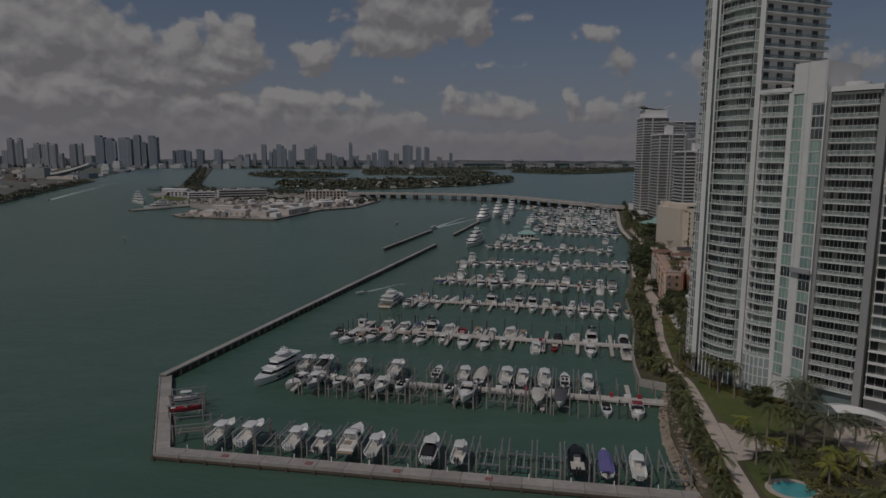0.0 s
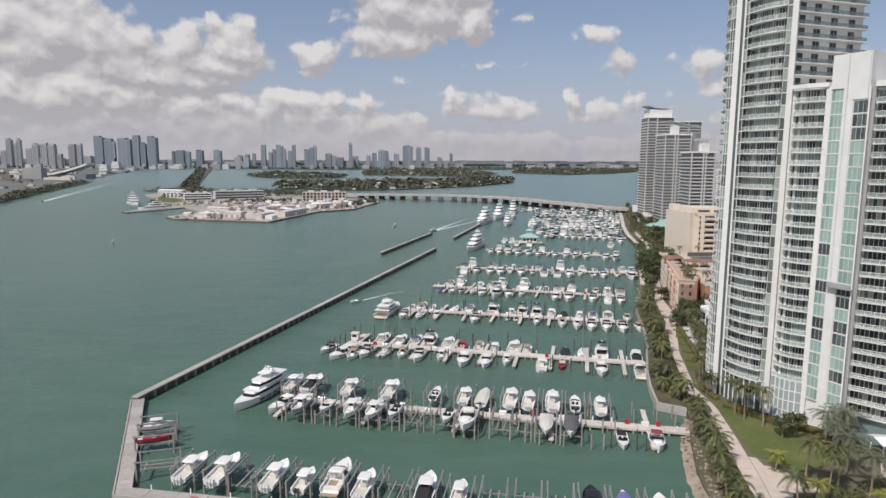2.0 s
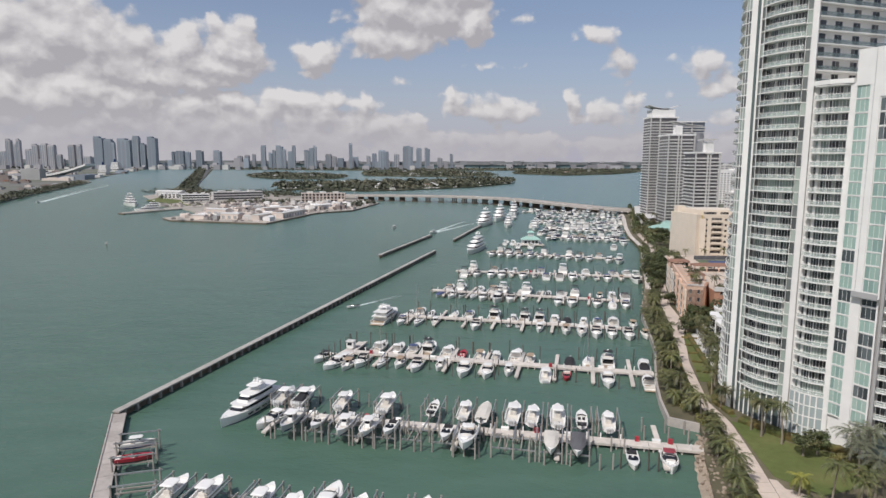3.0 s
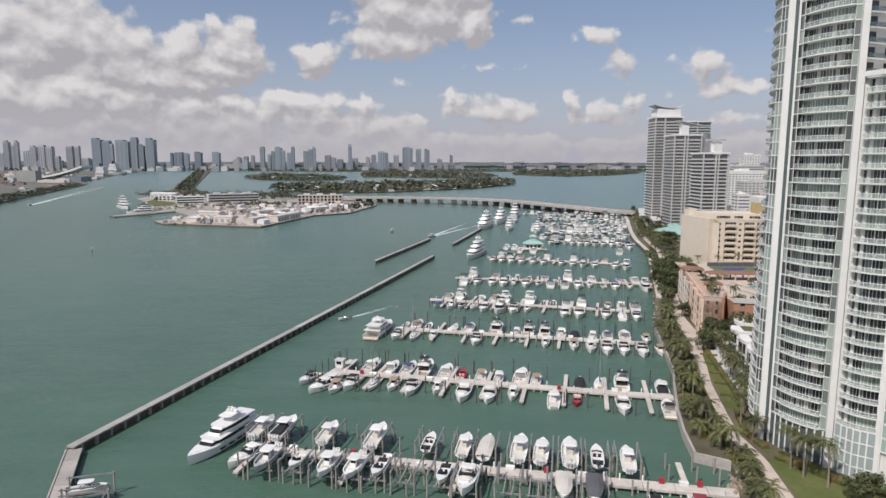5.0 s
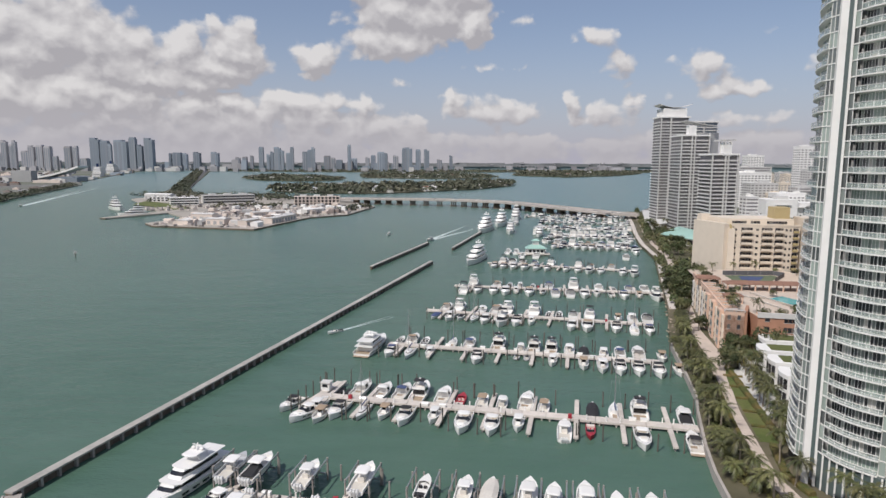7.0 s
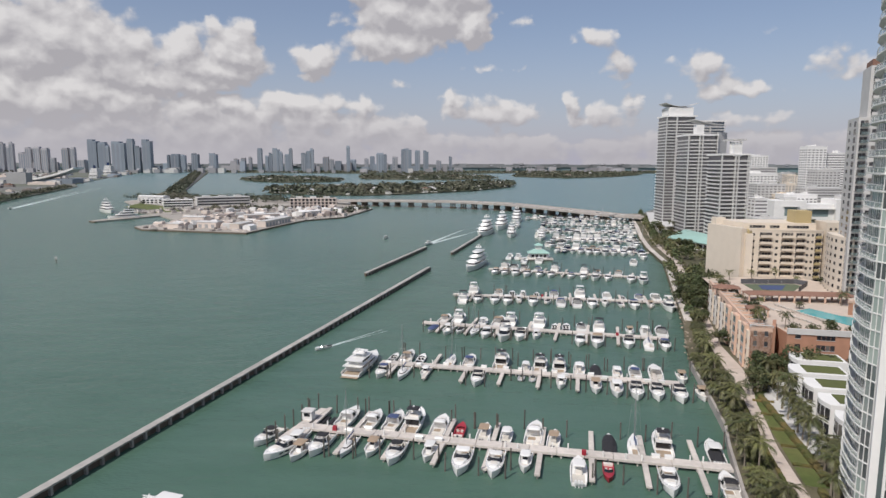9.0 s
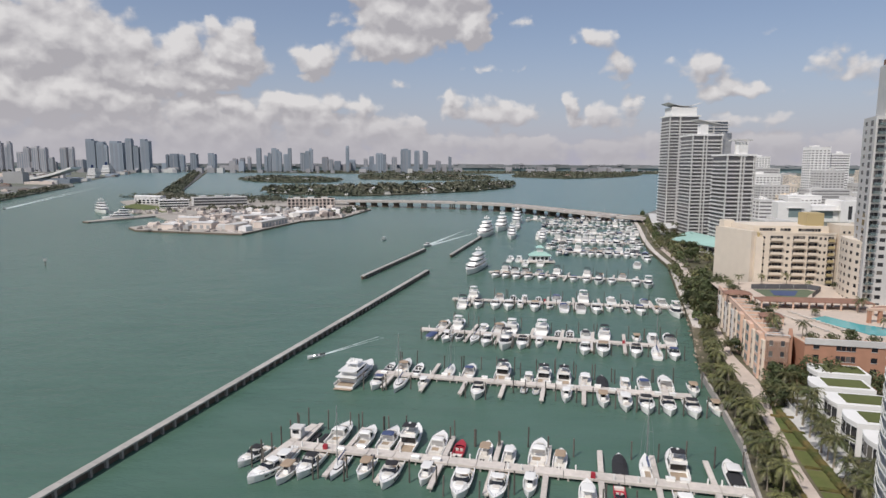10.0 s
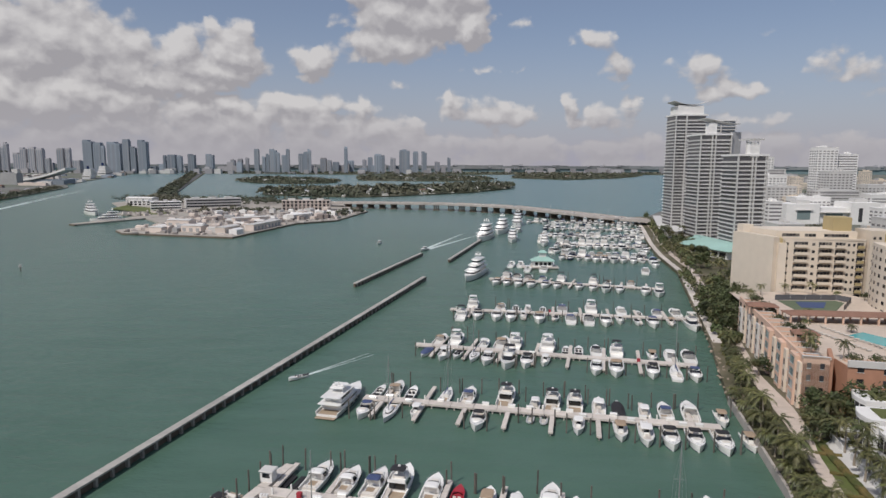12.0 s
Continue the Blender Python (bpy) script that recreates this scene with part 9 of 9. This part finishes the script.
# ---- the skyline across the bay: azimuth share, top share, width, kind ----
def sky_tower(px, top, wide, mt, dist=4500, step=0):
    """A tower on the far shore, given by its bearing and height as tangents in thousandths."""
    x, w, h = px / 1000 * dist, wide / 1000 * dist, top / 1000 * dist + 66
    t = thing("skyline_tower", "hazy blue grey high rise across the bay" if mt is BLUE_HAZE_TOWER else "hazy pale high rise across the bay", "tower", "skyline towers", at=(x, dist, 1.4))
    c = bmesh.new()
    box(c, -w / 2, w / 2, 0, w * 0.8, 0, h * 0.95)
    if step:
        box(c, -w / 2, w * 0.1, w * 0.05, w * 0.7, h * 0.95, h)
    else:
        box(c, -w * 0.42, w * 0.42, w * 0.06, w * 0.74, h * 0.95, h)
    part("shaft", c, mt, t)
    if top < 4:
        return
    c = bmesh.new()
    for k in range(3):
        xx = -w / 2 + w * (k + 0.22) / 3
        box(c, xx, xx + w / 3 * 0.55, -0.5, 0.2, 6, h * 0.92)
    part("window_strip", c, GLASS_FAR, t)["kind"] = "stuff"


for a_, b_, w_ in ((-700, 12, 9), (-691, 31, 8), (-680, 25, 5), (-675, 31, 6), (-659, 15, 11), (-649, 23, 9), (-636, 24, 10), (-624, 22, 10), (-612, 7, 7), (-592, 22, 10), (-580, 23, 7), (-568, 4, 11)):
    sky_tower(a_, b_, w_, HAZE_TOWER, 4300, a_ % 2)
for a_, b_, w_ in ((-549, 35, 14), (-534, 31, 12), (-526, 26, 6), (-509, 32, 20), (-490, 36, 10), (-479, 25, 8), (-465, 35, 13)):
    sky_tower(a_, b_, w_, BLUE_HAZE_TOWER, 4200, a_ % 2)
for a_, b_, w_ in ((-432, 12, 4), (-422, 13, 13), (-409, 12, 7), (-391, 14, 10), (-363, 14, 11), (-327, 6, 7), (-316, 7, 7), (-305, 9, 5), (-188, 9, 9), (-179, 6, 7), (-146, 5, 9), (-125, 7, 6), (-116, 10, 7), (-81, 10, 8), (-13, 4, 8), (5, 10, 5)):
    sky_tower(a_, b_, w_, rng.choice((BLUE_HAZE_TOWER, HAZE_TOWER)), 4450, a_ % 2)
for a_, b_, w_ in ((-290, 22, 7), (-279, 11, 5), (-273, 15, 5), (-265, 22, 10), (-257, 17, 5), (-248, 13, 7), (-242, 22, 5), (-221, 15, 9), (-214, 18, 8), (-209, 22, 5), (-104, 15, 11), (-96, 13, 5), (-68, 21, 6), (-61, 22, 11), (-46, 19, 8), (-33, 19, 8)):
    sky_tower(a_, b_, w_, BLUE_HAZE_TOWER, 4300, a_ % 2)
sky_tower(-153, 26, 5, BLUE_HAZE_TOWER, 4300, 0)
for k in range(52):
    sky_tower(rng.uniform(-720, 20), rng.uniform(-9, 3), rng.uniform(5, 16), rng.choice((HAZE_TOWER, HAZE_TOWER, BLUE_HAZE_TOWER)), rng.uniform(4300, 4650), 0)
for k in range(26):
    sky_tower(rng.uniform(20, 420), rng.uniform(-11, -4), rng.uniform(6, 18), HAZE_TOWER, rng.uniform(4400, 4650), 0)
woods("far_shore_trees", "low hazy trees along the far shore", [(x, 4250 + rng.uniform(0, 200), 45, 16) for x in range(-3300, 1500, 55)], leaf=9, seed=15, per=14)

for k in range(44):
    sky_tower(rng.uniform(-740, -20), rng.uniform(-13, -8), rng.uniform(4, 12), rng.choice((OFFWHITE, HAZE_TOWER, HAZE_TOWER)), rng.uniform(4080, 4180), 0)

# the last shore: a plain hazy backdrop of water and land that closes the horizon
# haze is mixed into the base colours of water, land and houses
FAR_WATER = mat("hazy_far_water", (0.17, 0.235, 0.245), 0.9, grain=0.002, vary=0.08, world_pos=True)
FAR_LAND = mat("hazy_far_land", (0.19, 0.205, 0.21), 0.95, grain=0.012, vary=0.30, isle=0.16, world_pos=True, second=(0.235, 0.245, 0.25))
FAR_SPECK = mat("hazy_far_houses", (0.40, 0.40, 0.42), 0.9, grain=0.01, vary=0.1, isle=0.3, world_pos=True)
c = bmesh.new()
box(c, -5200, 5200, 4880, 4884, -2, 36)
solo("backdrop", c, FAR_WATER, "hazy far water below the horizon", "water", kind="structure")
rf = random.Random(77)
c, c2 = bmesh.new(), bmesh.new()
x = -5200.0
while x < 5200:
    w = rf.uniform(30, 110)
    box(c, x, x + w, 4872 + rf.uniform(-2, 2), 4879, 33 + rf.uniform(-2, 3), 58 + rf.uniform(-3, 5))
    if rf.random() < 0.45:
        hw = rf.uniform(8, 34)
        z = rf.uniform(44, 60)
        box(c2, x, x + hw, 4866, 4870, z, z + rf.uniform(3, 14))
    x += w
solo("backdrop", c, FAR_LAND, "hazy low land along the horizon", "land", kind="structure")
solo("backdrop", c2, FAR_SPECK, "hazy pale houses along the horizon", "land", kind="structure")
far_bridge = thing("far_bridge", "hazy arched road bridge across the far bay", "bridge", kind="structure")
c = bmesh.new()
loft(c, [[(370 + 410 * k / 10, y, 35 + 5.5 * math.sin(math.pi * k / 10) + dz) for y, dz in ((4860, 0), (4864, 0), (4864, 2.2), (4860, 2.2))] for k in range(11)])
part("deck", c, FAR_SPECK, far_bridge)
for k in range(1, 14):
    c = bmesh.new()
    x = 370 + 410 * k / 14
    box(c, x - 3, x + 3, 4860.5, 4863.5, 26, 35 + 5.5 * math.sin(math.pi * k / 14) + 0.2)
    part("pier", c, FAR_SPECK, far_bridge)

# green belt between the far rows and the road
belt = []
for k in range(150):
    y = 345 + 540 * rng.random()
    base_x = 101 + (y - 342) * 0.262 + (8 if 480 < y < 560 else 0)
    belt.append((base_x + rng.choice((rng.uniform(3.5, 7), rng.uniform(12, 30))), y, rng.uniform(2.2, 4.2), rng.uniform(4, 9)))
woods("shore_planting", "dark green palms and shrubs along the far promenade", belt, FOLIAGE, 19, 0.8, 60)
woods("city_trees", "dark trees between the white city buildings", [((y_ - 100) * rng.uniform(0.44, 0.78), y_, 9, 9) for y_ in [rng.uniform(560, 2300) for _ in range(150)]], leaf=2.0, seed=23)
woods("tower_foot_trees", "dark trees at the foot of the stepped towers", [(rng.uniform(206, 262), rng.uniform(530, 572), 4, 6) for _ in range(24)] + [(rng.uniform(193, 206), rng.uniform(590, 720), 3, 6) for _ in range(14)], FOLIAGE, 24, 1.1, 50)

# ---- small craft and marks on the open water ----
def wake(x, y, rz, ln, w, label):
    c = bmesh.new()
    r = random.Random(int(x))
    n = 16
    for s in (-1, 1):
        rows = []
        for k in range(n + 1):
            f = k / n
            o = w * (0.12 + 0.88 * f) * s
            t_ = 0.42 * w * (1 - f) + 0.12
            rows.append([(o - t_ / 2 + r.uniform(-0.1, 0.1), -ln * f, 0.02), (o - t_ / 4, -ln * f, 0.12 * (1 - f) + 0.03), (o + t_ / 4, -ln * f, 0.12 * (1 - f) + 0.03), (o + t_ / 2 + r.uniform(-0.1, 0.1), -ln * f, 0.02)])
        loft(c, rows)
    ob = solo("wake", c, FOAM, label, "wake")
    ob.location, ob.rotation_euler = (x, y, 0), (0, 0, radians(rz))


place("rud", BUILD["rud"], pose(-42, 306, 0.0, 3, 0, 140) @ Matrix.Scale(0.85, 4))
wake(-40.6, 308.6, 142, 30, 1.3, "thin white wake behind a small motor boat")
place("cx", BUILD["cx"], pose(-13, 600, 0.1, 3, 0, 160))
wake(-12, 606, 160, 120, 9, "broad white wake behind a motor boat")
place("cc", BUILD["cc"], pose(-625, 984, 0.1, 3, 0, 201))
wake(-627, 989, 201, 820, 9, "long white wake trailing a fast boat")
place("ccs", BUILD["ccs"], pose(-52, 640, 0.1, 0, 0, 170))
place("ccs", BUILD["ccs"], pose(420, 1330, 0.1, 0, 0, 120))
buoy = thing("channel_marker", "dark channel marker post in open water", "channel marker", at=(-258, 499, 0))
c = bmesh.new()
tube(c, (0, 0, -2), (0, 0, 3.2), 0.35, 7, 0.3)
part("post", c, PILE_WOOD, buoy)
c = bmesh.new()
box(c, -0.9, 0.9, -0.12, 0.12, 2.4, 4.2)
part("day_board", c, GREY_WALL, buoy)
